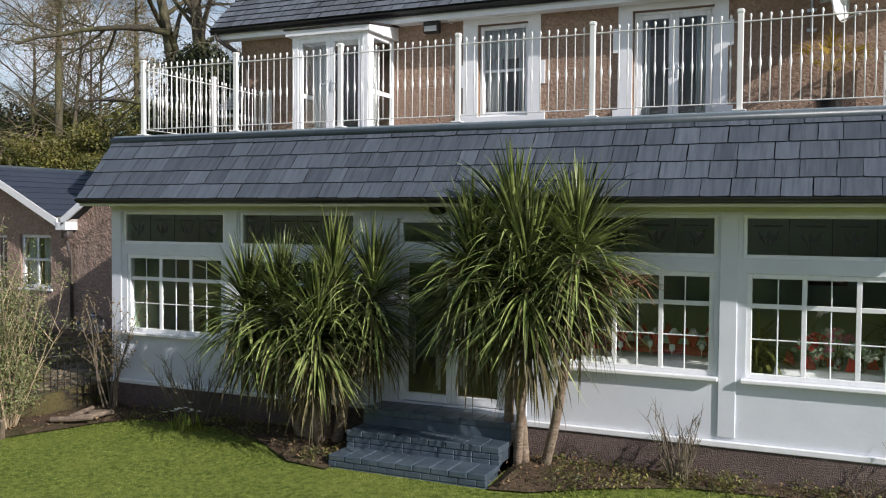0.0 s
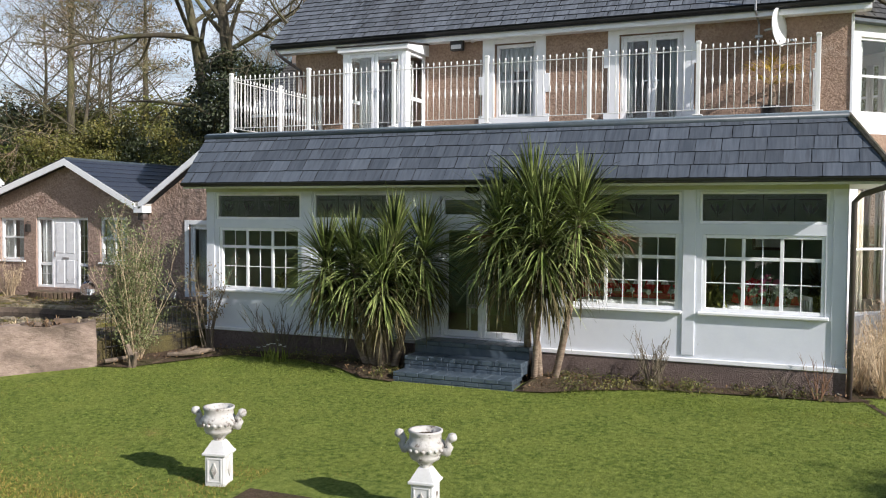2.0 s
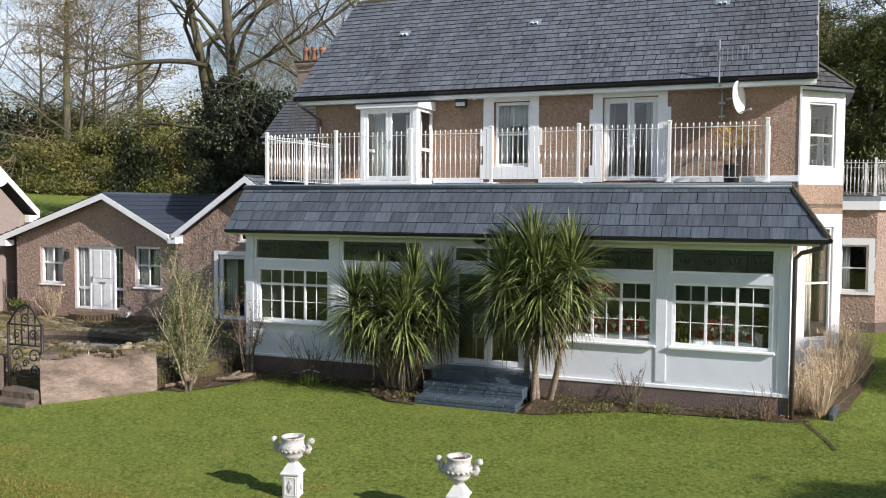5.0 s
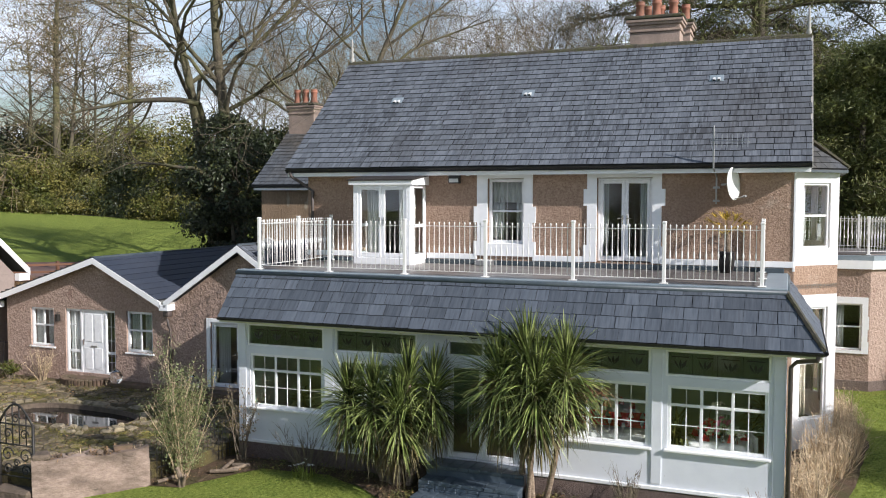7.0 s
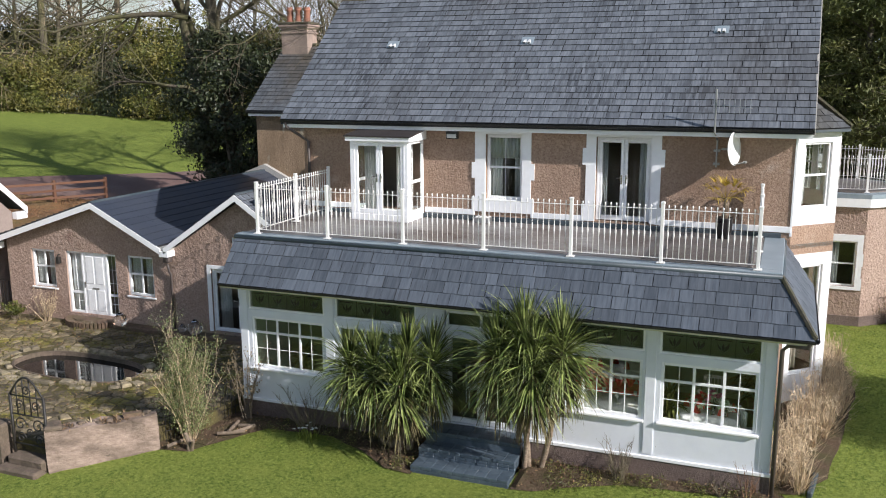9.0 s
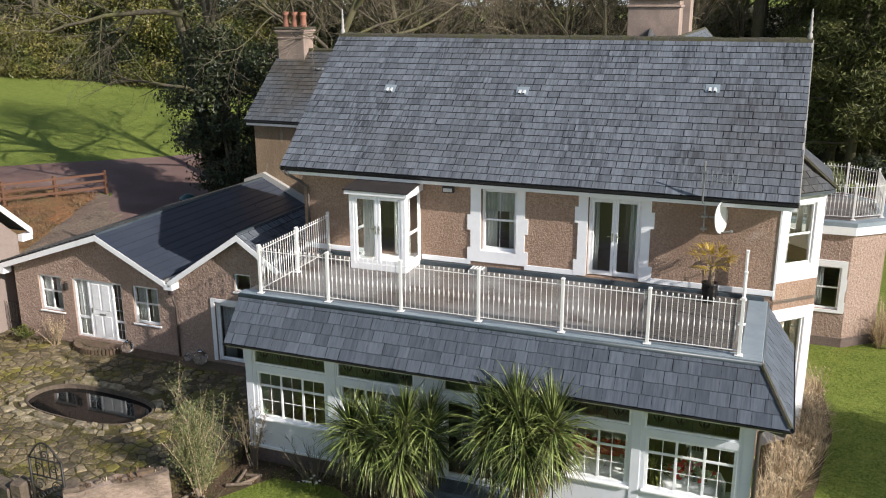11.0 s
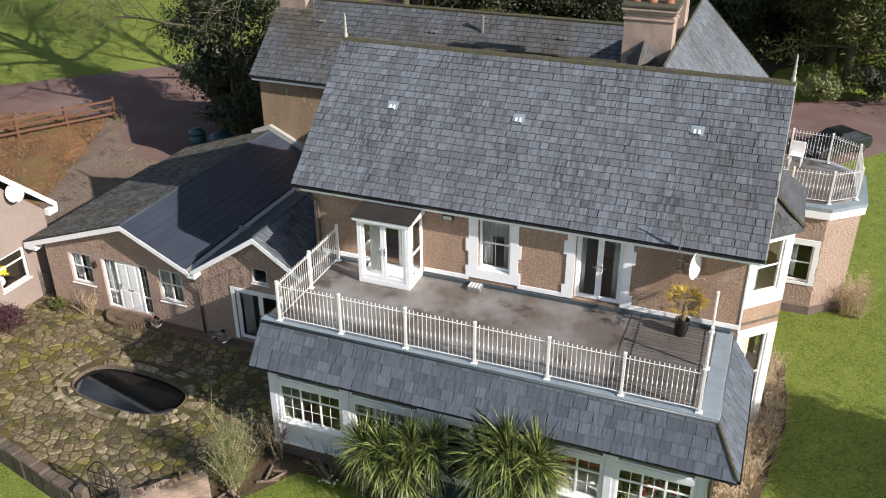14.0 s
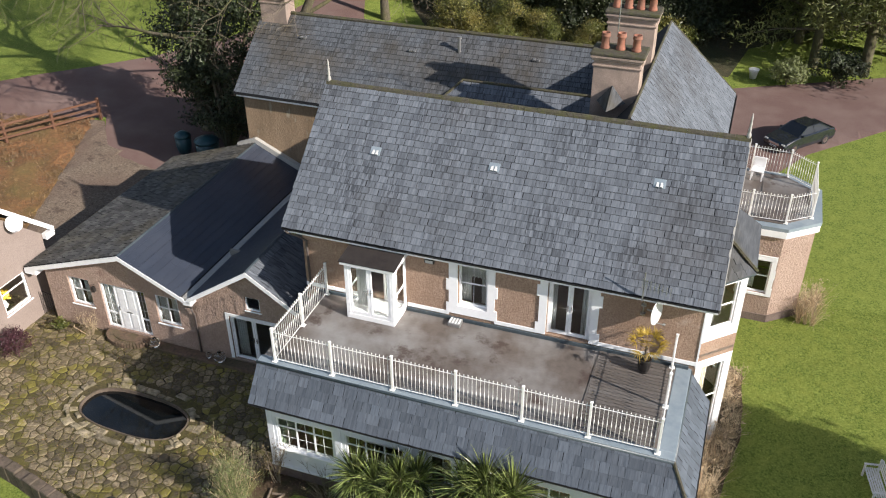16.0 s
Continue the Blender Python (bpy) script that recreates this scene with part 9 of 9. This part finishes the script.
# bench
bench = thing("garden_bench", "white slatted garden bench on the lawn", "bench", at_ground(7.5, 16.3), turn=-80)
mb = WORLD_OF[bench] @ Matrix.Scale(0.82, 4)
for k in range(6):
    part("seat_slat", Geo().box((-0.75, -0.25 + k * 0.085, 0.42), (0.75, -0.185 + k * 0.085, 0.445), 0.006, mb), M["whitestone"], bench)
for k in range(4):
    part("back_slat", Geo().box((-0.75, 0.27 + k * 0.02, 0.52 + k * 0.1), (0.75, 0.295 + k * 0.02, 0.59 + k * 0.1), 0.006, mb), M["whitestone"], bench)
for x in (-0.72, 0.72):
    for y, h in ((-0.24, 0.64), (0.27, 0.92)):
        part("leg", Geo().box((x - 0.035, y - 0.035, -0.02), (x + 0.035, y + 0.035, h), 0.008, mb), M["whitestone"], bench)
    part("armrest", Geo().box((x - 0.045, -0.3, 0.62), (x + 0.045, 0.3, 0.655), 0.01, mb), M["whitestone"], bench)
# beyond the drive
evergreen("laurel_shrub", at_ground(4.0, 49.4), [((0, 0, 0.95), 0.95, 1.0), ((0.4, 0.2, 0.8), 0.7, 1.0)], 120, 26, 0.16, "shrubleaf", "rounded variegated laurel shrub beside the drive", "shrub", "", 0.14, 0.06)
evergreen("laurel_shrub", at_ground(6.6, 50.4), [((0, 0, 1.2), 1.3, 1.0), ((0.9, 0.3, 1.0), 1.0, 1.0)], 130, 26, 0.2, "hollyleaf", "dark evergreen shrub beside the drive", "shrub", "", 0.18, 0.06)
pl = thing("stone_planter", "white stone planter beside the drive", "planter", at_ground(2.05, 50.2))
part("planter_body", Geo().lathe([(0.2, level(2, 50)), (0.28, level(2, 50) + 0.45), (0.34, level(2, 50) + 0.6), (0.28, level(2, 50) + 0.6), (0.0, level(2, 50) + 0.5)], 14, Matrix.Translation((2.05, 50.2, 0))), M["whitestone"], pl, "", True)
evergreen("laurel_shrub", at_ground(-4.5, 51.0), [((0, 0, 1.4), 1.5, 1.0), ((1.4, 0.2, 1.1), 1.2, 1.0), ((-1.5, 0.3, 1.1), 1.1, 1.0)], 170, 26, 0.2, "leaf", "green garden shrubs behind the rear roof", "shrub", "", 0.2, 0.06)
shed = thing("timber_shed", "grey corrugated-roofed shed in the wood", "shed", at_ground(-18.5, 62))
zs = level(-18.5, 62)
part("shed_wall", Geo().box((-21, 61, zs - 0.3), (-16, 64, zs + 2.2)), M["rubble"], shed)
g = Geo()
for i in range(26):
    a = -21.3 + i * 0.217
    g.add([(a, 60.6, zs + 2.15), (a + 0.11, 60.6, zs + 2.19), (a + 0.217, 60.6, zs + 2.15), (a, 64.3, zs + 3.2), (a + 0.11, 64.3, zs + 3.24), (a + 0.217, 64.3, zs + 3.2)], [(0, 1, 4, 3), (1, 2, 5, 4)])
part("shed_roof", g, M["shedroof"], shed, "grey corrugated sheet roof")

# ---- inside the sunroom ----
random.seed(51)
def dining_table(x, y, w, d, label, red=False):
    t = thing("dining_table", label, "table", (x, y, SF), "sunroom tables")
    part("tabletop", Geo().box((x - w / 2, y - d / 2, SF + 0.71), (x + w / 2, y + d / 2, SF + 0.745), 0.008), M["floorwood"], t)
    for a, b in ((-1, -1), (1, -1), (-1, 1), (1, 1)):
        part("leg", Geo().box((x + a * (w / 2 - 0.08) - 0.03, y + b * (d / 2 - 0.08) - 0.03, SF), (x + a * (w / 2 - 0.08) + 0.03, y + b * (d / 2 - 0.08) + 0.03, SF + 0.71), 0.005), M["floorwood"], t)
    g = Geo()
    n = 40
    for k in range(n):
        a = 2 * math.pi * k / n
        c, s = math.cos(a), math.sin(a)
        e = 1 / max(abs(c), abs(s))
        fold = 1 + 0.03 * math.sin(k * 2.2)
        g.v += [(x + c * e * w / 2 * 1.005, y + s * e * d / 2 * 1.005, SF + 0.75), (x + c * e * (w / 2 + 0.03) * fold, y + s * e * (d / 2 + 0.03) * fold, SF + 0.42)]
    g.v.append((x, y, SF + 0.752))
    g.f = [[2 * k, 2 * k + 1, (2 * k + 3) % (2 * n), (2 * k + 2) % (2 * n)] for k in range(n)] + [[2 * k, (2 * k + 2) % (2 * n), 2 * n] for k in range(n)]
    c = tagged(part("tablecloth", g, M["cloth"], None, "", True), "white linen cloth on a sunroom table", "tablecloth", "white tablecloths")
    c.modifiers.new("thick", "SOLIDIFY").thickness = 0.004
    for i in range(5):
        px, py = x + (i - 2) * w / 5.2, y + (-0.2 if i % 2 else 0.18) * d
        nap = thing("napkin", "folded red napkin standing on the table", "napkin", (px, py, SF + 0.755), "red napkins") if red else thing("wine_glass", "clear wine glass on the table", "glass", (px, py, SF + 0.755), "table glasses")
        if red:
            part("fold", Geo().add([(px - 0.07, py - 0.05, SF + 0.755), (px + 0.07, py - 0.05, SF + 0.755), (px + 0.05, py + 0.06, SF + 0.755), (px - 0.05, py + 0.06, SF + 0.755), (px - 0.02, py, SF + 0.93), (px + 0.04, py, SF + 0.88)], [(0, 1, 5, 4), (1, 2, 5), (2, 3, 4, 5), (3, 0, 4)]), M["redcloth"], nap)
        else:
            part("bowl", Geo().lathe([(0.035, 0), (0.006, 0.01), (0.006, 0.09), (0.04, 0.13), (0.035, 0.19)], 10, Matrix.Translation((px, py, SF + 0.755))), M["lampglass"], nap, "", True)


def dining_chair(x, y, turn):
    c = thing("dining_chair", "white painted chair with a spindle back in the sunroom", "chair", (x, y, SF), "sunroom chairs", turn=turn)
    m = WORLD_OF[c]
    part("seat", Geo().box((-0.21, -0.21, 0.43), (0.21, 0.21, 0.465), 0.01, m), M["upvc"], c)
    for a, b in ((-0.18, -0.18), (0.18, -0.18), (-0.18, 0.18), (0.18, 0.18)):
        part("leg", Geo().box((a - 0.018, b - 0.018, 0), (a + 0.018, b + 0.018, 0.93 if b > 0 else 0.43), 0.004, m), M["upvc"], c)
    part("back_rail", Geo().box((-0.18, 0.165, 0.86), (0.18, 0.195, 0.93), 0.006, m), M["upvc"], c)
    for k in range(4):
        part("spindle", Geo().tube([m @ Vector((-0.11 + k * 0.073, 0.18, 0.46)), m @ Vector((-0.11 + k * 0.073, 0.18, 0.86))], 0.009, 5), M["upvc"], c)


dining_table(0.4, 11.55, 1.2, 0.8, "linen-covered table laid with red napkins", True)
dining_table(-1.9, 13.7, 1.6, 0.8, "linen-covered table at the green wall", True)
dining_table(-7.0, 12.6, 1.4, 0.9, "linen-covered table laid with glasses", False)
for x, y, a in ((-4.75, 12.0, 30), (-3.55, 12.4, -40), (1.22, 11.5, 110), (-0.5, 12.4, 90), (-5.9, 12.6, -90), (-8.1, 12.5, 90), (0.4, 13.1, 0), (-4.6, 13.4, 0)):
    dining_chair(x, y, a)
dining_table(-1.75, 11.5, 1.7, 0.7, "linen-covered table close to the window", False)
buffet = thing("buffet_table", "long buffet table draped to the floor in red cloth", "table", (-2.0, 12.25, SF))
part("red_drape", Geo().box((-3.1, 11.98, SF), (-0.95, 12.5, SF + 0.80), 0.03), M["redcloth"], buffet, "red cloth hanging to the floor")
for k in range(9):
    px, py = -2.98 + k * 0.24, 12.12 + rnd(-0.06, 0.12)
    fan = thing("napkin_fan", "red napkin fan with a cream tip standing on the red cloth", "napkin", (px, py, SF + 0.80), "red napkin fans", turn=rnd(-20, 20))
    mm = WORLD_OF[fan]
    for name, z0, z1, w0, w1, mt_ in (("fold", 0.0, 0.17, 0.03, 0.10, "redcloth"), ("tip", 0.17, 0.25, 0.07, 0.02, "cloth")):
        g = Geo()
        for j in range(5):
            a, b, c, d = (-w0 + 2 * w0 * j / 5, -w0 + 2 * w0 * (j + 1) / 5, -w1 + 2 * w1 * j / 5, -w1 + 2 * w1 * (j + 1) / 5)
            g.add([(a, 0.02 if j % 2 else 0, z0), (b, 0 if j % 2 else 0.02, z0), (d, 0 if j % 2 else 0.02, z1), (c, 0.02 if j % 2 else 0, z1), (a, 0.045, z0), (b, 0.045, z0), (d, 0.045, z1), (c, 0.045, z1)],
                  [(0, 1, 2, 3), (5, 4, 7, 6), (3, 2, 6, 7), (4, 5, 1, 0), (0, 3, 7, 4), (1, 5, 6, 2)], mm)
        part(name, g, M[mt_], fan)
for px, py, hue, wide in ((0.2, 11.36, "redbloom", 0.24), (0.48, 11.38, "pinkbloom", 0.26), (0.32, 11.62, "petal", 0.28), (0.72, 11.34, "petal", 0.18)):
    vs = thing("flower_vase", "glass vase of bright cut flowers on the white tablecloth", "flowers", (px, py, SF + 0.755), "vases of flowers")
    part("vase", Geo().lathe([(0.045, 0), (0.05, 0.02), (0.035, 0.1), (0.05, 0.17), (0.042, 0.17), (0.028, 0.1), (0.0, 0.03)], 12, Matrix.Translation((px, py, SF + 0.755))), M["glass"], vs, "", True)
    st, fl, lf = Geo(), Geo(), Geo()
    for _ in range(24):
        d = direction(rnd(0, 6.28), rnd(0.2, 1.5))
        tip = Vector((px, py, SF + 0.9)) + d * rnd(0.5, 1.2) * wide
        st.tube([(px, py, SF + 0.86), tip], 0.004, 4, False)
        leaves(fl if rnd(0, 1) < 0.6 else lf, [(tuple(tip), 0.03, 1)], 1, 9, 0.07, 0.022, 0.8)
    part("stem", st, M["leaf"], vs, kind="stuff")
    part("bloom", fl, M[hue], vs, kind="stuff")
    part("leaf", lf, M["paleleaf"], vs, "grey-green variegated leaves", kind="stuff")
orchid = thing("orchid", "tall white orchid in a pot on the table", "plant", (0.22, 11.8, SF + 0.755))
part("plant_pot", Geo().lathe([(0.05, 0), (0.07, 0.12), (0.06, 0.12), (0.0, 0.1)], 12, Matrix.Translation((0.22, 11.8, SF + 0.755))), M["cloth"], orchid, "", True)
part("stem", Geo().tube([(0.22, 11.8, SF + 0.86), (0.2, 11.78, SF + 1.2), (0.3, 11.7, SF + 1.42), (0.42, 11.66, SF + 1.46)], 0.006, 5), M["leaf"], orchid)
g = Geo()
for k in range(6):
    leaves(g, [((0.26 + 0.03 * k, 11.7, SF + 1.36 + 0.02 * k), 0.03, 1)], 1, 8, 0.07, 0.02, 0.8)
part("bloom", g, M["petal"], orchid, kind="stuff")
for x, y, h in ((-0.42, 11.6, 1.5), (1.2, 13.8, 1.5), (-9.2, 12.0, 1.0)):
    p = thing("house_plant", "leafy green pot plant in the sunroom", "plant", (x, y, SF), "sunroom plants")
    part("plant_pot", Geo().lathe([(0.12, SF), (0.16, SF + 0.28), (0.17, SF + 0.3), (0, SF + 0.28)], 12, Matrix.Translation((x, y, 0))), M["terracotta"], p, "", True)
    g = Geo()
    for _ in range(190):
        strap(g, Vector((x, y, SF + 0.3 + rnd(0, h * 0.5))), direction(rnd(0, 6.28), rnd(0.1, 1.3)), h * rnd(0.3, 0.55), 0.045, rnd(0.2, 0.8), 4)
    part("frond", g, M["leaf"], p, kind="stuff")
pic = thing("picture_frame", "small dark framed picture on the green wall", "picture", (0.3, 14.48, 2.35))
part("frame", Geo().box((0.0, 14.46, 2.2), (0.6, 14.499, 2.65), 0.01), M["floorwood"], pic)
part("print", Geo().box((0.06, 14.455, 2.26), (0.54, 14.459, 2.59)), M["cloth"], pic)

# ---- grass blades and leaf litter ----
# coping rubble on the garden wall
for k in range(11):
    a = pose(0.15 + k * 0.19, 0.1 + rnd(-0.06, 0.06), 0.80 + rnd(-0.02, 0.02), rnd(-12, 12), rnd(-12, 12), rnd(0, 90))
    part("coping_stone", Geo().box((-rnd(0.06, 0.11), -0.07, -0.03), (rnd(0.06, 0.11), 0.07, rnd(0.03, 0.07)), 0.02, m_wall @ a), M["rubble"], gw)
# moss and dead leaves on the court
for name, mt_, n, size, label in (("court_moss", "shrubmoss", 9000, 0.034, "low tufts of yellow-green moss and weeds on the paving"), ("court_litter", "litter", 1500, 0.045, "dead leaves blown over the paving")):
    g = Geo()
    for _ in range(n):
        x, y = rnd(-22.2, -10.5), rnd(7.6, 14.6)
        if inside(COURT, (x, y)) and not inside(pond_ring(0.05), (x, y)) and (name == "court_litter" or noise.noise((x * 0.8, y * 0.8, 2.2)) > -0.05):
            leaves(g, [((x, y, CZ_P + 0.03), 0.02, 1)], 1, 3, size, 0.035, 0.6)
    solo(name, g, M[mt_], label, "moss" if name == "court_moss" else "leaves", kind="stuff")
rng = np.random.default_rng(7)
def blades(name, x0, x1, y0, y1, count, h, w, label, keep, material="blade"):
    xs, ys = rng.uniform(x0, x1, count), rng.uniform(y0, y1, count)
    v, f = [], []
    for x, y in zip(xs, ys):
        if not keep(x, y):
            continue
        z = level(x, y)
        a = rng.uniform(0, 6.283)
        c, s = math.cos(a) * w, math.sin(a) * w
        lx, ly = rng.normal(0, 0.022, 2)
        k = len(v)
        v += [(x - c, y - s, z - 0.005), (x + c, y + s, z - 0.005), (x + lx, y + ly, z + h * rng.uniform(0.5, 1.25))]
        f.append((k, k + 1, k + 2))
    g = Geo()
    g.v, g.f = v, f
    solo(name, g, M[material], label, "grass", kind="stuff")


BEDS = ([(-3.17, 10.9), (-3.17, 9.35), (-2.7, 9.42), (-2.0, 9.85), (-1.1, 10.3), (0.3, 10.42), (1.5, 10.5), (1.95, 10.75), (1.7, 11.0)],
        [(-11.2, 8.45), (-10.3, 8.6), (-9.7, 9.4), (-9.2, 10.2), (-7.6, 10.35), (-6.6, 9.9), (-5.9, 9.35), (-5.2, 9.3), (-5.2, 10.9), (-10.3, 10.9), (-11.2, 10.6)],
        [(1.62, 10.95), (2.1, 11.05), (2.65, 12.0), (2.95, 13.6), (3.2, 15.2), (3.5, 17.5), (3.4, 20.5), (2.2, 21.6), (1.6, 21.8)],
        [(-5.3, 9.4), (-3.1, 9.4), (-3.1, 10.9), (-5.3, 10.9)], [(-4.85, 0.4), (-2.6, 0.4), (-2.7, 5.25), (-4.65, 5.1)], COURT,
        [(SX0, SY), (SX1, SY), (SX1, 15), (SX0, 15)])


def open_lawn(x, y):
    return not any(inside(b, (x, y)) for b in BEDS) and not (x < -10.9 and y > 7.2)


blades("grass_blades", -13.5, 5.5, 1.8, 10.6, 330000, 0.016, 0.0055, "short green lawn grass", open_lawn)
blades("yellow_grass_blades", -11, 5, 2.4, 6.0, 60000, 0.034, 0.006, "mossy yellowed grass at the top of the bank", lambda x, y: open_lawn(x, y) and noise.noise((x * 0.5, y * 0.9, 4.1)) + rng.uniform(-0.25, 0.25) > 0.75 * (y - 4.35), "dryblade")
blades("side_grass_blades", 1.8, 9.5, 10.5, 26, 60000, 0.04, 0.007, "lawn grass beside the gable", lambda x, y: open_lawn(x, y) and not inside(BR, (x, y)))
g = Geo()
for b, n in ((BEDS[0], 700), (BEDS[1], 700), (BEDS[2], 250)):
    bx0, bx1, by0, by1 = min(p[0] for p in b), max(p[0] for p in b), min(p[1] for p in b), max(p[1] for p in b)
    for _ in range(n):
        x, y = rnd(bx0, bx1), rnd(by0, by1)
        if inside(b, (x, y)):
            leaves(g, [((x, y, level(x, y) + 0.09), 0.01, 1)], 1, 1, 0.06, 0.012, 0.5)
solo("leaf_litter", g, M["litter"], "dry fallen leaves on the soil beds", "leaves", kind="stuff")
g = Geo()
for _ in range(5200):
    x, y = rnd(-39, -26), rnd(17.2, 28.0)
    if inside([(-29.2, 25.9), (-30.2, 28.2), (-33, 27.0), (-40, 24.2), (-40, 17), (-30, 17), (-26.0, 17.4), (-27.0, 20.1)], (x, y)):
        for _ in range(3):
            strap(g, Vector(at_ground(x, y, 0.1)), direction(rnd(0, 6.28), rnd(0.1, 1.0)), rnd(0.15, 0.4), 0.032, rnd(0.2, 0.7), 3)
solo("dead_bracken", g, M["litter"], "rust-brown dead bracken on the bank", "bracken", kind="stuff")
